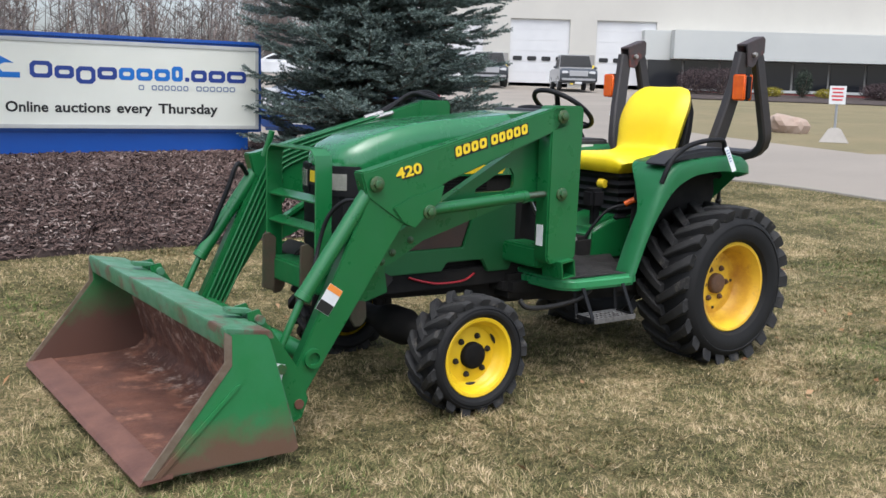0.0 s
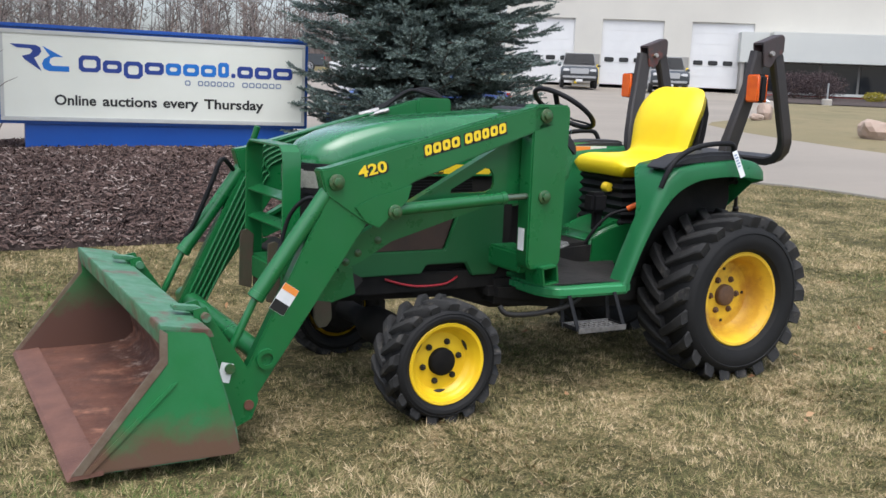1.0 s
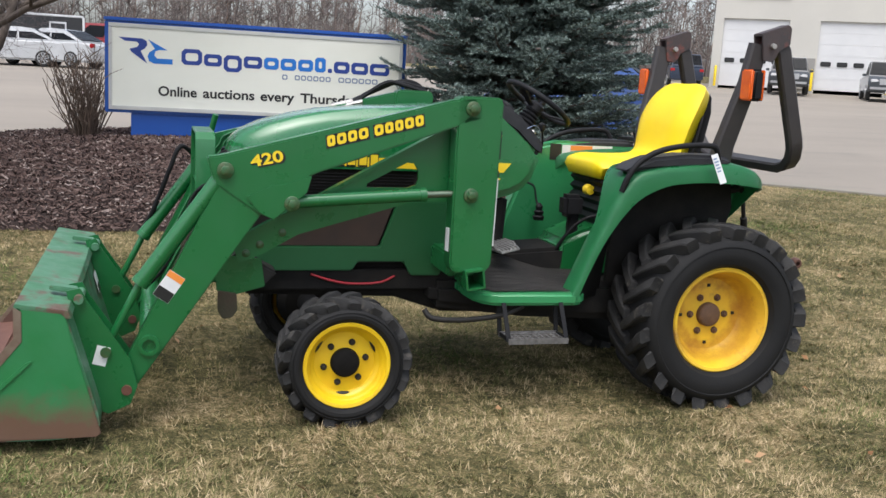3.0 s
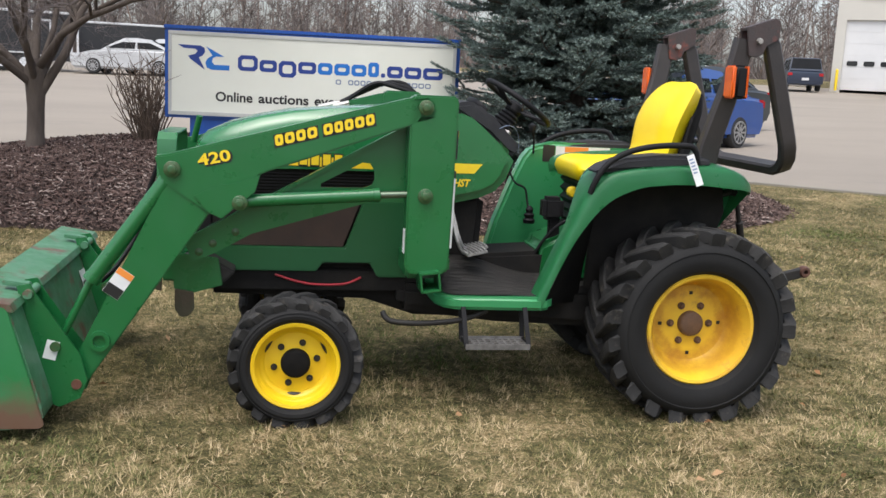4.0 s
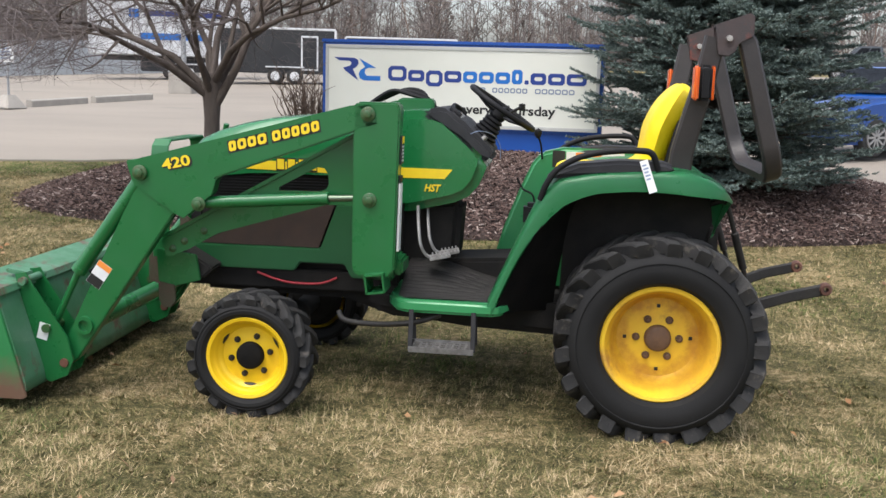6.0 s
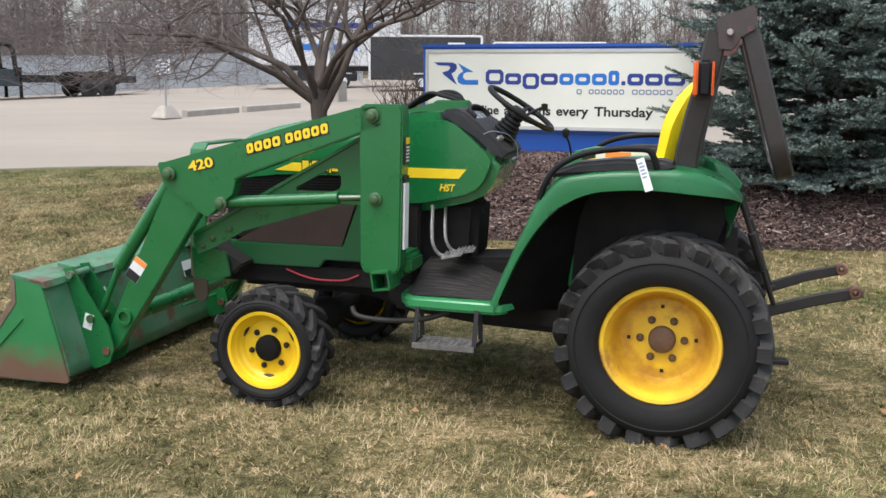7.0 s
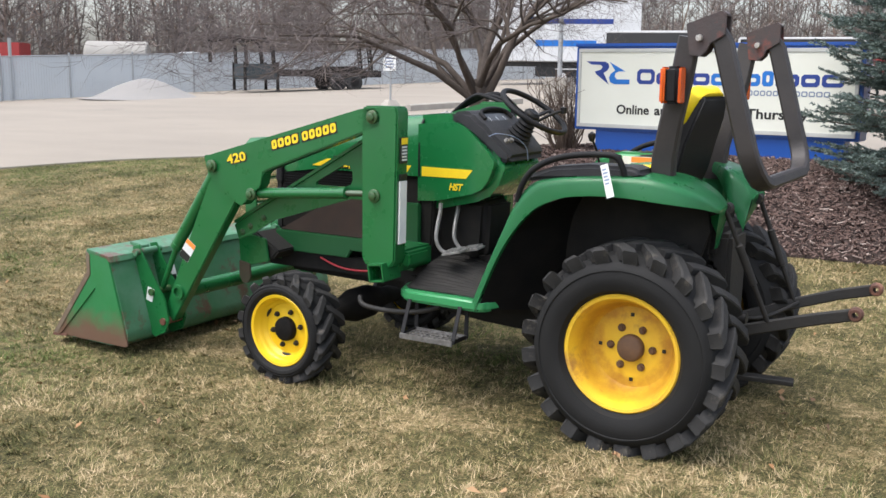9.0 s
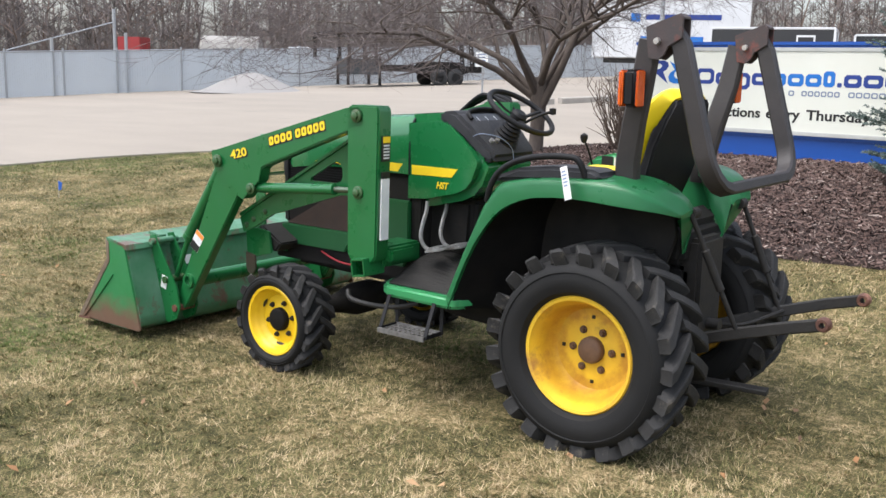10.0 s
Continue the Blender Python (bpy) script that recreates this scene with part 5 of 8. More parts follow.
# liner that closes the wheel well towards the front
bm = fresh()
rows = []
for p, q in zip(curve([(a + 0.004, 0, b) for a, b in FP[:6]], 3), curve([(1.43, 0, 0.47), (1.45, 0, 0.66), (1.48, 0, 0.83), (1.51, 0, 0.98), (1.58, 0, 1.10), (1.70, 0, 1.15)], 3)):
    rows.append([bm.verts.new((p.x + 0.004, 0.035, p.z)), bm.verts.new(((p.x + q.x) / 2 - 0.01, 0.20, (p.z + q.z) / 2 + 0.01)), bm.verts.new((q.x, 0.37, q.z))])
for a, b in zip(rows, rows[1:]):
    for k in range(2):
        bm.faces.new((a[k], a[k + 1], b[k + 1], b[k]))
bmesh.ops.solidify(bm, geom=bm.faces[:], thickness=0.004)
part("wheel_well_liner", bm, MATTE, tractor, "black wheel well liner", 60)
# armrest pads and hand rails
bm = fresh()
prism(bm, [(1.365, 1.155), (1.42, 1.195), (1.52, 1.232), (1.70, 1.252), (1.90, 1.252), (1.955, 1.235), (1.95, 1.20), (1.5, 1.17)], 0.045, 0.222, 0.018, 3)
pair("fender_pad", bm, GREY, label="dark grey plastic fender pad", smooth=60)
bm = fresh()
tube(bm, curve([(1.352, 0.045, 1.06), (1.375, 0.035, 1.13), (1.425, 0.03, 1.205), (1.52, 0.03, 1.262), (1.64, 0.03, 1.292), (1.78, 0.03, 1.302), (1.845, 0.035, 1.288), (1.875, 0.05, 1.215)], 6), 0.0145, 12)
pair("grab_rail", bm, BLACK, label="black fender grab rail")
# paper tag hung on the rail
m = Matrix(((0.94, -0.34, 0, 1.835), (0.0, 0.20, -1, -0.050), (0.34, 0.92, 0.1, 1.118), (0, 0, 0, 1)))
sheet("lot_tag", [(0, 0), (0.036, 0), (0.038, 0.15), (0.002, 0.15)], 0.0015, PAPER, tractor, m, "white paper lot tag")
for k in range(5):
    sheet("tag_line", [(0.007, 0.06 + k * 0.016), (0.026 + 0.004 * (k % 2), 0.06 + k * 0.016), (0.026 + 0.004 * (k % 2), 0.068 + k * 0.016), (0.007, 0.068 + k * 0.016)], 0.0025, GREYINK, tractor, m)

# right-hand console with its label and lever
bm = fresh()
prism(bm, [(1.074, 0.56), (1.131, 0.77), (1.212, 0.988), (1.28, 1.144), (1.33, 1.205), (1.45, 1.235), (1.90, 1.235), (2.05, 1.15), (2.05, 0.7), (1.5, 0.56)], 1.082, 1.20, 0.02, 3)
part("side_console", bm, FENDER, tractor, "green side console with controls")
m = Matrix(((1.17, 0, 0, 1.392), (0, 0.0, -1, 1.0815), (0, 1.05, 0.0, 1.125), (0, 0, 0, 1)))
for o, d, mt in (([(0.0, 0), (0.06, 0), (0.06, 0.09), (0.0, 0.09)], 0.002, BLACKINK), ([(0.065, 0), (0.34, 0), (0.34, 0.085), (0.065, 0.085)], 0.002, PAPER), ([(0.11, 0.055), (0.23, 0.055), (0.23, 0.083), (0.11, 0.083)], 0.003, ORANGE), ([(0.11, 0.01), (0.21, 0.01), (0.21, 0.05), (0.11, 0.05)], 0.003, BLACKINK)):
    sheet("console_label", o, d, mt, tractor, m, "white, orange and black label")
bm = fresh()
tube(bm, curve([(1.335, 1.075, 1.17), (1.325, 1.045, 1.25), (1.308, 1.025, 1.30)]), 0.006, 8)
lathe(bm, [(0.001, -0.030), (0.013, -0.024), (0.022, 0.0), (0.020, 0.016), (0.001, 0.028)], (1.307, 1.023, 1.315), 14, "z")
part("control_lever", bm, BLACK, tractor, "black lever with a knob")
bm = fresh()
tube(bm, curve([(1.20, 1.06, 1.06), (1.235, 1.05, 1.00), (1.29, 1.04, 0.97), (1.305, 1.03, 0.90), (1.31, 0.99, 0.84)]), 0.006, 8)
lathe(bm, [(0.03, 0.0), (0.035, 0.02), (0.024, 0.03), (0.030, 0.05), (0.018, 0.06), (0.022, 0.08), (0.008, 0.10)], (1.31, 0.985, 0.78), 16, "z")
part("range_lever", bm, BLACK, tractor, "bent black lever rod with a ribbed boot")

# seat
SY = YC + 0.035
def seat():
    bm = fresh()
    prof = [(1.445, 1.120), (1.455, 1.165), (1.52, 1.190), (1.66, 1.190), (1.80, 1.198), (1.862, 1.228), (1.880, 1.30), (1.898, 1.40), (1.945, 1.50), (2.005, 1.572), (2.055, 1.605), (2.095, 1.588)]
    back = [(1.455, 1.085), (1.48, 1.075), (1.57, 1.078), (1.71, 1.085), (1.86, 1.095), (1.945, 1.13), (1.985, 1.25), (2.018, 1.37), (2.058, 1.47), (2.088, 1.54), (2.104, 1.565), (2.108, 1.572)]
    wid = [0.19, 0.242, 0.262, 0.265, 0.258, 0.252, 0.262, 0.276, 0.272, 0.240, 0.180, 0.10]
    f, r = curve([(a, 0, b) for a, b in prof], 3), curve([(a, 0, b) for a, b in back], 3)
    w = curve([(a, 0, 0) for a in wid], 3)
    rows = []
    for p, q, ww in zip(f, r, w):
        row = []
        k = 10
        for j in range(k + 1):
            t = -1 + 2 * j / k
            e = 1 - abs(t) ** 5
            dish = 0.018 * (abs(t) ** 2)
            d = (p - q).normalized()
            c = q + (p - q) * (0.45 + 0.55 * e) + d * dish
            row.append((c.x - 0.035, SY + ww.x * math.copysign(abs(t) ** 0.85, t), c.z))
        for j in range(k - 1, 0, -1):
            t = -1 + 2 * j / k
            row.append((q.x - 0.035, SY + ww.x * math.copysign(abs(t) ** 0.85, t), q.z))
        rows.append([bm.verts.new(v) for v in row])
    m_ = len(rows[0])
    for a, b in zip(rows, rows[1:]):
        for k in range(m_):
            bm.faces.new((a[k], a[(k + 1) % m_], b[(k + 1) % m_], b[k]))
    bm.faces.new(rows[0])
    bm.faces.new(rows[-1][::-1])
    return part("seat", bm, VINYL, tractor, "bright yellow vinyl seat", 60)


st = seat()
bm = fresh()
SB = [(1.80, 1.075), (1.925, 1.15), (1.955, 1.28), (1.985, 1.40), (2.025, 1.50), (2.045, 1.55), (2.070, 1.562), (2.080, 1.545), (2.056, 1.45), (2.018, 1.33), (1.985, 1.19), (1.93, 1.06)]
prism(bm, SB, SY - 0.262, SY + 0.262, 0.03, 3)
for v in bm.verts:
    v.co.y = SY + (v.co.y - SY) * (1 - 0.34 * max(0.0, (v.co.z - 1.36) / 0.2) ** 1.6)
part("seat_back_shell", bm, BLACK, tractor, "black plastic seat back", 60)
bm = fresh()
prof = []
for k in range(6):
    prof += [(0.0, 0.78 + k * 0.05), (0.018, 0.805 + k * 0.05)]
rows = []
for off, z in prof + [(0.0, 1.09)]:
    q = [(1.47 - off, SY - 0.19 - off), (1.92 + off, SY - 0.19 - off), (1.92 + off, SY + 0.19 + off), (1.47 - off, SY + 0.19 + off)]
    rows.append([bm.verts.new((a, b, z)) for a, b in q])
for a, b in zip(rows, rows[1:]):
    for k in range(4):
        bm.faces.new((a[k], a[(k + 1) % 4], b[(k + 1) % 4], b[k]))
bm.faces.new(rows[0]); bm.faces.new(rows[-1])
part("seat_bellows", bm, BLACK, tractor, "black ribbed seat suspension boot", 0)
bm = fresh()
lathe(bm, [(0.001, -0.05), (0.025, -0.045), (0.03, -0.02), (0.03, 0.0), (0.02, 0.01), (0.001, 0.01)], (1.44, SY - 0.06, 1.005), 14, "y")
part("seat_knob", bm, DECAL, tractor, "yellow adjuster knob")
bm = fresh()
tube(bm, [(1.43, 0.40, 0.90), (1.47, 0.36, 0.93)], 0.018, 12)
part("orange_grip", bm, AMBER, tractor, "orange lever grip")
bm = fresh()
tube(bm, curve([(1.20, 0.55, 0.60), (1.26, 0.50, 0.75), (1.35, 0.46, 0.86), (1.45, 0.40, 0.90)]), 0.009, 8)
box(bm, 1.26, 1.37, 0.50, 0.60, 0.865, 0.985, 0.02)
box(bm, 1.30, 1.36, 0.53, 0.57, 0.58, 0.90, 0.01)
part("lever_quadrant", bm, BLACK, tractor, "black lever quadrant")

# roll bar, its upper half folded down behind
RS = rect_section(0.075, 0.05, 0.010)


def roll_bar():
    for s, y in ((1, 0.185), (-1, mir(0.200))):
        bm = fresh()
        sweep(bm, [(1.985, y + s * 0.05, 1.125), (1.986, y + s * 0.05, 1.160), (1.995, y + s * 0.03, 1.294), (2.030, y, 1.463), (2.068, y - s * 0.02, 1.62), (2.100, y - s * 0.03, 1.815)], rect_section(0.098, 0.058, 0.010), up=(0, 1, 0), scales=[1.12, 1.12, 1.06, 1.0, 0.96, 0.94])
        post = part("roll_bar_post", bm, ROPS, tractor, "faded black roll bar post", 40)
        yc = y - s * 0.03
        # clevis at the end of the hoop: two cheeks and a web across their upper end
        for yo in (-0.040, 0.031):
            bm = fresh()
            prism(bm, [(2.112, 1.737), (2.160, 1.730), (2.185, 1.752), (2.200, 1.785), (2.262, 1.822), (2.262, 1.905), (2.242, 1.920), (2.092, 1.867)], yc + yo, yc + yo + 0.010, 0.003)
            part("hinge_plate", bm, ROPSRUST, post, "rust-stained hinge plate")
        bm = fresh()
        prism(bm, [(2.094, 1.856), (2.242, 1.910), (2.262, 1.898), (2.262, 1.906), (2.242, 1.921), (2.092, 1.868)], yc - 0.031, yc + 0.031, 0.0)
        part("hinge_web", bm, ROPSRUST, post)
        bm = fresh()
        lathe(bm, [(0.001, -0.064), (0.013, -0.064), (0.016, -0.050), (0.012, -0.045), (0.012, 0.045), (0.016, 0.050), (0.001, 0.062)], (2.155, yc, 1.808), 8)
        part("hinge_bolt", bm, STEEL, post, "bright hinge bolt")
        bm = fresh()
        box(bm, 2.028, 2.092, y - s * 0.09 - 0.044, y - s * 0.09 + 0.044, 1.530, 1.690, 0.016, 3)
        lamp = part("marker_lamp", bm, BLACK, post, "black marker lamp housing")
        for x0, x1, w in ((2.010, 2.031, 0.046), (2.089, 2.099, 0.036)):
            bm = fresh()
            box(bm, x0, x1, y - s * 0.09 - w, y - s * 0.09 + w, 1.533, 1.687, 0.008, 3)
            part("lamp_lens", bm, AMBER, lamp, "amber lens")
        bm = fresh()
        box(bm, 2.040, 2.078, y - s * 0.055 - 0.018, y - s * 0.055 + 0.018, 1.585, 1.635, 0.004)
        part("lamp_bracket", bm, ROPS, lamp)
    ya, yb = 0.155, mir(0.170)
    bend = [(0.0, 1.345, 2.372), (0.008, 1.300, 2.386), (0.035, 1.248, 2.402), (0.085, 1.208, 2.414), (0.15, 1.190, 2.420)]
    near = [(2.205, ya, 1.845), (2.245, ya, 1.790)] + [(x, ya + d, z) for d, z, x in bend]
    far = [(x, yb - d, z) for d, z, x in reversed(bend)] + [(2.245, yb, 1.790), (2.205, yb, 1.845)]
    bm = fresh()
    sweep(bm, near + far, rect_section(0.082, 0.054, 0.010), up=(0, 1, 0))
    part("folded_roll_bar", bm, ROPS, tractor, "faded black folded roll bar hoop", 40)
    bm = fresh()
    box(bm, 1.936, 2.10, 0.28, mir(0.28), 0.72, 0.88, 0.02)
    part("roll_bar_mount", bm, DARK, tractor)
    m = Matrix(((0.22, 0, -0.975, 1.997), (0, -1, 0, 1.135), (0.975, 0, 0.22, 1.407), (0, 0, 0, 1)))
    sheet("post_label", [(0, -0.02), (0.17, -0.02), (0.17, 0.025), (0, 0.025)], 0.003, PAPER, tractor, m, "white label on the post")


roll_bar()

# three-point linkage
for s, y, ye, yl, zt in ((1, 0.47, 0.592, 0.40, 1.060), (-1, 0.96, 1.226, 0.97, 1.050)):
    bm = fresh()
    sweep(bm, [(2.10, y + s * 0.06, 0.40), (2.42, (y + ye) / 2, 0.505), (2.62, ye, 0.555), (2.79, ye, 0.600)], rect_section(0.056, 0.034, 0.006), up=(0, 1, 0))
    lk = part("lower_link", bm, DARK, tractor, "black steel lower link")
    bm = fresh()
    lathe(bm, [(0.014, -0.028), (0.026, -0.028), (0.034, -0.012), (0.034, 0.012), (0.026, 0.028), (0.014, 0.028)], (2.795, ye, 0.602), 16, closed=True)
    part("link_ball", bm, RUST, lk, "rusty ball end")
    bm = fresh()
    sweep(bm, [(2.03, yl + s * 0.06, 0.93), (2.13, yl + s * 0.03, 1.02), (2.235, yl, zt)], rect_section(0.026, 0.06, 0.006), up=(0, 1, 0))
    tube(bm, [(2.24, yl - 0.028, zt), (2.24, yl + 0.028, zt)], 0.026, 14)
    part("lift_arm", bm, DARK, tractor, "dark hydraulic lift arm")
    bm = fresh()
    yb = (y + ye) / 2
    top, low = Vector((2.24, yl - s * 0.03, zt)), Vector((2.43, yb, 0.515))
    sweep(bm, [top.lerp(low, f) for f in (0, 0.30, 0.31, 0.33, 0.62, 0.64, 0.65, 1.0)], ring_section(1, 12), up=(0, 1, 0), scales=[0.012, 0.012, 0.020, 0.019, 0.019, 0.020, 0.012, 0.012])
    part("lift_rod", bm, DARK, tractor, "dark threaded lift rod")
    bm = fresh()
    tube(bm, curve([(2.16, y + s * 0.10, 0.45), (2.32, y + s * 0.07, 0.46), (2.45, yb, 0.515)]), 0.010, 8)
    part("sway_chain", bm, DARK, tractor)
bm = fresh()
sweep(bm, [(2.0, YC, 0.20), (2.52, YC + 0.1, 0.19)], rect_section(0.07, 0.025, 0.004), up=(0, 0, 1))
part("drawbar", bm, DARK, tractor, "dark drawbar")
bm = fresh()
box(bm, 2.12, 2.24, YC - 0.14, YC + 0.14, 0.42, 0.92, 0.02)
tube(bm, [(2.2, YC, 0.5), (2.30, YC, 0.5)], 0.03, 12)
part("rear_housing", bm, DARK, tractor, "dark transmission rear housing")
bm = fresh()
prism(bm, [(2.06, 0.80), (2.18, 0.80), (2.19, 0.98), (2.08, 1.06)], YC - 0.22, YC + 0.20, 0.03)
part("rear_cover", bm, MATTE, tractor, "black rear cover")

# hoses and lines
def hose(name, pts, r, material, label=""):
    bm = fresh()
    tube(bm, curve(pts, 6), r, 8)
    return part(name, bm, material, tractor, label)


for k in range(3):
    o = k * 0.022
    hose("hydraulic_hose", [(0.22 + o, 1.31 - o, 1.39 + 0.3 * o), (0.38 + o, 1.30 - o, 1.47 + o), (0.53, 1.29 - o, 1.53 - o * 0.5), (0.64 + o, 1.27 - o, 1.50 - o), (0.68 + o, 1.24, 1.36)], 0.012, BLACK, "black hydraulic hose")
for k in range(5):
    o = k * 0.026
    hose("steel_line", [(0.20, 1.222, 1.385 - o * 0.6), (-0.40 + o * 0.2, 1.222, 1.215 - o), (-0.50 + o * 0.7, 1.222, 1.13 - o), (-0.57 + o * 0.9, 1.222, 1.01 - o * 0.5), (-0.93 + o * 0.9, 1.222, 0.27 - o * 0.2), (-0.99, 1.20, 0.215), (-1.02, 0.95 - o, 0.21)], 0.0065, GREEN, "green steel hydraulic line")
for k in range(2):
    bm = fresh()
    tube(bm, [(0.12 + 0.05 * k, mir(0.05) - 0.03 * k, 1.372), (0.24 + 0.05 * k, mir(0.06) - 0.03 * k, 1.405)], 0.013, 8)
    part("hose_fitting", bm, STEEL, tractor, "bare steel hose fitting")
hose("hydraulic_hose", [(-0.58, 0.085, 1.03), (-0.63, 0.13, 1.03), (-0.68, 0.20, 0.95), (-0.72, 0.22, 0.80), (-0.80, 0.13, 0.66), (-0.86, 0.08, 0.60)], 0.010, BLACK, "black hydraulic hose")
hose("hydraulic_hose", [(-0.62, 1.26, 1.06), (-0.70, 1.2, 1.12), (-0.76, 1.2, 0.98), (-0.84, 1.25, 0.76), (-0.90, 1.30, 0.64)], 0.013, BLACK, "black hydraulic hose")
hose("red_cable", [(-0.10, 0.40, 0.58), (0.0, 0.39, 0.55), (0.10, 0.385, 0.535), (0.24, 0.385, 0.54), (0.32, 0.40, 0.57)], 0.006, RED, "red battery cable")
hose("wire", [(0.985, 0.425, 1.33), (1.03, 0.44, 1.345), (1.09, 0.52, 1.325), (1.125, 0.58, 1.27), (1.128, 0.60, 1.20)], 0.0022, GREYINK)
bm = fresh()
tube(bm, [(-0.555, mir(0.13), 1.16), (-0.52, mir(0.16), 1.30)], 0.017, 10)
part("level_rod", bm, GREEN, tractor, "green bucket level rod")


# ---- trees ----
def frame_of(d):
    d = Vector(d).normalized()
    s = d.cross(Vector((0, 0, 1)))
    if s.length < 1e-3:
        s = Vector((1, 0, 0))
    s.normalize()
    return d, s, s.cross(d)


BARK = mat("grey_brown_bark", (0.15, 0.120, 0.100), 0.9, var=(0.070, 0.055, 0.047), scale=12, amount=0.8, bump=1.0, bump_scale=40, stretch=(1, 1, 0.3))
TWIG = mat("dark_twig_bark", (0.17, 0.140, 0.135), 0.9, var=(0.11, 0.090, 0.088), scale=5)
STEM = mat("bush_stems", (0.16, 0.115, 0.085), 0.9, var=(0.10, 0.07, 0.055), scale=12)


def grow(rng, start, d, length, r, depth, out, spread, droop, keep=None):
    """One limb as a bent line of points with radii; its children follow."""
    n = (5, 5, 4, 3, 2)[depth]
    pts, rad = [Vector(start)], [r]
    d = Vector(d).normalized()
    for k in range(n):
        d = (d + Vector(rng.normal(0, (0.17, 0.17, 0.2, 0.25, 0.3)[depth], 3)) + Vector((0, 0, (-0.17, -0.07, -0.02, 0.0, 0.0)[depth]))).normalized()
        pts.append(pts[-1] + d * (length / n))
        rad.append(r * (1 - 0.74 * (k + 1) / n))
    if keep and not keep(pts[-1]):
        return
    out.append((depth, pts, rad))
    if depth >= 4:
        return
    kids = (10, 8, 6, 3)[depth]
    for k in range(kids):
        t = rng.uniform(0.25, 1.0) if depth else rng.uniform(0.3, 0.98)
        i = min(int(t * n), n - 1)
        p = pts[i].lerp(pts[i + 1], t * n - i)
        _, s, u = frame_of(pts[i + 1] - pts[i])
        a = rng.uniform(0, 2 * math.pi)
        dd = (pts[i + 1] - pts[i]).normalized() * 0.75 + (s * math.cos(a) + u * math.sin(a) * 0.7) * spread
        grow(rng, p, dd, length * rng.uniform(0.45, 0.72), max(0.0024, rad[i] * 0.54), depth + 1, out, spread, droop, keep)


def bare_tree(x, y, z):
    t = thing("bare_tree", (x, y, z), "bare spreading ornamental tree with many thin grey branches", "tree")
    rng = np.random.default_rng(11)
    bm = fresh()
    tube(bm, [(x, y, z - 0.1), (x, y, z), (x + 0.01, y, z + 0.2), (x + 0.015, y + 0.01, z + 0.45), (x + 0.02, y, z + 0.66), (x + 0.02, y, z + 0.86), (x + 0.02, y, z + 0.98)], 1, 16, scales=[0.15, 0.104, 0.092, 0.090, 0.104, 0.122, 0.06])
    limbs = []

    def clear(p):
        """Twigs that would hang before the sign are pruned away."""
        return not (p.x > x + 0.75 and p.z < z + 1.62 + 0.10 * (p.x - x)) and p.z > z + 0.80

    for k in range(14):
        a = 2 * math.pi * k / 14 + rng.uniform(-0.25, 0.25)
        right = max(0.0, math.cos(a)) + 0.35 * max(0.0, -math.sin(a))
        lift = rng.uniform(0.9, 2.1) + rng.uniform(0.2, 0.7) * right
        grow(rng, (x + 0.03 + 0.05 * math.cos(a), y + 0.05 * math.sin(a), z + rng.uniform(0.62, 0.90)), (math.cos(a), math.sin(a), lift), rng.uniform(2.3, 3.4), rng.uniform(0.034, 0.056), 0, limbs, 0.75, -0.015, clear)
    thin = fresh()
    for depth, pts, rad in limbs:
        tube(bm if depth < 2 else thin, pts, 1, (8, 6, 4, 3, 3)[depth], scales=rad)
    part("trunk", bm, BARK, t, "grey-brown trunk forking low into many limbs", 60)
    part("crown", thin, TWIG, t, "dense bare twigs", 60)


def brush(x, y, z, n, tall, wide, seed, label):
    t = thing("bare_bush", (x, y, z), label, "bush")
    rng = np.random.default_rng(seed)
    bm = fresh()
    for k in range(n):
        a = rng.uniform(0, 2 * math.pi)
        b = rng.uniform(0.05, 1) ** 0.7
        p = [Vector((x + 0.12 * b * math.cos(a), y + 0.12 * b * math.sin(a), z - 0.03))]
        d = Vector((math.cos(a) * b * wide, math.sin(a) * b * wide, tall * rng.uniform(0.7, 1.05)))
        for s in range(1, 5):
            p.append(p[0] + d * (s / 4) + Vector(rng.normal(0, 0.025, 3)))
        tube(bm, p, 1, 4, scales=[0.009, 0.008, 0.006, 0.005, 0.003])
        for s in range(4):
            q = p[rng.integers(1, 5)]
            e = q + Vector((rng.normal(0, 0.1), rng.normal(0, 0.1), rng.uniform(0.06, 0.22)))
            tube(bm, [q, (q + e) / 2 + Vector(rng.normal(0, 0.01, 3)), e], 1, 3, scales=[0.005, 0.004, 0.002])
    part("brushwood", bm, STEM, t, "dry brown stems", 60, "stuff")


NEEDLE = island_mat("blue_spruce_needles", [(0.066, 0.096, 0.082), (0.112, 0.152, 0.134), (0.162, 0.210, 0.192), (0.215, 0.268, 0.250)], 0.65, patch=0.25, patch_scale=3.5)


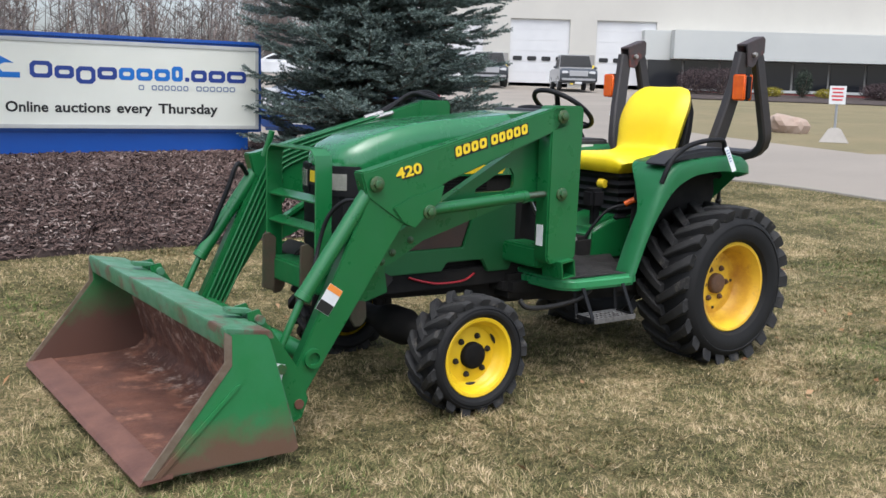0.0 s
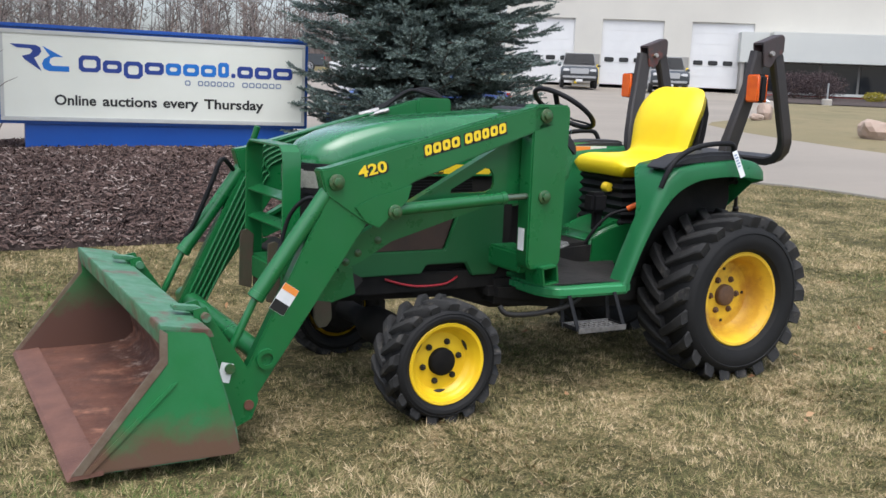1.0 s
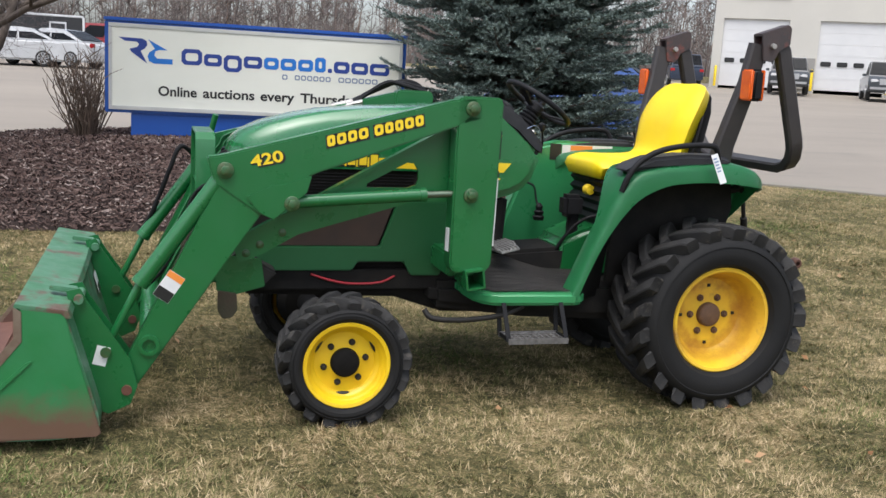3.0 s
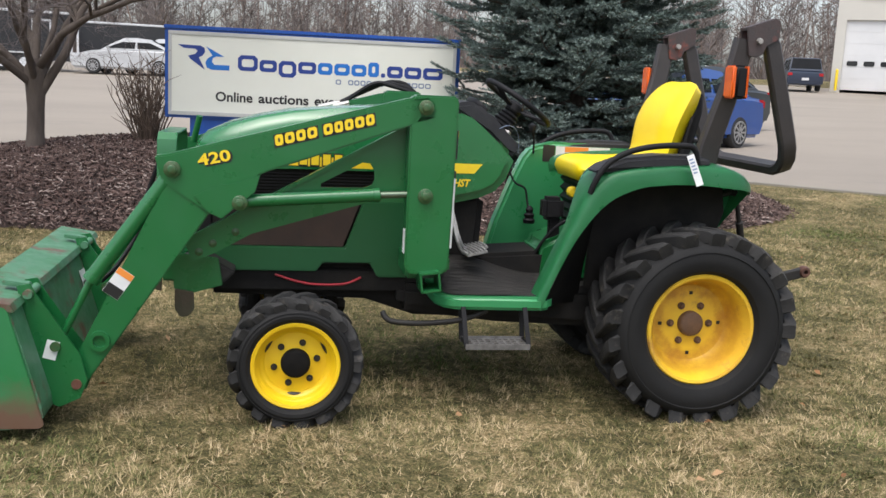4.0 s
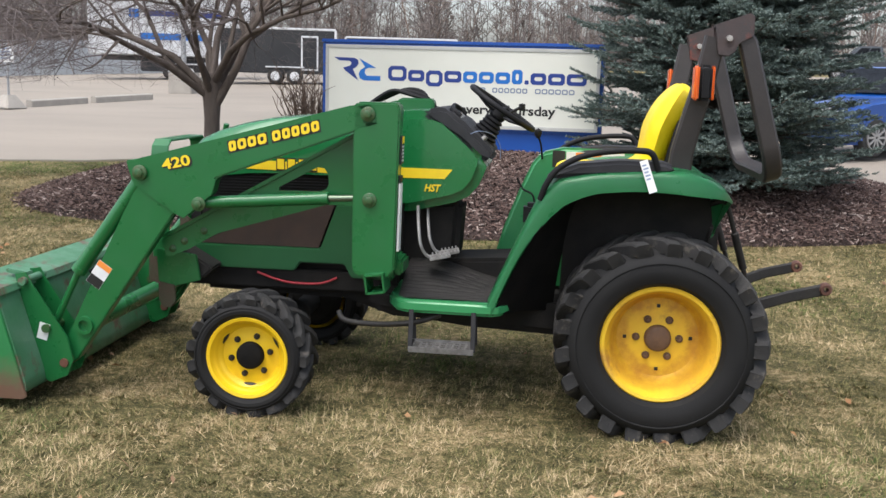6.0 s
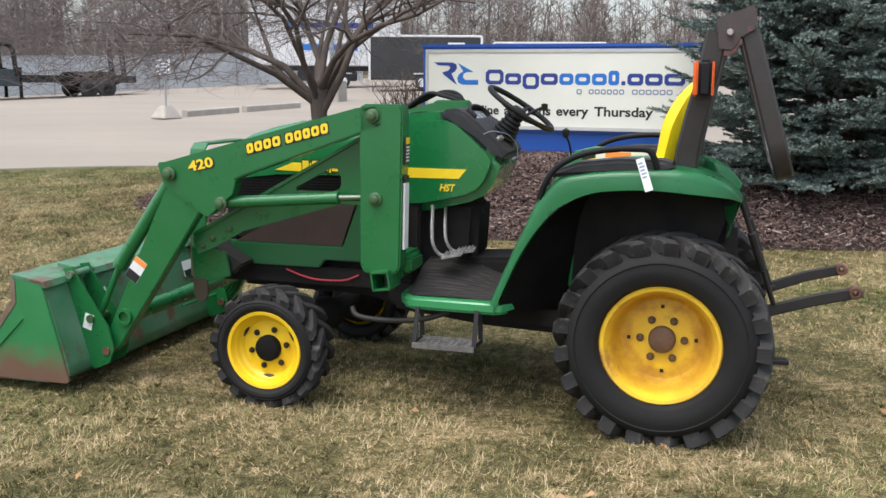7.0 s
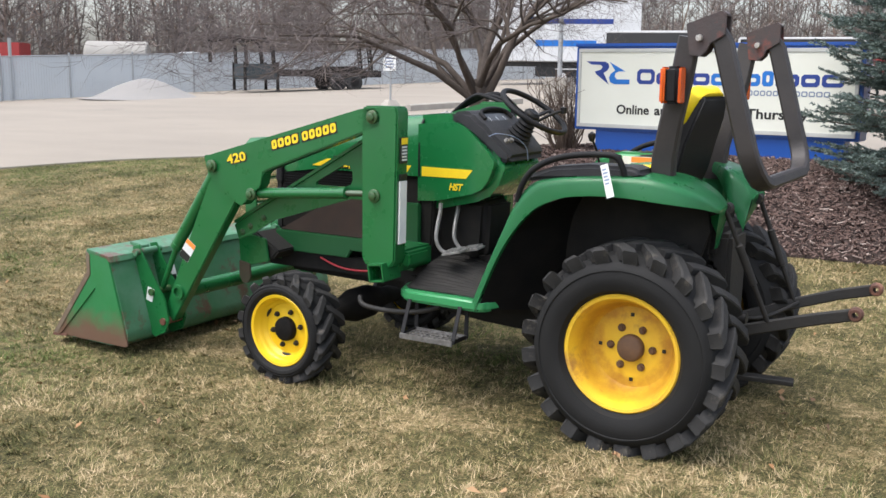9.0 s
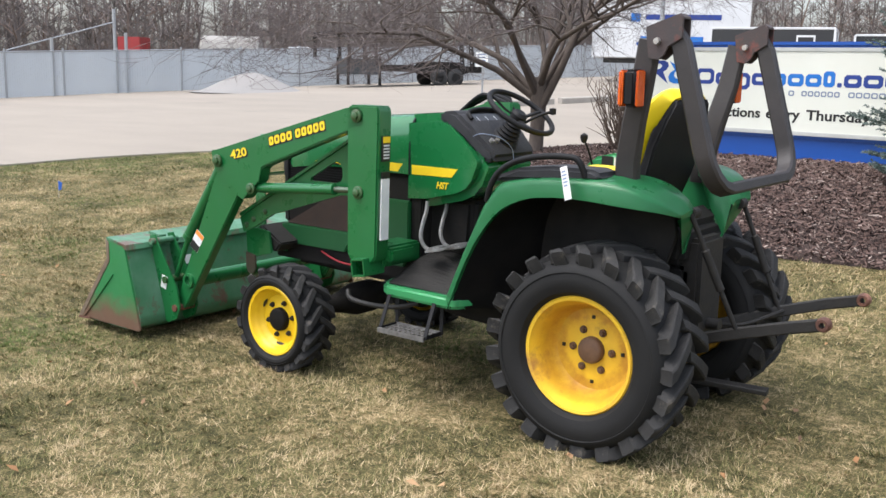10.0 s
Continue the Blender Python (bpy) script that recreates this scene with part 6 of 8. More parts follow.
def spruce(x, y, z, height, radius):
    """Whorls of drooping boughs; each bears flat sprays of twigs, and each twig is a brush of needles."""
    t = thing("spruce_tree", (x, y, z), "dense blue-green spruce standing in the mulch bed", "tree")
    rng = np.random.default_rng(5)
    bm = fresh()
    tube(bm, [(x, y, z - 0.15), (x, y, z + 0.3), (x, y, z + height * 0.5), (x, y, z + height)], 1, 10, scales=[0.17, 0.14, 0.08, 0.01])
    base, along, size = [], [], []

    def twig(p, d, l):
        base.append(p)
        along.append(d)
        size.append(l)

    h = 0.10
    while h < height - 0.3:
        low = h < 2.9
        reach = radius * (1 - h / height) ** 0.85 * (0.84 + 0.16 * min(1, h / 0.7))
        count = 34 if low else 9
        for k in range(count):
            a = 2 * math.pi * (k + rng.uniform(-0.35, 0.35)) / count + h * 5.1
            c, s = math.cos(a), math.sin(a)
            inner = low and k % 4 == 3
            L = reach * (rng.uniform(0.50, 0.70) if inner else rng.uniform(0.78, 1.10))
            n = 8
            hh = h + rng.uniform(-0.09, 0.09) + (0.10 if inner else 0)
            drop, tip = rng.uniform(0.10, 0.24), rng.uniform(0.08, 0.20)
            side_bend = rng.normal(0, 0.10)
            pts = []
            for i in range(n + 1):
                v = i / n
                pts.append(Vector((x + c * L * v - s * side_bend * v * v * L, y + s * L * v + c * side_bend * v * v * L, z + hh + L * (0.10 * v - 0.9 * drop * v * v - 0.05 + tip * v ** 4))))
            if L > 0.3:
                tube(bm, pts, 1, 5, scales=[0.024 * (1 - 0.85 * i / n) for i in range(n + 1)])
            back = s > 0.5
            m = int((23 if low else 8) * (0.5 + 0.5 * L / radius) * (0.5 if back else 1))
            for j in range(m):
                v = 0.16 + 0.82 * (j + rng.uniform(0, 1)) / m
                i = min(int(v * n), n - 1)
                p = pts[i].lerp(pts[i + 1], v * n - i)
                d = (pts[i + 1] - pts[i]).normalized()
                side = Vector((-s, c, 0)) * (1 if j % 2 else -1)
                w = (d * rng.uniform(0.75, 1.1) + side * rng.uniform(0.55, 0.95) + Vector((0, 0, rng.uniform(-0.22, 0.26)))).normalized()
                l = (0.13 + 0.30 * (1 - v) ** 0.7) * rng.uniform(0.8, 1.2)
                twig(p, w, l)
                if low:
                    for q in range(2 if l > 0.24 else 1):
                        w2 = (w + side * rng.uniform(-0.9, 0.9) + d * 0.4 + Vector((0, 0, rng.uniform(-0.12, 0.22)))).normalized()
                        twig(p + w * l * rng.uniform(0.35, 0.75), w2, rng.uniform(0.09, 0.15))
            for q in range(3):
                twig(pts[-2].lerp(pts[-1], q / 3), ((pts[-1] - pts[-2]).normalized() + Vector((-s, c, 0)) * (q - 1) * 0.5 + Vector((0, 0, 0.12))).normalized(), 0.15)
        h += rng.uniform(0.19, 0.25) if low else rng.uniform(0.30, 0.40)
    part("trunk", bm, BARK, t, "brown trunk and limbs", 60)
    B, D, S = np.array(base), np.array(along), np.array(size)
    per = np.maximum(15, (S * 210).astype(int))
    B, D, S = np.repeat(B, per, 0), np.repeat(D, per, 0), np.repeat(S, per)
    m = len(B)
    f = rng.uniform(0, 1, m)
    R = rng.normal(0, 1, (m, 3))
    R -= D * (R * D).sum(1, keepdims=True)
    R /= np.linalg.norm(R, axis=1, keepdims=True)
    P = B + D * (S * f)[:, None]
    N = D * 0.70 + R * 0.72
    ln = (rng.uniform(0.028, 0.042, m) * (1.0 - 0.35 * f ** 3))[:, None]
    W = np.cross(N, R + 0.4 * rng.normal(0, 1, (m, 3)))
    W /= np.linalg.norm(W, axis=1, keepdims=True) + 1e-9
    wd = 0.0068
    V = np.stack([P - W * wd, P + W * wd, P + N * ln], 1).reshape(-1, 3)
    raw("crown", V, np.arange(3 * m).reshape(-1, 3), NEEDLE, "drooping boughs of short blue-green needles", "", "", t)


bare_tree(-2.69, 6.84, float(bed_z(-2.69, 6.84)) - 0.02)
brush(-1.53, 7.02, float(bed_z(-1.53, 7.02)), 70, 0.85, 0.36, 2, "leafless brown twiggy bush beside the sign")
spruce(3.06, 6.08, float(bed_z(3.06, 6.08)) - 0.03, 10.5, 1.58)


# ---- far woods ----
WOODS = island_mat("winter_woods", [(0.10, 0.088, 0.084), (0.135, 0.115, 0.110), (0.175, 0.152, 0.145), (0.18, 0.128, 0.105)], 0.95)


def woods():
    rng = np.random.default_rng(21)
    P0, P1, W = [], [], []
    for k in range(950):
        az = math.radians(rng.uniform(48, 112) if k % 2 else rng.uniform(112, 178))
        left = math.degrees(az) > 112
        dist = rng.uniform(70, 125) if left else rng.uniform(95, 150)
        tall = rng.uniform(8, 15) if left else rng.uniform(9, 15)
        x, y = dist * math.cos(az), dist * math.sin(az)
        z = float(ground_z(x, min(y, 75)))
        bot = np.array([x, y, z - 0.2])
        forks = rng.integers(1, 4)
        for _ in range(forks):
            top = bot + np.array([rng.normal(0, 0.10) * tall, rng.normal(0, 0.10) * tall, tall * rng.uniform(0.75, 1)])
            P0.append(bot); P1.append(top); W.append(rng.uniform(0.03, 0.10))
            for _ in range(11):
                f = rng.uniform(0.15, 0.97)
                a = rng.uniform(0, 2 * math.pi)
                l = tall * rng.uniform(0.10, 0.28) * (1.1 - f * 0.6)
                p = bot + (top - bot) * f
                q = p + np.array([math.cos(a) * l * 0.75, math.sin(a) * l * 0.75, l * rng.uniform(0.3, 0.85)])
                P0.append(p); P1.append(q); W.append(rng.uniform(0.026, 0.055))
                for _ in range(6):
                    g = rng.uniform(0.2, 1)
                    r = p + (q - p) * g
                    P0.append(r); P1.append(r + np.array([rng.normal(0, 0.6), rng.normal(0, 0.6), rng.uniform(-0.1, 1.0)]) * (l * 0.45)); W.append(rng.uniform(0.014, 0.030))
        for _ in range(44):
            u = np.array([x + rng.normal(0, 3), y + rng.normal(0, 3), z - 0.2])
            P0.append(u); P1.append(u + np.array([rng.normal(0, 0.7), rng.normal(0, 0.7), rng.uniform(0.6, 2.8)])); W.append(rng.uniform(0.015, 0.05))
    P0, P1, W = np.array(P0), np.array(P1), np.array(W)[:, None]
    d = P1 - P0
    view = P0 * np.array([1, 1, 0])
    s = np.cross(d, view)
    s /= np.linalg.norm(s, axis=1, keepdims=True) + 1e-9
    V = np.stack([P0 - s * W, P0 + s * W, P1 + s * W * 0.25, P1 - s * W * 0.25], 1).reshape(-1, 3)
    raw("far_woods", V, np.arange(len(V)).reshape(-1, 4), WOODS, "leafless grey-brown woods beyond the yard", "woods", "stuff")


woods()


# ---- building ----
CREAM = mat("cream_wall_panels", (0.55, 0.53, 0.475), 0.8, var=(0.50, 0.48, 0.435), scale=0.4, amount=0.6, bump=0.1, bump_scale=12)
DOORWHITE = mat("white_door_panels", (0.66, 0.66, 0.655), 0.5, var=(0.60, 0.60, 0.60), scale=0.8)
FASCIA = mat("pale_grey_fascia", (0.52, 0.53, 0.50), 0.6, var=(0.47, 0.48, 0.46), scale=0.3)
WINDOW = mat("dark_window_glass", (0.02, 0.022, 0.026), 0.08, spec=0.6)
BRICKRED = mat("red_brick_base", (0.26, 0.06, 0.055), 0.85, var=(0.20, 0.05, 0.045), scale=3, bump=0.3, bump_scale=12)
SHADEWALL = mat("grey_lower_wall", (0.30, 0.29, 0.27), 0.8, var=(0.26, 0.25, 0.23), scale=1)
BUILD_M = pose(35.02, 44.04, 2.22, 0, 0, math.degrees(math.atan2(-2.99, 4.30)))


def building():
    b = thing("warehouse", BUILD_M @ Vector((6, 10, 0)), "cream industrial building with white loading doors and an office wing", "building")

    def put(name, bm, m, label="", parent=b, smooth=0):
        return part(name, place(bm, BUILD_M), m, parent, label, smooth)
    x0, x1, top = -5.75, 40.0, 9.5
    doors = [-5.24, 0.0, 5.24]
    dw, dh = 3.62, 3.82
    bm = fresh()
    edges = [x0] + [v for d in doors for v in (d, d + dw)] + [x1]
    for k in range(0, len(edges), 2):
        box(bm, edges[k], edges[k + 1], 0, 0.35, -0.6, dh, 0)
    box(bm, x0, x1, 0, 0.35, dh, top, 0)
    box(bm, x0, x0 + 0.35, 0.35, 24, -0.6, top, 0)
    box(bm, x1 - 0.35, x1, 0.35, 24, -0.6, top, 0)
    box(bm, x0 + 0.35, x1 - 0.35, 23.65, 24, -0.6, top, 0)
    put("wall", bm, CREAM, "cream panel walls")
    bm = fresh()
    box(bm, x0 - 0.05, x1 + 0.05, -0.05, 24.05, top, top + 0.25, 0.03)
    put("roof", bm, FASCIA, "flat roof with a pale edge")
    for d in doors:
        bm = fresh()
        box(bm, d, d + dw, 0.205, 0.235, 0, dh, 0)
        door = put("loading_door", bm, DOORWHITE, "white sectional loading door")
        for k in range(6):
            bm = fresh()
            box(bm, d, d + dw, 0.16, 0.204, k * dh / 6 + 0.004, (k + 1) * dh / 6 - 0.002, 0.004)
            put("door_panel", bm, DOORWHITE, "", door)
        for k in range(4):
            bm = fresh()
            xx = d + 0.22 + k * 0.87
            box(bm, xx, xx + 0.56, 0.10, 0.17, 1.34, 1.60, 0.09, 4)
            put("door_window", bm, WINDOW, "", door)
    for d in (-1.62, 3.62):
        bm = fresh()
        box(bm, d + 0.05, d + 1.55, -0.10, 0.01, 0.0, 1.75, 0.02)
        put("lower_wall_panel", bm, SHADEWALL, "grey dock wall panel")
    bm = fresh()
    box(bm, -4.6, -1.7, -0.08, -0.01, dh + 1.15, dh + 1.95, 0.02)
    sg = put("wall_sign", bm, NAVY, "small blue sign on the wall")
    for k in range(3):
        bm = fresh()
        box(bm, -3.9, -2.0 - 0.3 * (k == 1), -0.09, -0.075, dh + 1.28 + k * 0.2, dh + 1.38 + k * 0.2, 0)
        put("sign_line", bm, PAPER, "", sg)
    for d in (-5.24, 0, 5.24):
        for xx in (d - 0.18, d + dw + 0.18):
            bm = fresh()
            q = fresh()
            lathe(q, [(0.001, 0), (0.08, 0), (0.08, 1.1), (0.05, 1.16), (0.001, 1.17)], (xx, -0.5, -0.05), 12, "z")
            merge(bm, q)
            put("bollard", bm, DECAL, "yellow bollard", smooth=40)
    # office wing
    wx0, wy = 9.6, -1.3
    bm = fresh()
    box(bm, wx0, 40, wy - 0.4, 6, 1.62, 3.30, 0.02)
    put("wing_fascia", bm, FASCIA, "pale metal fascia of the office wing")
    bm = fresh()
    box(bm, wx0 - 1.6, wx0, wy + 0.6, 6, 1.55, 3.30, 0.02)
    put("wing_fascia", bm, FASCIA)
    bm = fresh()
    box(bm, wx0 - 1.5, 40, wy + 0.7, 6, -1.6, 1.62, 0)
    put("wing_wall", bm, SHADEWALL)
    bm = fresh()
    box(bm, wx0 - 1.4, 40, wy + 0.28, wy + 0.7, -1.6, -0.22, 0)
    put("wing_base", bm, BRICKRED, "red brick base course")
    bm = fresh()
    box(bm, wx0 + 0.8, 40, wy + 0.22, wy + 0.7, -0.215, -0.06, 0.01)
    put("window_sill", bm, FASCIA, "pale sill under the windows")
    for k in range(14):
        bm = fresh()
        box(bm, wx0 - 1.3 + k * 2.2, wx0 + 0.75 + k * 2.2, wy + 0.60, wy + 0.70, -0.05, 1.58, 0.02)
        put("office_window", bm, WINDOW, "dark office window")


building()


# ---- far lawn, shrubs, boulder ----
FARGRASS = mat("far_lawn", (0.215, 0.168, 0.086), 0.95, var=(0.135, 0.118, 0.055), scale=0.35, amount=0.85, stretch=(1, 1, 1), bump=0.9, bump_scale=14, spots=(0.088, 0.086, 0.036), spot_scale=0.6, spot_at=0.55, spot_soft=0.2)
YELLOWSHRUB = island_mat("yellow_flower_leaf", [(0.20, 0.165, 0.02), (0.33, 0.27, 0.025), (0.11, 0.12, 0.03)], 0.8)
BROWNSHRUB = island_mat("winter_shrub_leaf", [(0.050, 0.036, 0.038), (0.070, 0.050, 0.052), (0.095, 0.068, 0.065)], 0.9)
DARKLEAF = island_mat("dark_conifer_leaf", [(0.022, 0.032, 0.022), (0.035, 0.050, 0.034), (0.052, 0.066, 0.046)], 0.9)
STONE = mat("pinkish_boulder", (0.36, 0.25, 0.195), 0.9, var=(0.40, 0.33, 0.27), scale=3.5, amount=0.8, bump=0.6, bump_scale=8)
POST = mat("galvanised_post", (0.36, 0.37, 0.38), 0.45, 0.6)


def far_lawn():
    edge = [(16.1, 8.0), (16.25, 10.7), (16.5, 12.6), (16.9, 14.4), (17.4, 15.8), (17.9, 16.9), (19.0, 17.9), (20.7, 18.8), (23.6, 20.3), (28, 24.0), (34.4, 29.3), (44.7, 22.2), (55, 15), (46, 0), (30, -6), (20, 2)]
    bm = fresh()
    c = Vector((33, 15))
    rings_ = []
    for k in range(9):
        f = 1 - k / 8 * 0.999
        rings_.append([bm.verts.new((c.x + (a - c.x) * f, c.y + (b - c.y) * f, float(ground_z(c.x + (a - c.x) * f, c.y + (b - c.y) * f)) + (0.02 if k == 0 else 0.09))) for a, b in edge])
    for a, b in zip(rings_, rings_[1:]):
        for k in range(len(edge)):
            j = (k + 1) % len(edge)
            bm.faces.new((a[k], a[j], b[j], b[k]))
    part("far_lawn", bm, FARGRASS, None, "dry lawn in front of the office wing", 60, "structure")
    # dark planting bed along the wing
    bm = fresh()
    strip = [(34.6, 29.4), (55.2, 15.1), (62.0, 24.0), (42.6, 37.5), (38.6, 34.6)]
    bm.faces.new([bm.verts.new((a, b, float(ground_z(a, b)) + 0.07)) for a, b in strip])
    part("planting_bed", bm, MULCH, None, "dark mulch bed along the office wing", 0, "structure")
    # painted line on the asphalt beside it
    bm = fresh()
    (ax, ay), (bx, by) = (34.3, 30.0), (41.6, 37.3)
    wx, wy_ = 0.05, -0.05
    bm.faces.new([bm.verts.new((a, b, float(ground_z(a, b)) + 0.045)) for a, b in ((ax - wx, ay - wy_), (ax + wx, ay + wy_), (bx + wx, by + wy_), (bx - wx, by - wy_))])
    part("painted_line", bm, PAPER, None, "white painted line on the asphalt", 0, "structure")


far_lawn()


def shrub(x, y, r, tall, material, seed, label, n=900, leaf=0.05):
    z = float(ground_z(x, y)) + 0.05
    t = thing("shrub", (x, y, z), label, "shrub", "shrubs before the office wing")
    rng = np.random.default_rng(seed)
    v = rng.normal(0, 1, (n, 3))
    v /= np.linalg.norm(v, axis=1, keepdims=True)
    rr = rng.uniform(0.55, 1.05, n)[:, None] * (1 + 0.12 * np.sin(5 * v[:, :1] + 3 * v[:, 1:2]))
    P = v * rr * np.array([r, r, tall / 2]) + np.array([x, y, z + tall / 2])
    a, b = rng.normal(0, leaf, (n, 3)), rng.normal(0, leaf, (n, 3))
    V = np.stack([P, P + a, P + b], 1).reshape(-1, 3)
    raw("foliage", V, np.arange(3 * n).reshape(-1, 3), material, "", "", "", t)
    bm = fresh()
    for k in range(9):
        q = P[rng.integers(0, n)]
        tube(bm, [(x, y, z - 0.05), (x + (q[0] - x) * 0.5, y + (q[1] - y) * 0.5, z + tall * 0.35), tuple(q)], 0.02, 4)
    part("brushwood", bm, STEM, t, kind="stuff")


def on_wing(u, off=3.4):
    p = BUILD_M @ Vector((u, -1.3 - off, 0))
    return p.x, p.y


for u, r, h, m, lab in ((14.55, 0.62, 0.52, YELLOWSHRUB, "low rounded yellow-flowering shrub by the office"), (17.7, 0.70, 0.55, YELLOWSHRUB, "low rounded yellow-flowering shrub by the office"), (10.3, 1.15, 1.45, BROWNSHRUB, "large leafless purple-brown shrub"),
                        (11.7, 1.25, 1.5, BROWNSHRUB, "large leafless purple-brown shrub"), (20.6, 1.0, 0.95, BROWNSHRUB, "low purple-brown winter shrub"), (22.3, 1.1, 0.95, BROWNSHRUB, "low purple-brown winter shrub"), (24.2, 1.1, 0.9, BROWNSHRUB, "low purple-brown winter shrub")):
    shrub(*on_wing(u), r, h, m, int(u * 10), lab, 7000 if m is BROWNSHRUB else 2200, 0.035)
shrub(*on_wing(16.3), 0.5, 1.55, DARKLEAF, 77, "small dark green conifer", 3500, 0.035)


def boulder(x, y, wide, tall, turn, seed, label):
    """A broken field stone: slanting flat top, undercut sides."""
    bm = fresh()
    bmesh.ops.create_icosphere(bm, subdivisions=3, radius=1)
    for v in bm.verts:
        q = v.co + Vector((seed, 0, 0))
        n = noise.noise(q * 1.2) * 0.20 + noise.noise(q * 2.6) * 0.12 + noise.noise(q * 6) * 0.04
        p = v.co * (1 + n)
        z = min(p.z, 0.55 - 0.22 * p.x + 0.05 * noise.noise(q * 2.5))
        f = 1 - 0.25 * max(0.0, -p.z)
        v.co = Vector((p.x * wide / 2 * f, p.y * wide * 0.38 * f, max(-0.6, z) * tall * 0.85))
    place(bm, pose(x, y, float(ground_z(x, y)) + 0.09 + tall * 0.38, 0, 0, turn))
    return tagged(part("boulder", bm, STONE, None, label, 14), category="boulder")


boulder(18.8, 11.95, 1.02, 0.50, -45, 0.0, "pinkish tan landscape boulder on the far lawn")
boulder(21.7, 18.4, 0.66, 0.50, 40, 4.0, "small pale boulder at the tip of the far lawn")
boulder(21.0, 18.05, 0.5, 0.20, 10, 7.0, "low grey stone beside the small boulder")


def marker_post(x, y):
    z = float(ground_z(x, y)) + 0.05
    t = thing("marker_post", (x, y, z), "thin grey post in a round concrete foot by the drive", "post")
    bm = fresh(); lathe(bm, [(0.001, -0.05), (0.24, -0.05), (0.24, 0.22), (0.19, 0.27), (0.001, 0.27)], (x, y, z), 16, "z"); part("concrete_foot", bm, CONCRETE, t, "", 40)
    bm = fresh(); tube(bm, [(x, y, z + 0.2), (x, y, z + 1.0)], 0.04, 8); part("post", bm, POST, t)


marker_post(36.3, 28.3)


def post_sign(x, y, face_w, face_h, tall, turn, label, red):
    z = float(ground_z(x, y)) + 0.03
    t = thing("post_sign", (x, y, z), label, "sign")
    bm = fresh()
    prism(bm, [(-0.34, 0), (0.34, 0), (0.12, 0.36), (-0.12, 0.36)], -0.34, 0.34, 0.03)
    for v in bm.verts:
        v.co.y *= 1 - 0.62 * min(1, max(0, v.co.z / 0.36))
    part("concrete_base", place(bm, pose(x, y, z, 0, 0, turn)), CONCRETE, t, "tapered concrete base")
    bm = fresh()
    tube(bm, [(x, y, z + 0.3), (x, y, z + tall)], 0.03, 8)
    part("post", bm, POST, t)
    bm = fresh()
    box(bm, -face_w / 2, face_w / 2, -0.045, -0.035, tall - face_h, tall, 0.0)
    face = part("sign_plate", place(bm, pose(x, y, z, 0, 0, turn)), PAPER, t, "white sign plate", 0)
    for k in range(4):
        bm = fresh()
        w = face_w * (0.36 - 0.05 * (k % 2))
        zz = tall - face_h * (0.2 + 0.2 * k)
        box(bm, -w, w, -0.049, -0.044, zz, zz + face_h * 0.09, 0)
        part("sign_line", place(bm, pose(x, y, z, 0, 0, turn)), red, face, "", 0)


REDINK = mat("red_ink", (0.55, 0.05, 0.06), 0.5)
post_sign(17.75, 9.95, 0.36, 0.42, 1.32, -56, "white sign with red lines on a concrete base", REDINK)
post_sign(-13.03, 20.14, 0.62, 0.42, 1.62, -20, "white sign plate on a post in a concrete base", GREYINK)


# ---- vehicles ----
def paint(name, c):
    return mat(name, c, 0.3, 0.0, var=tuple(v * 0.85 for v in c), scale=2, coat=0.6)


CARGLASS = mat("car_window_glass", (0.010, 0.012, 0.015), 0.22, spec=0.25)
CARTYRE = mat("car_tyre", (0.02, 0.02, 0.02), 0.8, var=(0.035, 0.035, 0.035), scale=12)
ALLOY = mat("alloy_rim", (0.45, 0.45, 0.46), 0.35, 0.8)
LAMPRED = mat("red_lamp", (0.35, 0.01, 0.015), 0.2)
LAMPCLEAR = mat("clear_lamp", (0.6, 0.6, 0.6), 0.15)
PLATE = mat("number_plate", (0.6, 0.6, 0.6), 0.5)


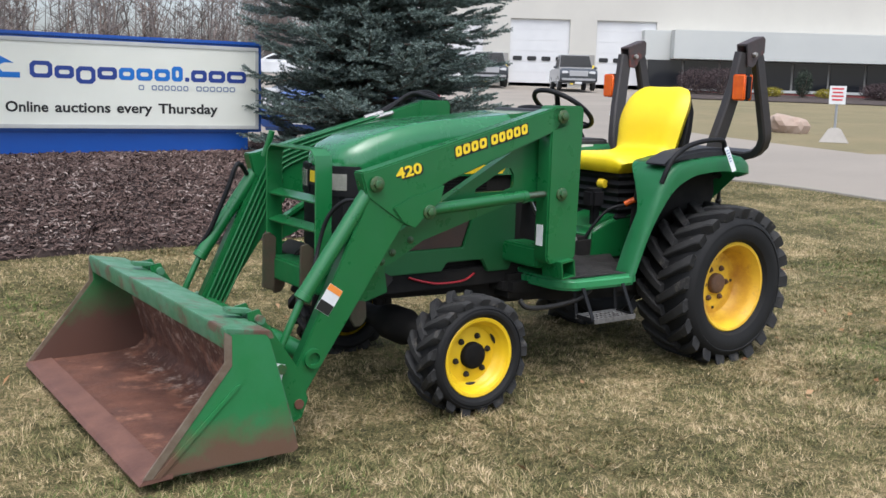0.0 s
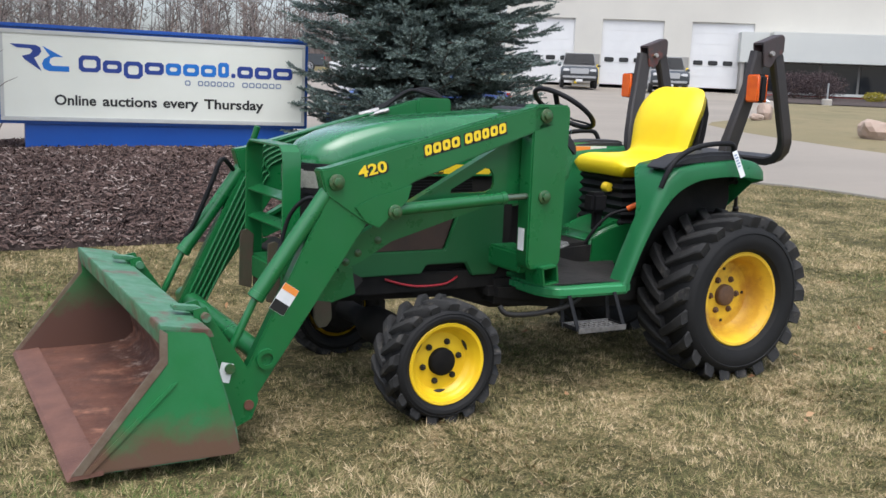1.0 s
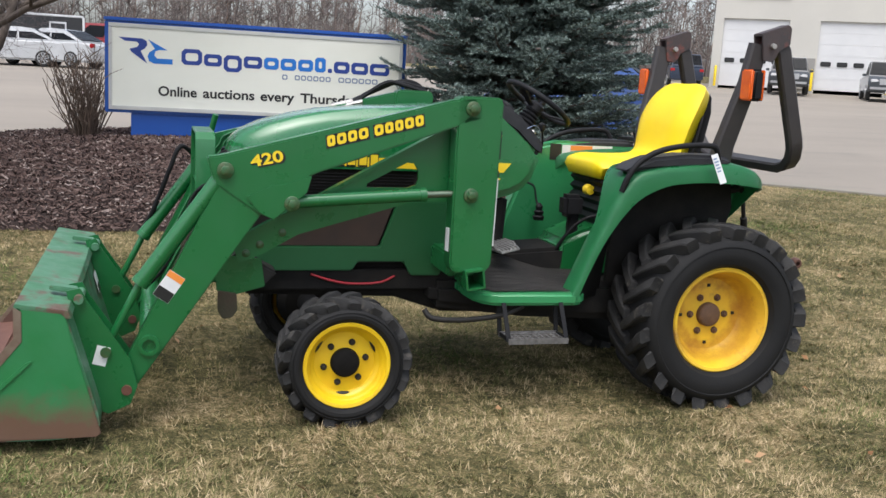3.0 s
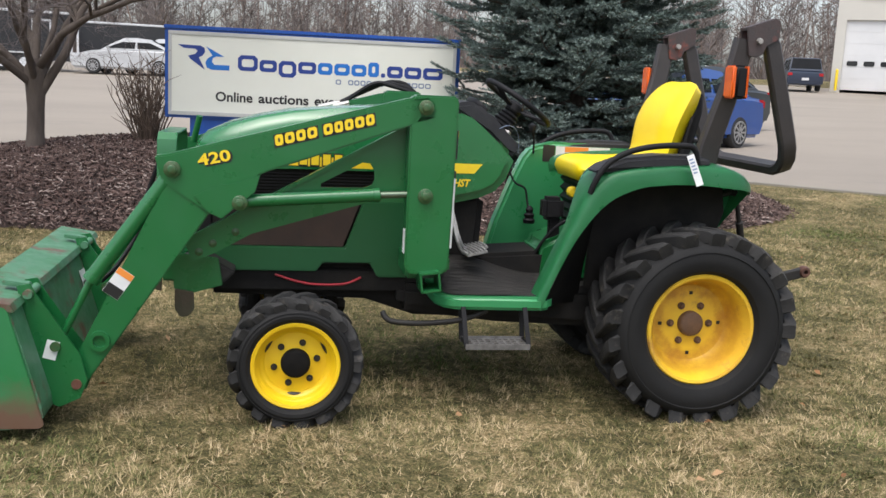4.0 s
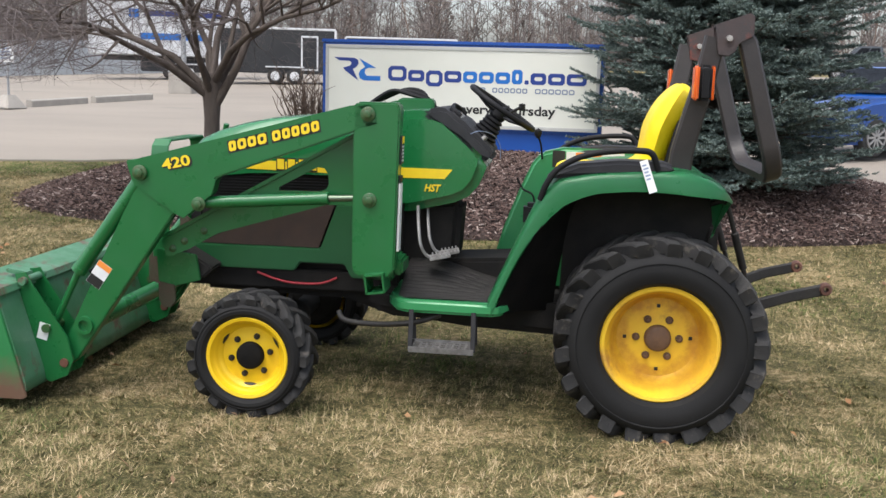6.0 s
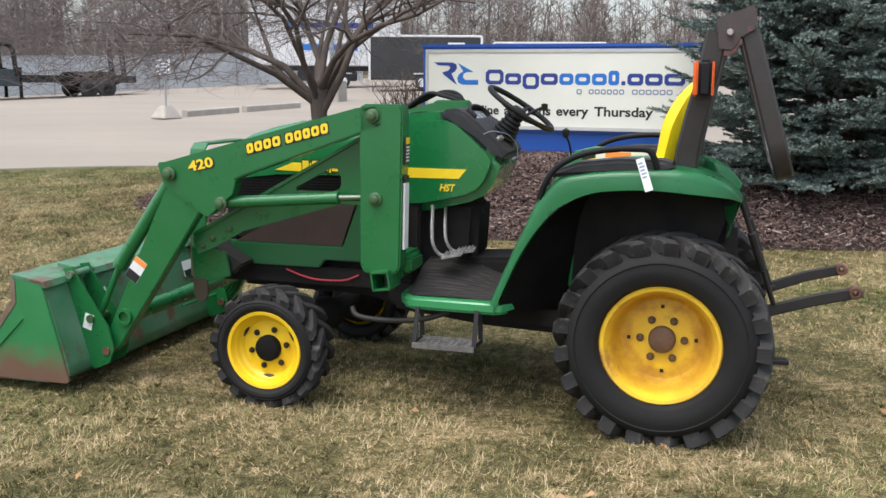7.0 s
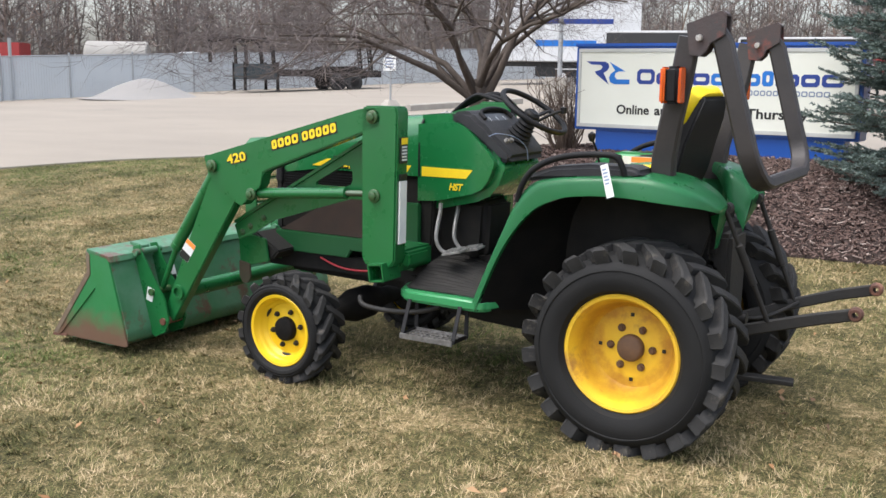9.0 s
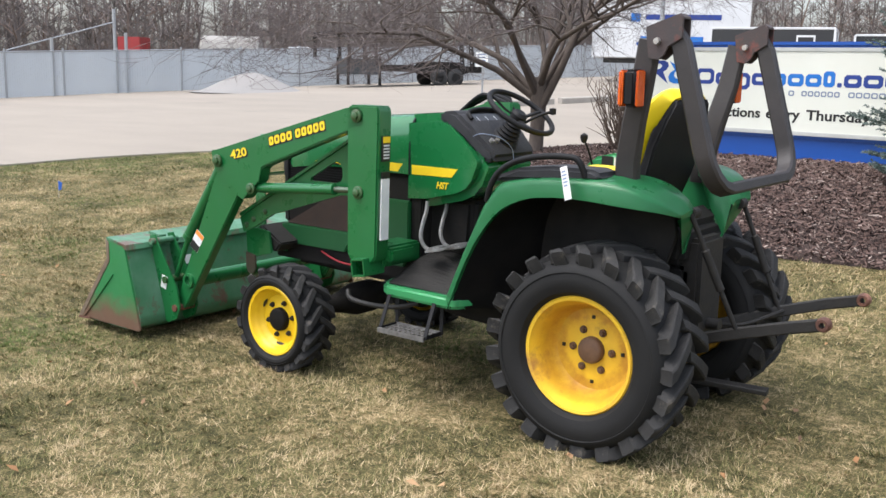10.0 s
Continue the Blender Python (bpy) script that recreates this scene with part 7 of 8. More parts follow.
def car(name, x, y, turn, kind, colour, label, lift=0.02):
    """A parked vehicle, its nose towards local +x."""
    z = float(ground_z(x, y)) + lift
    M = pose(x, y, z, 0, 0, turn)
    t = thing(name, (x, y, z), label, "car" if kind != "pickup" else "pickup truck", "parked vehicles")
    L, W, H = {"sedan": (4.5, 1.78, 1.46), "suv": (4.6, 1.85, 1.75), "pickup": (5.6, 1.98, 1.92)}[kind]
    h = L / 2

    def put(nm, bm, m, lab="", parent=t, smooth=45):
        return part(nm, place(bm, M), m, parent, lab, smooth)
    body = {"sedan": [(-h, 0.46), (-h + 0.03, 0.80), (-h + 0.10, 0.96), (-h + 0.60, 1.0), (h - 1.40, 0.97), (h - 0.80, 0.90), (h - 0.30, 0.77), (h - 0.06, 0.62), (h, 0.42), (h - 0.1, 0.20), (-h + 0.12, 0.22)],
            "suv": [(-h, 0.45), (-h + 0.04, 1.08), (h - 1.25, 1.08), (h - 0.25, 0.98), (h, 0.70), (h, 0.42), (h - 0.1, 0.28), (-h + 0.1, 0.30)],
            "pickup": [(-h, 0.55), (-h, 1.18), (-0.55, 1.18), (h - 1.35, 1.18), (h - 0.2, 1.14), (h, 0.95), (h, 0.50), (h - 0.1, 0.40), (-h + 0.1, 0.42)]}[kind]
    bm = fresh()
    prism(bm, body, -W / 2, W / 2, 0.07, 3)
    b = put("body", bm, colour, "painted body")
    cab = {"sedan": [(-h + 0.45, 0.985), (-h + 1.42, H - 0.02), (0.10, H), (h - 1.15, 0.93)], "suv": [(-h + 0.06, 1.06), (-h + 0.32, H), (0.25, H), (h - 1.3, 1.06)], "pickup": [(-0.62, 1.16), (-0.50, H), (0.75, H), (h - 1.4, 1.16)]}[kind]
    bm = fresh()
    outline = []
    for i, (p, q) in enumerate(zip(cab, cab[1:] + cab[:1])):
        outline += [p] if i == 3 else [p, ((p[0] + q[0]) / 2, (p[1] + q[1]) / 2 + 0.025)]
    prism(bm, outline, -W / 2 + 0.06, W / 2 - 0.06, 0.03, 2)
    for v in bm.verts:
        k = max(0, (v.co.z - 1.0) / (H - 1.0))
        v.co.y *= 1 - 0.16 * k
    put("roof", bm, colour, "", b)
    c0, c1, c2, c3 = cab
    for s in (-1, 1):
        for f0, f1 in ((0.10, 0.47), (0.51, 0.90)):
            bm = fresh()
            lo0, lo1 = c0[0] + (c3[0] - c0[0]) * f0, c0[0] + (c3[0] - c0[0]) * f1
            hi0, hi1 = c1[0] + (c2[0] - c1[0]) * f0, c1[0] + (c2[0] - c1[0]) * f1
            zl, zh = c0[1] + 0.06, H - 0.09
            yl, yh = (W / 2 - 0.055), (W / 2 - 0.06) * 0.865
            pts = [(lo0, s * yl, zl), (lo1, s * yl, zl), (hi1, s * yh, zh), (hi0, s * yh, zh)]
            vs = [bm.verts.new(p) for p in pts]
            bm.faces.new(vs)
            bmesh.ops.solidify(bm, geom=bm.faces[:], thickness=0.012)
            put("side_window", bm, CARGLASS, "dark side window", b, 0)
    for (a, b2), nm in (((c0, c1), "rear_window"), ((c3, c2), "windscreen")):
        bm = fresh()
        o = 0.012 if nm == "windscreen" else -0.012
        pts = [(a[0] + (b2[0] - a[0]) * f + o, s * (W / 2 - 0.12) * (1 - 0.15 * f), a[1] + (b2[1] - a[1]) * f + 0.040) for f, s in ((0.10, -1), (0.10, 1), (0.88, 1), (0.88, -1))]
        bm.faces.new([bm.verts.new(p) for p in pts])
        bmesh.ops.solidify(bm, geom=bm.faces[:], thickness=0.01)
        put(nm, bm, CARGLASS, "", b, 0)
    wb = {"sedan": 1.32, "suv": 1.34, "pickup": 1.78}[kind]
    r = {"sedan": 0.32, "suv": 0.35, "pickup": 0.39}[kind]
    for wx in (-wb, wb):
        for s in (-1, 1):
            bm = fresh()
            lathe(bm, [(0.05, -0.11), (r * 0.62, -0.11), (r * 0.9, -0.105), (r, -0.07), (r, 0.07), (r * 0.9, 0.105), (0.05, 0.11)], (wx, s * (W / 2 - 0.10), r), 28)
            w = put("wheel", bm, CARTYRE, "black tyre")
            for k in range(10):
                bm = fresh()
                a = 2 * math.pi * k / 10
                obox(bm, (wx + r * 0.34 * math.cos(a), s * (W / 2 + 0.018), r + r * 0.34 * math.sin(a)), (r * 0.56, 0.02, 0.035), (0, -math.degrees(a), 0), 0.004)
                put("rim_spoke", bm, ALLOY, "", w)
            bm = fresh()
            lathe(bm, [(r * 0.60, -0.012), (r * 0.68, -0.012), (r * 0.68, 0.012), (r * 0.60, 0.012)], (wx, s * (W / 2 + 0.016), r), 28, closed=True)
            put("rim", bm, ALLOY, "", w)
    for s in (-1, 1):
        bm = fresh()
        obox(bm, (h - 0.10, s * (W / 2 - 0.28), 0.70 if kind != "pickup" else 0.93), (0.20, 0.36, 0.16), (0, 0, s * -14), 0.03)
        put("headlight", bm, LAMPCLEAR, "", b)
        bm = fresh()
        obox(bm, (-h + 0.06, s * (W / 2 - 0.14), 0.86 if kind != "pickup" else 0.95), (0.12, 0.26, 0.18), (0, 0, 0), 0.03)
        put("tail_lamp", bm, LAMPRED, "", b)
        bm = fresh()
        obox(bm, (h - 1.55 if kind != "pickup" else h - 1.6, s * (W / 2 + 0.09), c0[1] + 0.06), (0.10, 0.20, 0.13), (0, 0, 0), 0.03)
        put("mirror", bm, colour, "", b)
    for xx in (h + 0.005, -h - 0.005):
        bm = fresh()
        obox(bm, (xx, 0, 0.62 if xx < 0 else 0.40), (0.015, 0.36, 0.13), (0, 0, 0), 0.003)
        put("number_plate", bm, PLATE, "", b)
    bm = fresh()
    obox(bm, (h - 0.01, 0, 0.62 if kind != "pickup" else 0.88), (0.05, 0.75 if kind != "pickup" else 1.0, 0.14 if kind != "pickup" else 0.30), (0, 0, 0), 0.02)
    g = put("front_grille", bm, BLACK if kind != "pickup" else ALLOY, "", b)
    bm = fresh()
    obox(bm, (h - 0.02, 0, 0.45 if kind != "pickup" else 0.58), (0.10, W - 0.2, 0.12), (0, 0, 0), 0.03)
    put("bumper", bm, colour if kind != "pickup" else ALLOY, "", b)
    return t


BLUECAR = paint("blue_car_paint", (0.005, 0.064, 0.294))
SILVER = paint("silver_car_paint", (0.50, 0.51, 0.52))
REDCAR = paint("red_car_paint", (0.30, 0.022, 0.025))
CHARCOAL = paint("charcoal_car_paint", (0.035, 0.042, 0.05))
NAVYCAR = paint("dark_blue_car_paint", (0.02, 0.035, 0.07))
hx, hy = -0.91, -0.41
car("sedan", 8.63 + hx * 1.32 - 0.45, 13.16 + hy * 1.32 + 0.75, 214, "sedan", BLUECAR, "bright blue sedan parked on the yard behind the spruce")
car("sedan", -6.1, 38.3, 172, "sedan", SILVER, "silver white sedan parked before dark trailers")
car("sedan", -4.6, 38.4, 150, "sedan", SILVER, "pale silver sedan parked across the yard")
car("sport_utility", -3.6, 46.5, 175, "suv", REDCAR, "red sport utility car parked far across the yard")
car("pickup", 34.4, 37.6, -125, "pickup", CHARCOAL, "dark grey pickup parked at the loading doors")
car("pickup", 31.6, 41.6, -125, "pickup", CHARCOAL, "dark green-grey pickup parked at the loading doors")
car("sedan", 9.1, 17.6, 206, "sedan", CHARCOAL, "charcoal sedan parked behind the blue sedan")
WHITECAR = paint("white_car_paint", (0.66, 0.67, 0.68))
car("sedan", 23.3, 52.0, 160, "sedan", WHITECAR, "white sedan far off at the end of the yard")
car("pickup", 19.0, 56.0, 170, "pickup", CHARCOAL, "dark pickup far off at the end of the yard")
car("pickup", -41.5, 40.0, 50, "pickup", WHITECAR, "white pickup standing behind the slatted fence")
car("sport_utility", -44.5, 37.0, 50, "suv", WHITECAR, "white wagon standing behind the slatted fence")
car("sport_utility", 28.4, 47.4, 70, "suv", NAVYCAR, "dark blue sport utility car far off on the yard")


# ---- trailers, truck, fence, yard things ----
TRAILER = mat("black_trailer_skin", (0.018, 0.019, 0.022), 0.3, var=(0.026, 0.027, 0.030), scale=1, coat=0.3)
WHITEMETAL = mat("white_painted_metal", (0.68, 0.69, 0.70), 0.4, var=(0.60, 0.61, 0.62), scale=1)
SLATS = mat("grey_fence_slats", (0.60, 0.63, 0.65), 0.6, var=(0.50, 0.53, 0.555), scale=0.5, amount=0.9, bump=0.3, bump_scale=60, stretch=(1, 1, 0.15))


def box_trailer(x, y, turn, L, W, H, skin, roof, label, side_door=True, base=0.45):
    z = float(ground_z(x, y)) + 0.02
    M = pose(x, y, z, 0, 0, turn)
    t = thing("box_trailer", (x, y, z), label, "trailer", "trailers in the yard")

    def put(nm, bm, m, lab="", parent=t, smooth=40):
        return part(nm, place(bm, M), m, parent, lab, smooth)
    bm = fresh(); box(bm, -L / 2, L / 2, -W / 2, W / 2, base, H, 0.04); put("body", bm, skin, "smooth trailer body")
    bm = fresh(); box(bm, -L / 2 - 0.02, L / 2 + 0.02, -W / 2 - 0.02, W / 2 + 0.02, H - 0.02, H + 0.08, 0.03); put("roof", bm, roof, "pale roof edge")
    for sx in (-1, 1):
        for sy in (-1, 1):
            bm = fresh(); box(bm, sx * L / 2 - 0.05, sx * L / 2 + 0.05, sy * W / 2 - 0.05, sy * W / 2 + 0.05, base, H, 0.01); put("corner_trim", bm, WHITEMETAL)
    if side_door:
        bm = fresh(); box(bm, L / 2 - 1.5, L / 2 - 0.75, -W / 2 - 0.015, -W / 2 + 0.01, 0.6, H - 0.25, 0.01); d = put("side_door", bm, WHITEMETAL, "white edged side door")
        bm = fresh(); box(bm, L / 2 - 1.43, L / 2 - 0.82, -W / 2 - 0.03, -W / 2 - 0.005, 0.68, H - 0.33, 0.005); put("door_skin", bm, skin, "", d)
    for wx in (-0.42, 0.42):
        for s in (-1, 1):
            bm = fresh(); lathe(bm, [(0.05, -0.1), (0.28, -0.1), (0.34, -0.06), (0.34, 0.06), (0.28, 0.1), (0.05, 0.1)], (wx + L * 0.06, s * (W / 2 + 0.02), 0.34), 24); w = put("wheel", bm, CARTYRE)
            bm = fresh(); lathe(bm, [(0.02, -0.02), (0.2, -0.02), (0.2, 0.02), (0.02, 0.02)], (wx + L * 0.06, s * (W / 2 + 0.115), 0.34), 20); put("rim", bm, WHITEMETAL, "", w)
    for s in (-1, 1):
        bm = fresh(); obox(bm, (L * 0.06, s * (W / 2 + 0.06), 0.73), (1.7, 0.2, 0.06), (0, 0, 0), 0.02); put("mudguard", bm, WHITEMETAL)
    bm = fresh(); sweep(bm, [(L / 2 - 0.1, 0, 0.5), (L / 2 + 1.1, 0, 0.5)], rect_section(0.1, 0.1)); put("tongue", bm, DARK)
    return t


box_trailer(-11.3, 39.3, 14, 5.0, 2.3, 2.35, TRAILER, WHITEMETAL, "black enclosed tandem trailer parked in the yard")
box_trailer(-6.9, 46.5, 8, 5.6, 2.3, 2.0, TRAILER, WHITEMETAL, "black enclosed trailer with a white roof across the yard")
TX, TY, TT = -17.9, 43.0, 25
big = box_trailer(TX, TY, TT, 7.4, 2.4, 4.2, WHITEMETAL, WHITEMETAL, "tall white semi trailer with blue lettering bars", False, 1.1)
for u0, u1, v0, v1, mt in ((-1.9, -1.45, 2.85, 3.25, SKYINK), (-1.2, 2.4, 2.95, 3.2, NAVY), (-1.4, 1.6, 1.85, 2.15, SKYINK)):
    bm = fresh()
    box(bm, u0, u1, -1.212, -1.201, v0, v1, 0)
    part("lettering_bar", place(bm, pose(TX, TY, float(ground_z(TX, TY)) + 0.02, 0, 0, TT)), mt, big, "blue lettering bar")
bm = fresh()
box(bm, -3.2, 3.0, -0.5, 0.5, 0.85, 1.08, 0.02)
box(bm, -1.4, 1.6, -0.9, 0.9, 0.35, 0.87, 0.05)
part("chassis_frame", place(bm, pose(TX, TY, float(ground_z(TX, TY)) + 0.02, 0, 0, TT)), TRAILER, big, "black underframe")


def gooseneck():
    x, y = -27.1, 33.45
    z = float(ground_z(x, y)) + 0.02
    M = pose(x, y, z, 0, 0, 59)
    t = thing("flatbed_trailer", (x, y, z), "black gooseneck flatbed trailer parked by the fence", "trailer", "trailers in the yard")

    def put(nm, bm, m=MATTE, lab="", parent=t):
        return part(nm, place(bm, M), m, parent, lab)
    bm = fresh(); box(bm, -1.6, 3.6, -1.05, 1.05, 0.66, 0.98, 0.02); put("deck", bm, MATTE, "dark timber deck on a steel frame")
    bm = fresh(); box(bm, -3.15, -1.6, -0.95, 0.95, 0.50, 1.22, 0.03); put("tool_box", bm, GOOSEBOX, "dark blue-grey front tool box")
    for yy in (-0.9, 0.9):
        bm = fresh(); sweep(bm, [(-1.75, yy, 0.9), (-1.85, yy, 2.05), (-2.1, yy, 2.28), (-3.6, yy * 0.35, 2.38), (-4.5, yy * 0.12, 2.25)], rect_section(0.14, 0.24, 0.02), up=(0, 1, 0)); put("neck_beam", bm)
        bm = fresh(); sweep(bm, [(-3.05, yy, 1.1), (-3.1, yy * 0.9, 2.0), (-3.3, yy * 0.5, 2.3)], rect_section(0.14, 0.16, 0.02), up=(0, 1, 0)); put("neck_riser", bm)
        for xx in (-3.15, -1.6):
            bm = fresh(); sweep(bm, [(xx, yy, 0.0), (xx, yy, 0.02), (xx, yy, 0.021), (xx, yy, 1.3)], rect_section(0.12, 0.12), scales=[2, 2, 1, 1]); put("jack", bm)
        bm = fresh(); sweep(bm, [(3.3, yy * 0.7, 0.9), (3.15, yy * 0.7, 2.45)], rect_section(0.09, 0.09), up=(0, 1, 0)); put("loading_ramp", bm)
        bm = fresh(); sweep(bm, [(3.3, yy * 0.7 + 0.36, 0.9), (3.15, yy * 0.7 + 0.36, 2.45)], rect_section(0.06, 0.06), up=(0, 1, 0)); put("loading_ramp", bm)
        for k in range(8):
            bm = fresh(); box(bm, 3.24 - k * 0.018, 3.32 - k * 0.018, yy * 0.7, yy * 0.7 + 0.36, 1.00 + k * 0.18, 1.11 + k * 0.18, 0.01); put("ramp_rung", bm)
        bm = fresh(); sweep(bm, curve([(0.82, yy * 1.1, 0.60), (0.95, yy * 1.1, 0.92), (1.25, yy * 1.1, 1.02), (2.28, yy * 1.1, 1.02), (2.58, yy * 1.1, 0.92), (2.71, yy * 1.1, 0.60)]), rect_section(0.27, 0.03), up=(0, 1, 0)); put("mudguard", bm)
    bm = fresh(); lathe(bm, [(0.001, 1.25), (0.09, 1.25), (0.09, 2.3), (0.001, 2.3)], (-4.5, 0, 0), 14, "z"); put("coupler", bm)
    for wx in (1.35, 2.18):
        for s in (-1, 1):
            bm = fresh(); lathe(bm, [(0.05, -0.14), (0.3, -0.14), (0.42, -0.08), (0.42, 0.08), (0.3, 0.14), (0.05, 0.14)], (wx, s * 0.98, 0.42), 24); w = put("wheel", bm, CARTYRE)
            bm = fresh(); lathe(bm, [(0.02, -0.02), (0.22, -0.02), (0.22, 0.02), (0.02, 0.02)], (wx, s * 1.10, 0.42), 16); put("rim", bm, DARK, "", w)


GOOSEBOX = mat("tool_box_paint", (0.02, 0.035, 0.045), 0.5, var=(0.03, 0.045, 0.05), scale=2)


gooseneck()


def fence():
    line = [(-36.5, 4.0), (-34.6, 12.0), (-34.1, 17.0), (-33.7, 21.85), (-32.2, 27.5), (-30.6, 33.5), (-28.2, 40.0), (-25.0, 47.0), (-20.0, 54.0)]
    t = thing("chain_fence", (-33, 24, 0.3), "grey slatted chain-link fence along the yard", "fence")
    pts = []
    for (a, b), (c, d) in zip(line, line[1:]):
        n = max(1, round(math.hypot(c - a, d - b) / 2.9))
        pts += [(a + (c - a) * k / n, b + (d - b) * k / n) for k in range(n)]
    pts.append(line[-1])
    H = 1.85
    for (a, b), (c, d) in zip(pts, pts[1:]):
        z0, z1 = float(ground_z(a, b)), float(ground_z(c, d))
        bm = fresh()
        n = 26
        for k in range(n):
            f0, f1 = k / n, (k + 0.97) / n
            q = []
            for f in (f0, f1):
                q.append((a + (c - a) * f, b + (d - b) * f, z0 + (z1 - z0) * f))
            vs = [bm.verts.new((q[0][0], q[0][1], q[0][2] + 0.04)), bm.verts.new((q[1][0], q[1][1], q[1][2] + 0.04)), bm.verts.new((q[1][0], q[1][1], q[1][2] + H - 0.03)), bm.verts.new((q[0][0], q[0][1], q[0][2] + H - 0.03))]
            bm.faces.new(vs)
        bmesh.ops.solidify(bm, geom=bm.faces[:], thickness=0.02)
        part("slat_panel", bm, SLATS, t, "grey privacy slats", 0, "stuff")
        bm = fresh()
        tube(bm, [(a, b, z0 - 0.1), (a, b, z0 + H + 0.12)], 0.045, 8)
        part("fence_post", bm, POST, t)
        bm = fresh()
        tube(bm, [(a, b, z0 + H), (c, d, z1 + H)], 0.03, 6)
        part("top_rail", bm, POST, t)
    for x, y, h in ((-33.7, 21.85, 3.6), (-33.55, 22.3, 2.6), (-33.9, 19.0, 2.4)):
        bm = fresh()
        z = float(ground_z(x, y))
        tube(bm, [(x - 0.1, y, z - 0.1), (x - 0.1, y, z + h)], 0.07, 10)
        part("gate_post", bm, POST, t, "tall galvanised gate post")
    bm = fresh()
    tube(bm, [(-33.8, 21.8, 3.3), (-34.3, 17.2, 2.0)], 0.03, 6)
    part("gate_brace", bm, POST, t)


fence()
GRAVEL = mat("pale_gravel", (0.25, 0.235, 0.22), 0.95, var=(0.22, 0.215, 0.21), scale=7, amount=0.8, bump=1.0, bump_scale=25)


def heap(name, x, y, r, h, material, label, category):
    bm = fresh()
    n = 26
    rows = []
    for i in range(10):
        f = i / 9
        rows.append([bm.verts.new((x + r * f * math.cos(2 * math.pi * k / n) * (1 + 0.14 * math.sin(3 * k * 0.24 + 1)), y + r * f * math.sin(2 * math.pi * k / n), float(ground_z(x, y)) + h * (0.5 + 0.5 * math.cos(math.pi * f)) * (1 + 0.12 * math.sin(k * 0.97 + i * 0.8) * f) - 0.03 + 0.03 * noise.noise((k, i, 3)))) for k in range(n)])
    for a, b in zip(rows, rows[1:]):
        for k in range(n):
            bm.faces.new((a[k], a[(k + 1) % n], b[(k + 1) % n], b[k]))
    return tagged(part(name, bm, material, None, label, 60), category=category, kind="stuff")


heap("gravel_heap", -29.6, 25.9, 2.7, 0.86, GRAVEL, "pale grey heap of gravel beside the fence", "gravel heap")


def slab(name, pts, r, label, category):
    bm = fresh()
    sweep(bm, [(a, b, float(ground_z(a, b)) + 0.10) for a, b in pts], rect_section(0.22, 0.22, 0.03))
    return tagged(part(name, bm, CONCRETE, None, label), category=category)


slab("kerb_block", [(-12.9, 20.9), (-12.3, 22.9)], 0, "long pale concrete kerb block on the yard", "kerb block")
slab("kerb_block", [(-12.2, 23.2), (-11.4, 25.4)], 0, "long pale concrete kerb block on the yard", "kerb block")


def light_pole(x, y, tall):
    z = float(ground_z(x, y))
    t = thing("light_pole", (x, y, z), "tall yard light pole on a square concrete base", "light pole")
    bm = fresh(); box(bm, x - 0.42, x + 0.42, y - 0.42, y + 0.42, z - 0.05, z + 0.75, 0.03); part("concrete_base", bm, CONCRETE, t)
    bm = fresh(); tube(bm, [(x, y, z + 0.7), (x, y, z + tall)], 1, 10, scales=[0.09, 0.06]); part("pole", bm, POST, t)
    bm = fresh(); obox(bm, (x + 0.35, y, z + tall), (0.7, 0.3, 0.14), (0, 0, 0), 0.03); part("lamp_head", bm, DARK, t)


light_pole(-11.9, 29.5, 8.0)
# things seen over the fence
bm = fresh(); obox(bm, (-53.4, 36.6, 2.3), (1.6, 1.6, 1.9), (0, 0, 30), 0.05)
tagged(part("red_container", bm, REDCAR, None, "red steel container behind the fence"), category="container")
bm = fresh()
lathe(bm, [(0.001, -2), (1.1, -2), (1.2, -1.9), (1.2, 1.9), (1.1, 2), (0.001, 2)], (-49.8, 41.9, 2.3), 24, "x")
place(bm, Matrix.Translation((-49.8, 41.9, 0)) @ Matrix.Rotation(radians(40), 4, "Z") @ Matrix.Translation((49.8, -41.9, 0)))
tagged(part("storage_tank", bm, SHADEWALL, None, "grey round-topped storage tank behind the fence"), category="tank")

# marker flag in the grass
fx, fy = -7.25, 2.98
fz = float(ground_z(fx, fy))
flag = thing("marker_flag", (fx, fy, fz), "small blue utility marker flag in the lawn", "flag")
bm = fresh(); tube(bm, [(fx, fy, fz - 0.05), (fx, fy, fz + 0.22)], 0.004, 6); part("wire", bm, STEEL, flag)
bm = fresh(); prism(bm, [(fx, fz + 0.10), (fx + 0.06, fz + 0.11), (fx + 0.085, fz + 0.20), (fx, fz + 0.22)], fy - 0.002, fy + 0.002, 0); part("flag", bm, SIGNBLUE, flag, "blue plastic flag")


# ---- mulch chips and grass ----
CHIP = island_mat("bark_chips", [(0.020, 0.013, 0.012), (0.045, 0.029, 0.025), (0.080, 0.051, 0.043), (0.130, 0.088, 0.076), (0.068, 0.041, 0.035), (0.165, 0.115, 0.10), (0.088, 0.054, 0.045), (0.33, 0.27, 0.24)], 0.8, patch=0.14, patch_scale=3.0)


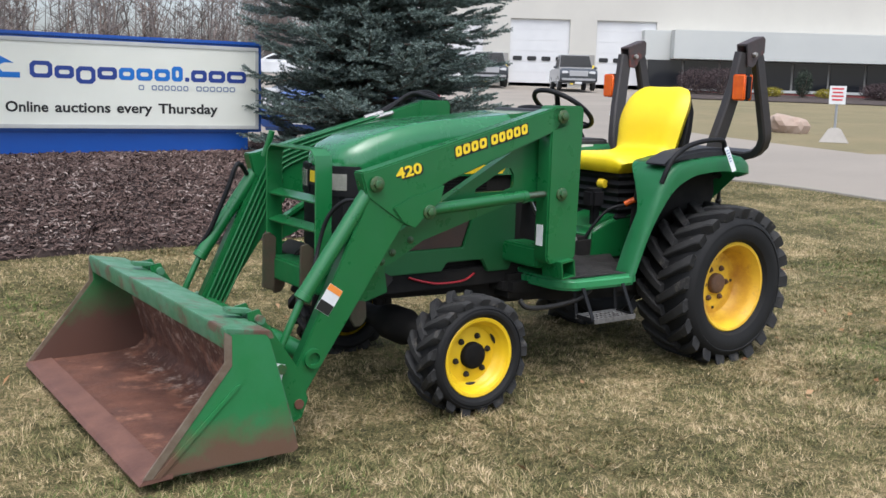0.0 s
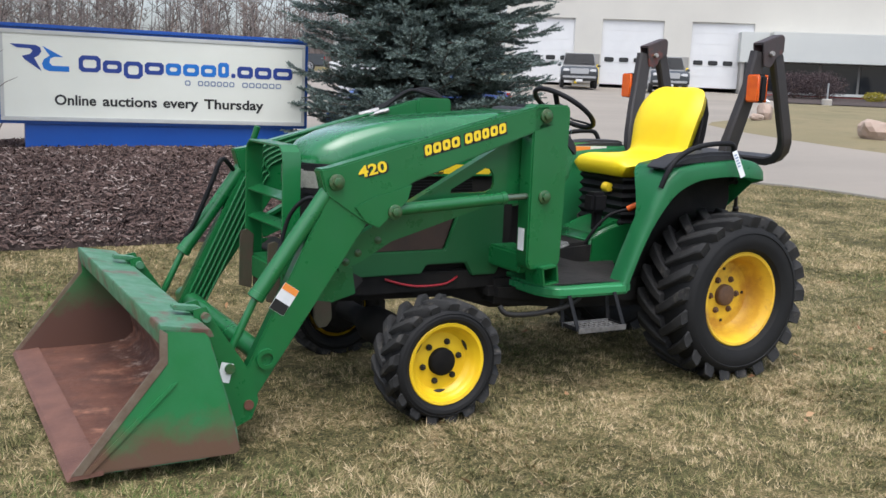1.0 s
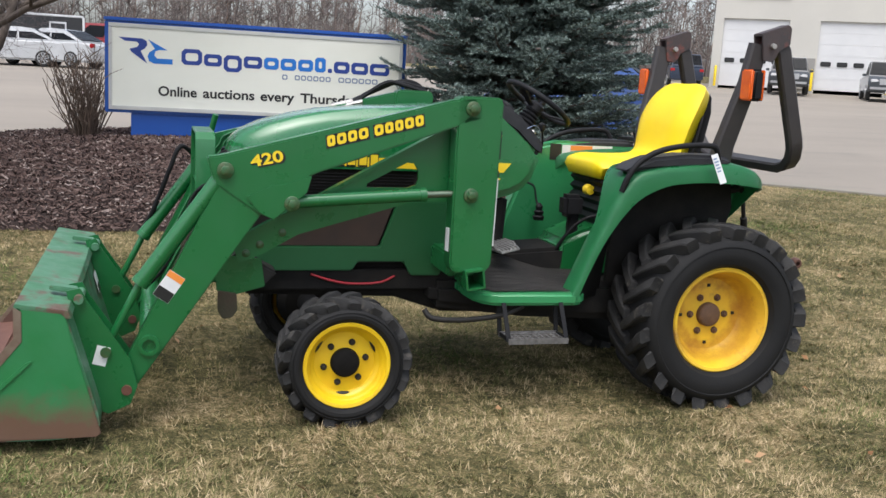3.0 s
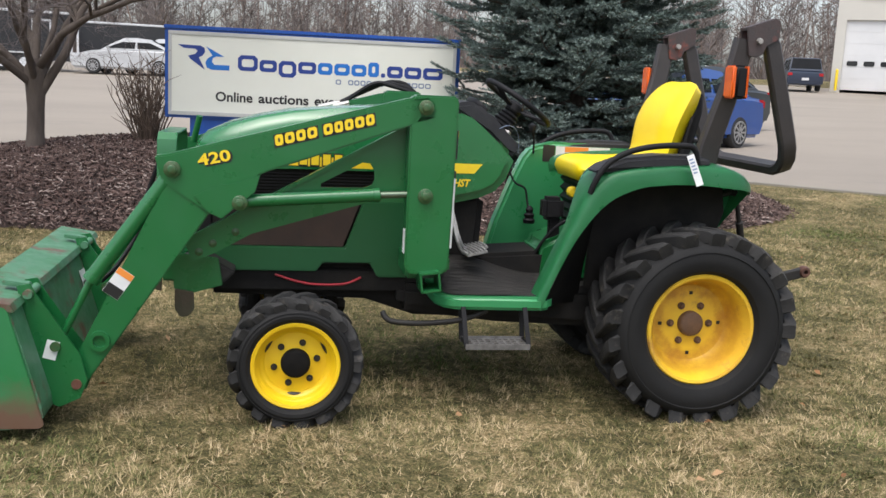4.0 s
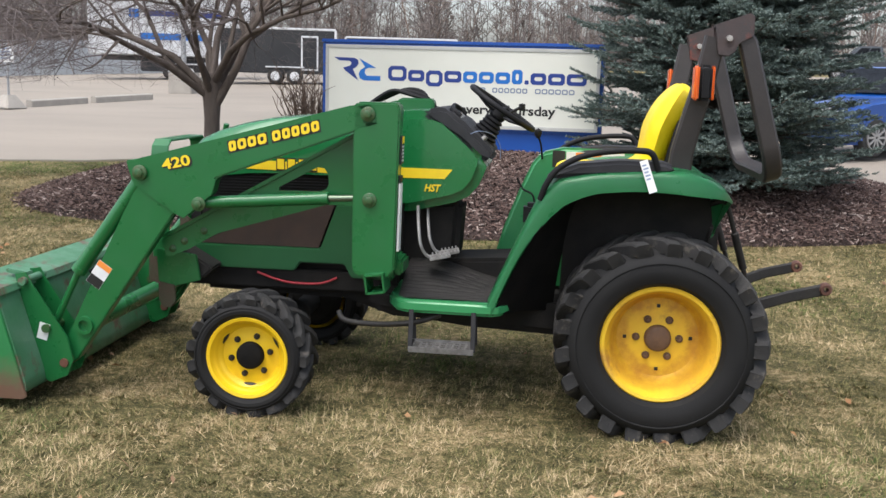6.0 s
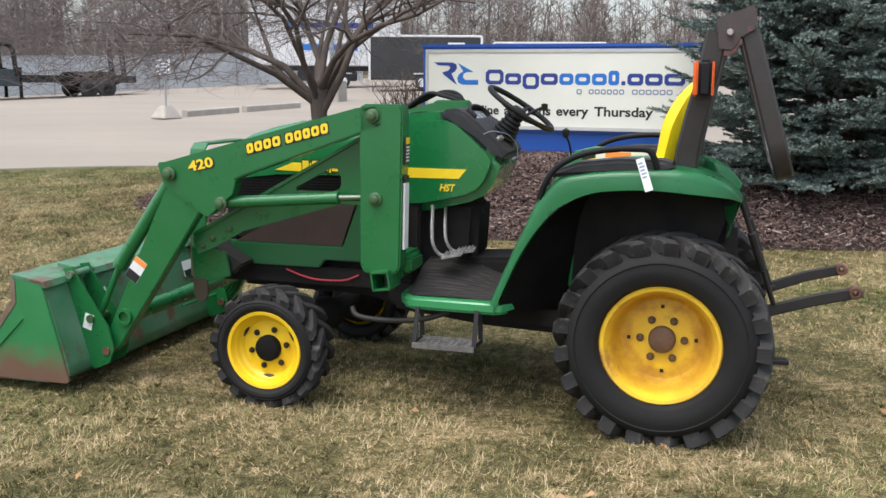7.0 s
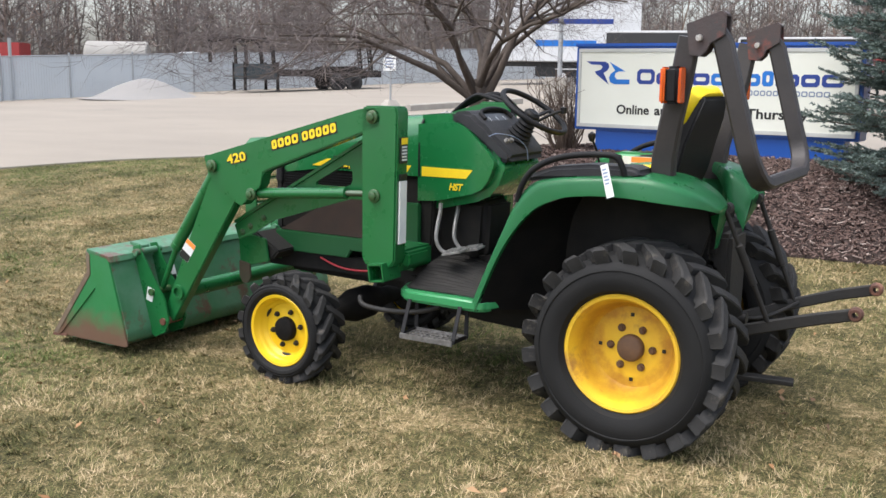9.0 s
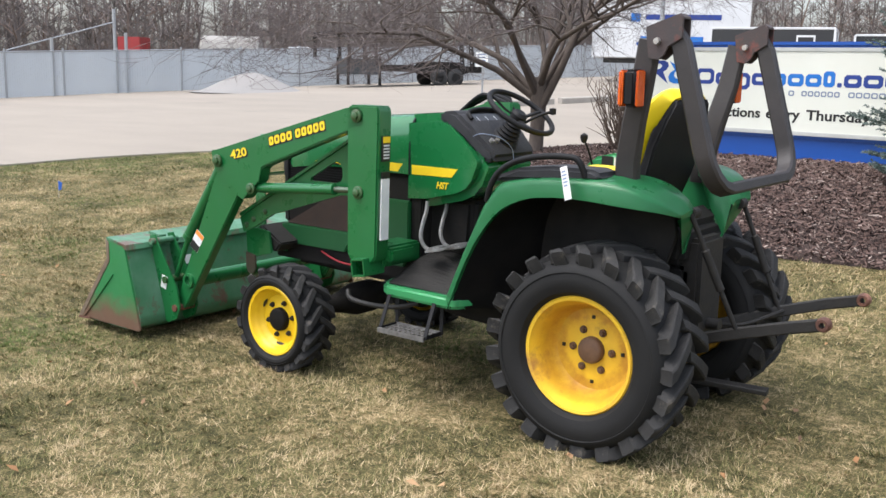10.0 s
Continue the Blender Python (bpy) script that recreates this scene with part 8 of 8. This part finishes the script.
def chips(n):
    rng = np.random.default_rng(8)
    x = rng.uniform(BED[0] - BED[2], BED[0] + BED[2], n * 3)
    y = rng.uniform(BED[1] - BED[3] - 0.1, BED[1] + 0.6, n * 3)
    v = bed_v(x, y) + rng.normal(0, 0.035, n * 3)
    k = v < 1.0
    x, y = x[k][:n], y[k][:n]
    m = len(x)
    z = np.where(bed_v(x, y) < 1, bed_z(x, y), ground_z(x, y) + 0.02) + rng.uniform(0.0, 0.030, m)
    a, tip = rng.uniform(0, 2 * math.pi, m), rng.normal(0, 0.36, m)
    L = rng.uniform(0.018, 0.060, m) * rng.choice([0.7, 1, 1.5], m)
    W = rng.uniform(0.006, 0.016, m)
    d = np.stack([np.cos(a) * np.cos(tip), np.sin(a) * np.cos(tip), np.sin(tip)], 1)
    s = np.stack([-np.sin(a), np.cos(a), rng.normal(0, 0.3, m)], 1)
    P = np.stack([x, y, z], 1)
    A, B = P - d * L[:, None] / 2, P + d * L[:, None] / 2
    S = s * W[:, None] / 2
    up = np.array([0, 0, 1]) * (W * 0.8)[:, None]
    V = np.stack([A - S, A + S, B + S, B - S, A + up, B + up], 1).reshape(-1, 3)
    f = np.array([[0, 4, 5, 3], [1, 2, 5, 4]])
    F = (f[None] + 6 * np.arange(m)[:, None, None]).reshape(-1, 4)
    raw("mulch_chips", V, F, CHIP, "loose dark brown bark chips", "mulch", "stuff")


chips(80000)
GRASS = island_mat("early_spring_grass", [(0.070, 0.074, 0.027), (0.122, 0.126, 0.046), (0.195, 0.174, 0.072), (0.295, 0.240, 0.118), (0.420, 0.325, 0.180), (0.54, 0.425, 0.26)], 0.85, patch=0.38, patch_scale=1.5, fine=0.36, fine_scale=8.0)
GREENER = island_mat("greener_spring_grass", [(0.052, 0.084, 0.020), (0.088, 0.134, 0.034), (0.135, 0.176, 0.050), (0.225, 0.220, 0.090)], 0.85, patch=0.35, patch_scale=1.5, fine=0.35, fine_scale=8.0)


def grass():
    rng = np.random.default_rng(14)
    parts_ = []
    for x0, x1, y0, y1, per in ((-4.2, 5.2, -2.9, 1.0, 9500), (-5.5, 6.5, 1.0, 5.0, 3800), (-11.5, -4.2, -2.5, 9.5, 2400), (5.2, 10.2, -2.5, 8.0, 1600), (-6.5, -3.5, 5.0, 9.0, 1300)):
        n = int((x1 - x0) * (y1 - y0) * per)
        parts_.append(np.stack([rng.uniform(x0, x1, n), rng.uniform(y0, y1, n)], 1))
    P = np.concatenate(parts_)
    # two thirds of the blades are drawn together into tufts
    cell = 0.075
    C = (np.floor(P / cell) + 0.5 + 0.42 * np.sin(np.floor(P / cell)[:, ::-1] * 12.9898 + np.floor(P / cell) * 78.233)) * cell
    pull = np.where(rng.uniform(0, 1, len(P)) < 0.66, rng.uniform(0.35, 0.85, len(P)), 0.0)[:, None]
    P = P + (C - P) * pull
    x, y = P[:, 0], P[:, 1]
    r = np.hypot(x, y - 3)
    th = np.degrees(np.arctan2(y - 3, x))
    keep = (r < shore_r(th) - 0.05) & (bed_v(x, y) + rng.normal(0, 0.03, len(x)) > 1.0)
    x, y, r, th = x[keep], y[keep], r[keep], th[keep]
    m = len(x)
    z = ground_z(x, y)
    flow = 2.2 * np.sin(x * 3.1 + 1.7 * np.sin(y * 2.3)) + 2.2 * np.sin(y * 3.7 + 1.3 * np.sin(x * 2.9)) + 1.2 * np.sin(9.3 * x + 8.1 * y)
    a = flow * 0.6 + rng.normal(0, 1.5, m)
    clump = 0.5 + 0.5 * np.sin(x * 7.1 + 2 * np.sin(y * 5.3)) * np.sin(y * 6.7 + 2 * np.sin(x * 4.9))
    lean = np.radians(np.clip(rng.normal(60, 19, m), 6, 88))
    L = rng.uniform(0.016, 0.055, m) * (0.55 + 0.85 * clump)
    W = rng.uniform(0.0012, 0.0027, m) * (1 + 0.35 * (np.hypot(x - 0.5, y + 4) > 6.5))
    d = np.stack([np.cos(a) * np.sin(lean), np.sin(a) * np.sin(lean), np.cos(lean)], 1)
    s = np.stack([-np.sin(a), np.cos(a), rng.normal(0, 0.4, m)], 1) * W[:, None]
    B = np.stack([x, y, z - 0.002], 1)
    T = B + d * L[:, None]
    V = np.stack([B - s, B + s, T], 1)
    edge = shore_r(th) - r
    wave = 0.5 * np.sin(th * 0.21) + 0.3 * np.sin(th * 0.53 + 1)
    lush = (edge + rng.normal(0, 0.45, m) < 2.3 + wave) & (x < 5.5)
    lush |= (np.sin(x * 1.3 + 0.6) * np.sin(y * 1.7 - 0.5) + rng.normal(0, 0.25, m) > 0.80)
    for name, pick, m_, lab in (("grass", ~lush, GRASS, "short patchy straw and olive lawn grass"), ("green_grass", lush, GREENER, "greener grass along the drive and in patches")):
        v = V[pick].reshape(-1, 3)
        raw(name, v, np.arange(len(v)).reshape(-1, 3), m_, lab, "grass", "stuff")


grass()


def dry_leaves():
    rng = np.random.default_rng(31)
    n = 140
    x, y = rng.uniform(-4, 5.5, n), rng.uniform(-2.6, 4.2, n)
    z = ground_z(x, y) + 0.03
    a, tilt = rng.uniform(0, 2 * math.pi, n), rng.normal(0, 0.35, n)
    L, W = rng.uniform(0.014, 0.034, n), rng.uniform(0.008, 0.018, n)
    d = np.stack([np.cos(a), np.sin(a), np.sin(tilt)], 1) * L[:, None]
    s = np.stack([-np.sin(a), np.cos(a), np.sin(tilt[::-1])], 1) * W[:, None]
    P = np.stack([x, y, z], 1)
    up = np.array([0, 0, 0.006])
    V = np.stack([P - d, P + s - d * 0.2 + up, P + d, P - s - d * 0.2 + up], 1).reshape(-1, 3)
    raw("dry_leaf_litter", V, np.arange(4 * n).reshape(-1, 4), LEAF, "scattered dry brown leaves on the lawn", "leaves", "stuff")


LEAF = island_mat("dry_leaf", [(0.16, 0.075, 0.035), (0.30, 0.16, 0.075), (0.38, 0.24, 0.13), (0.10, 0.06, 0.04)], 0.85)
dry_leaves()
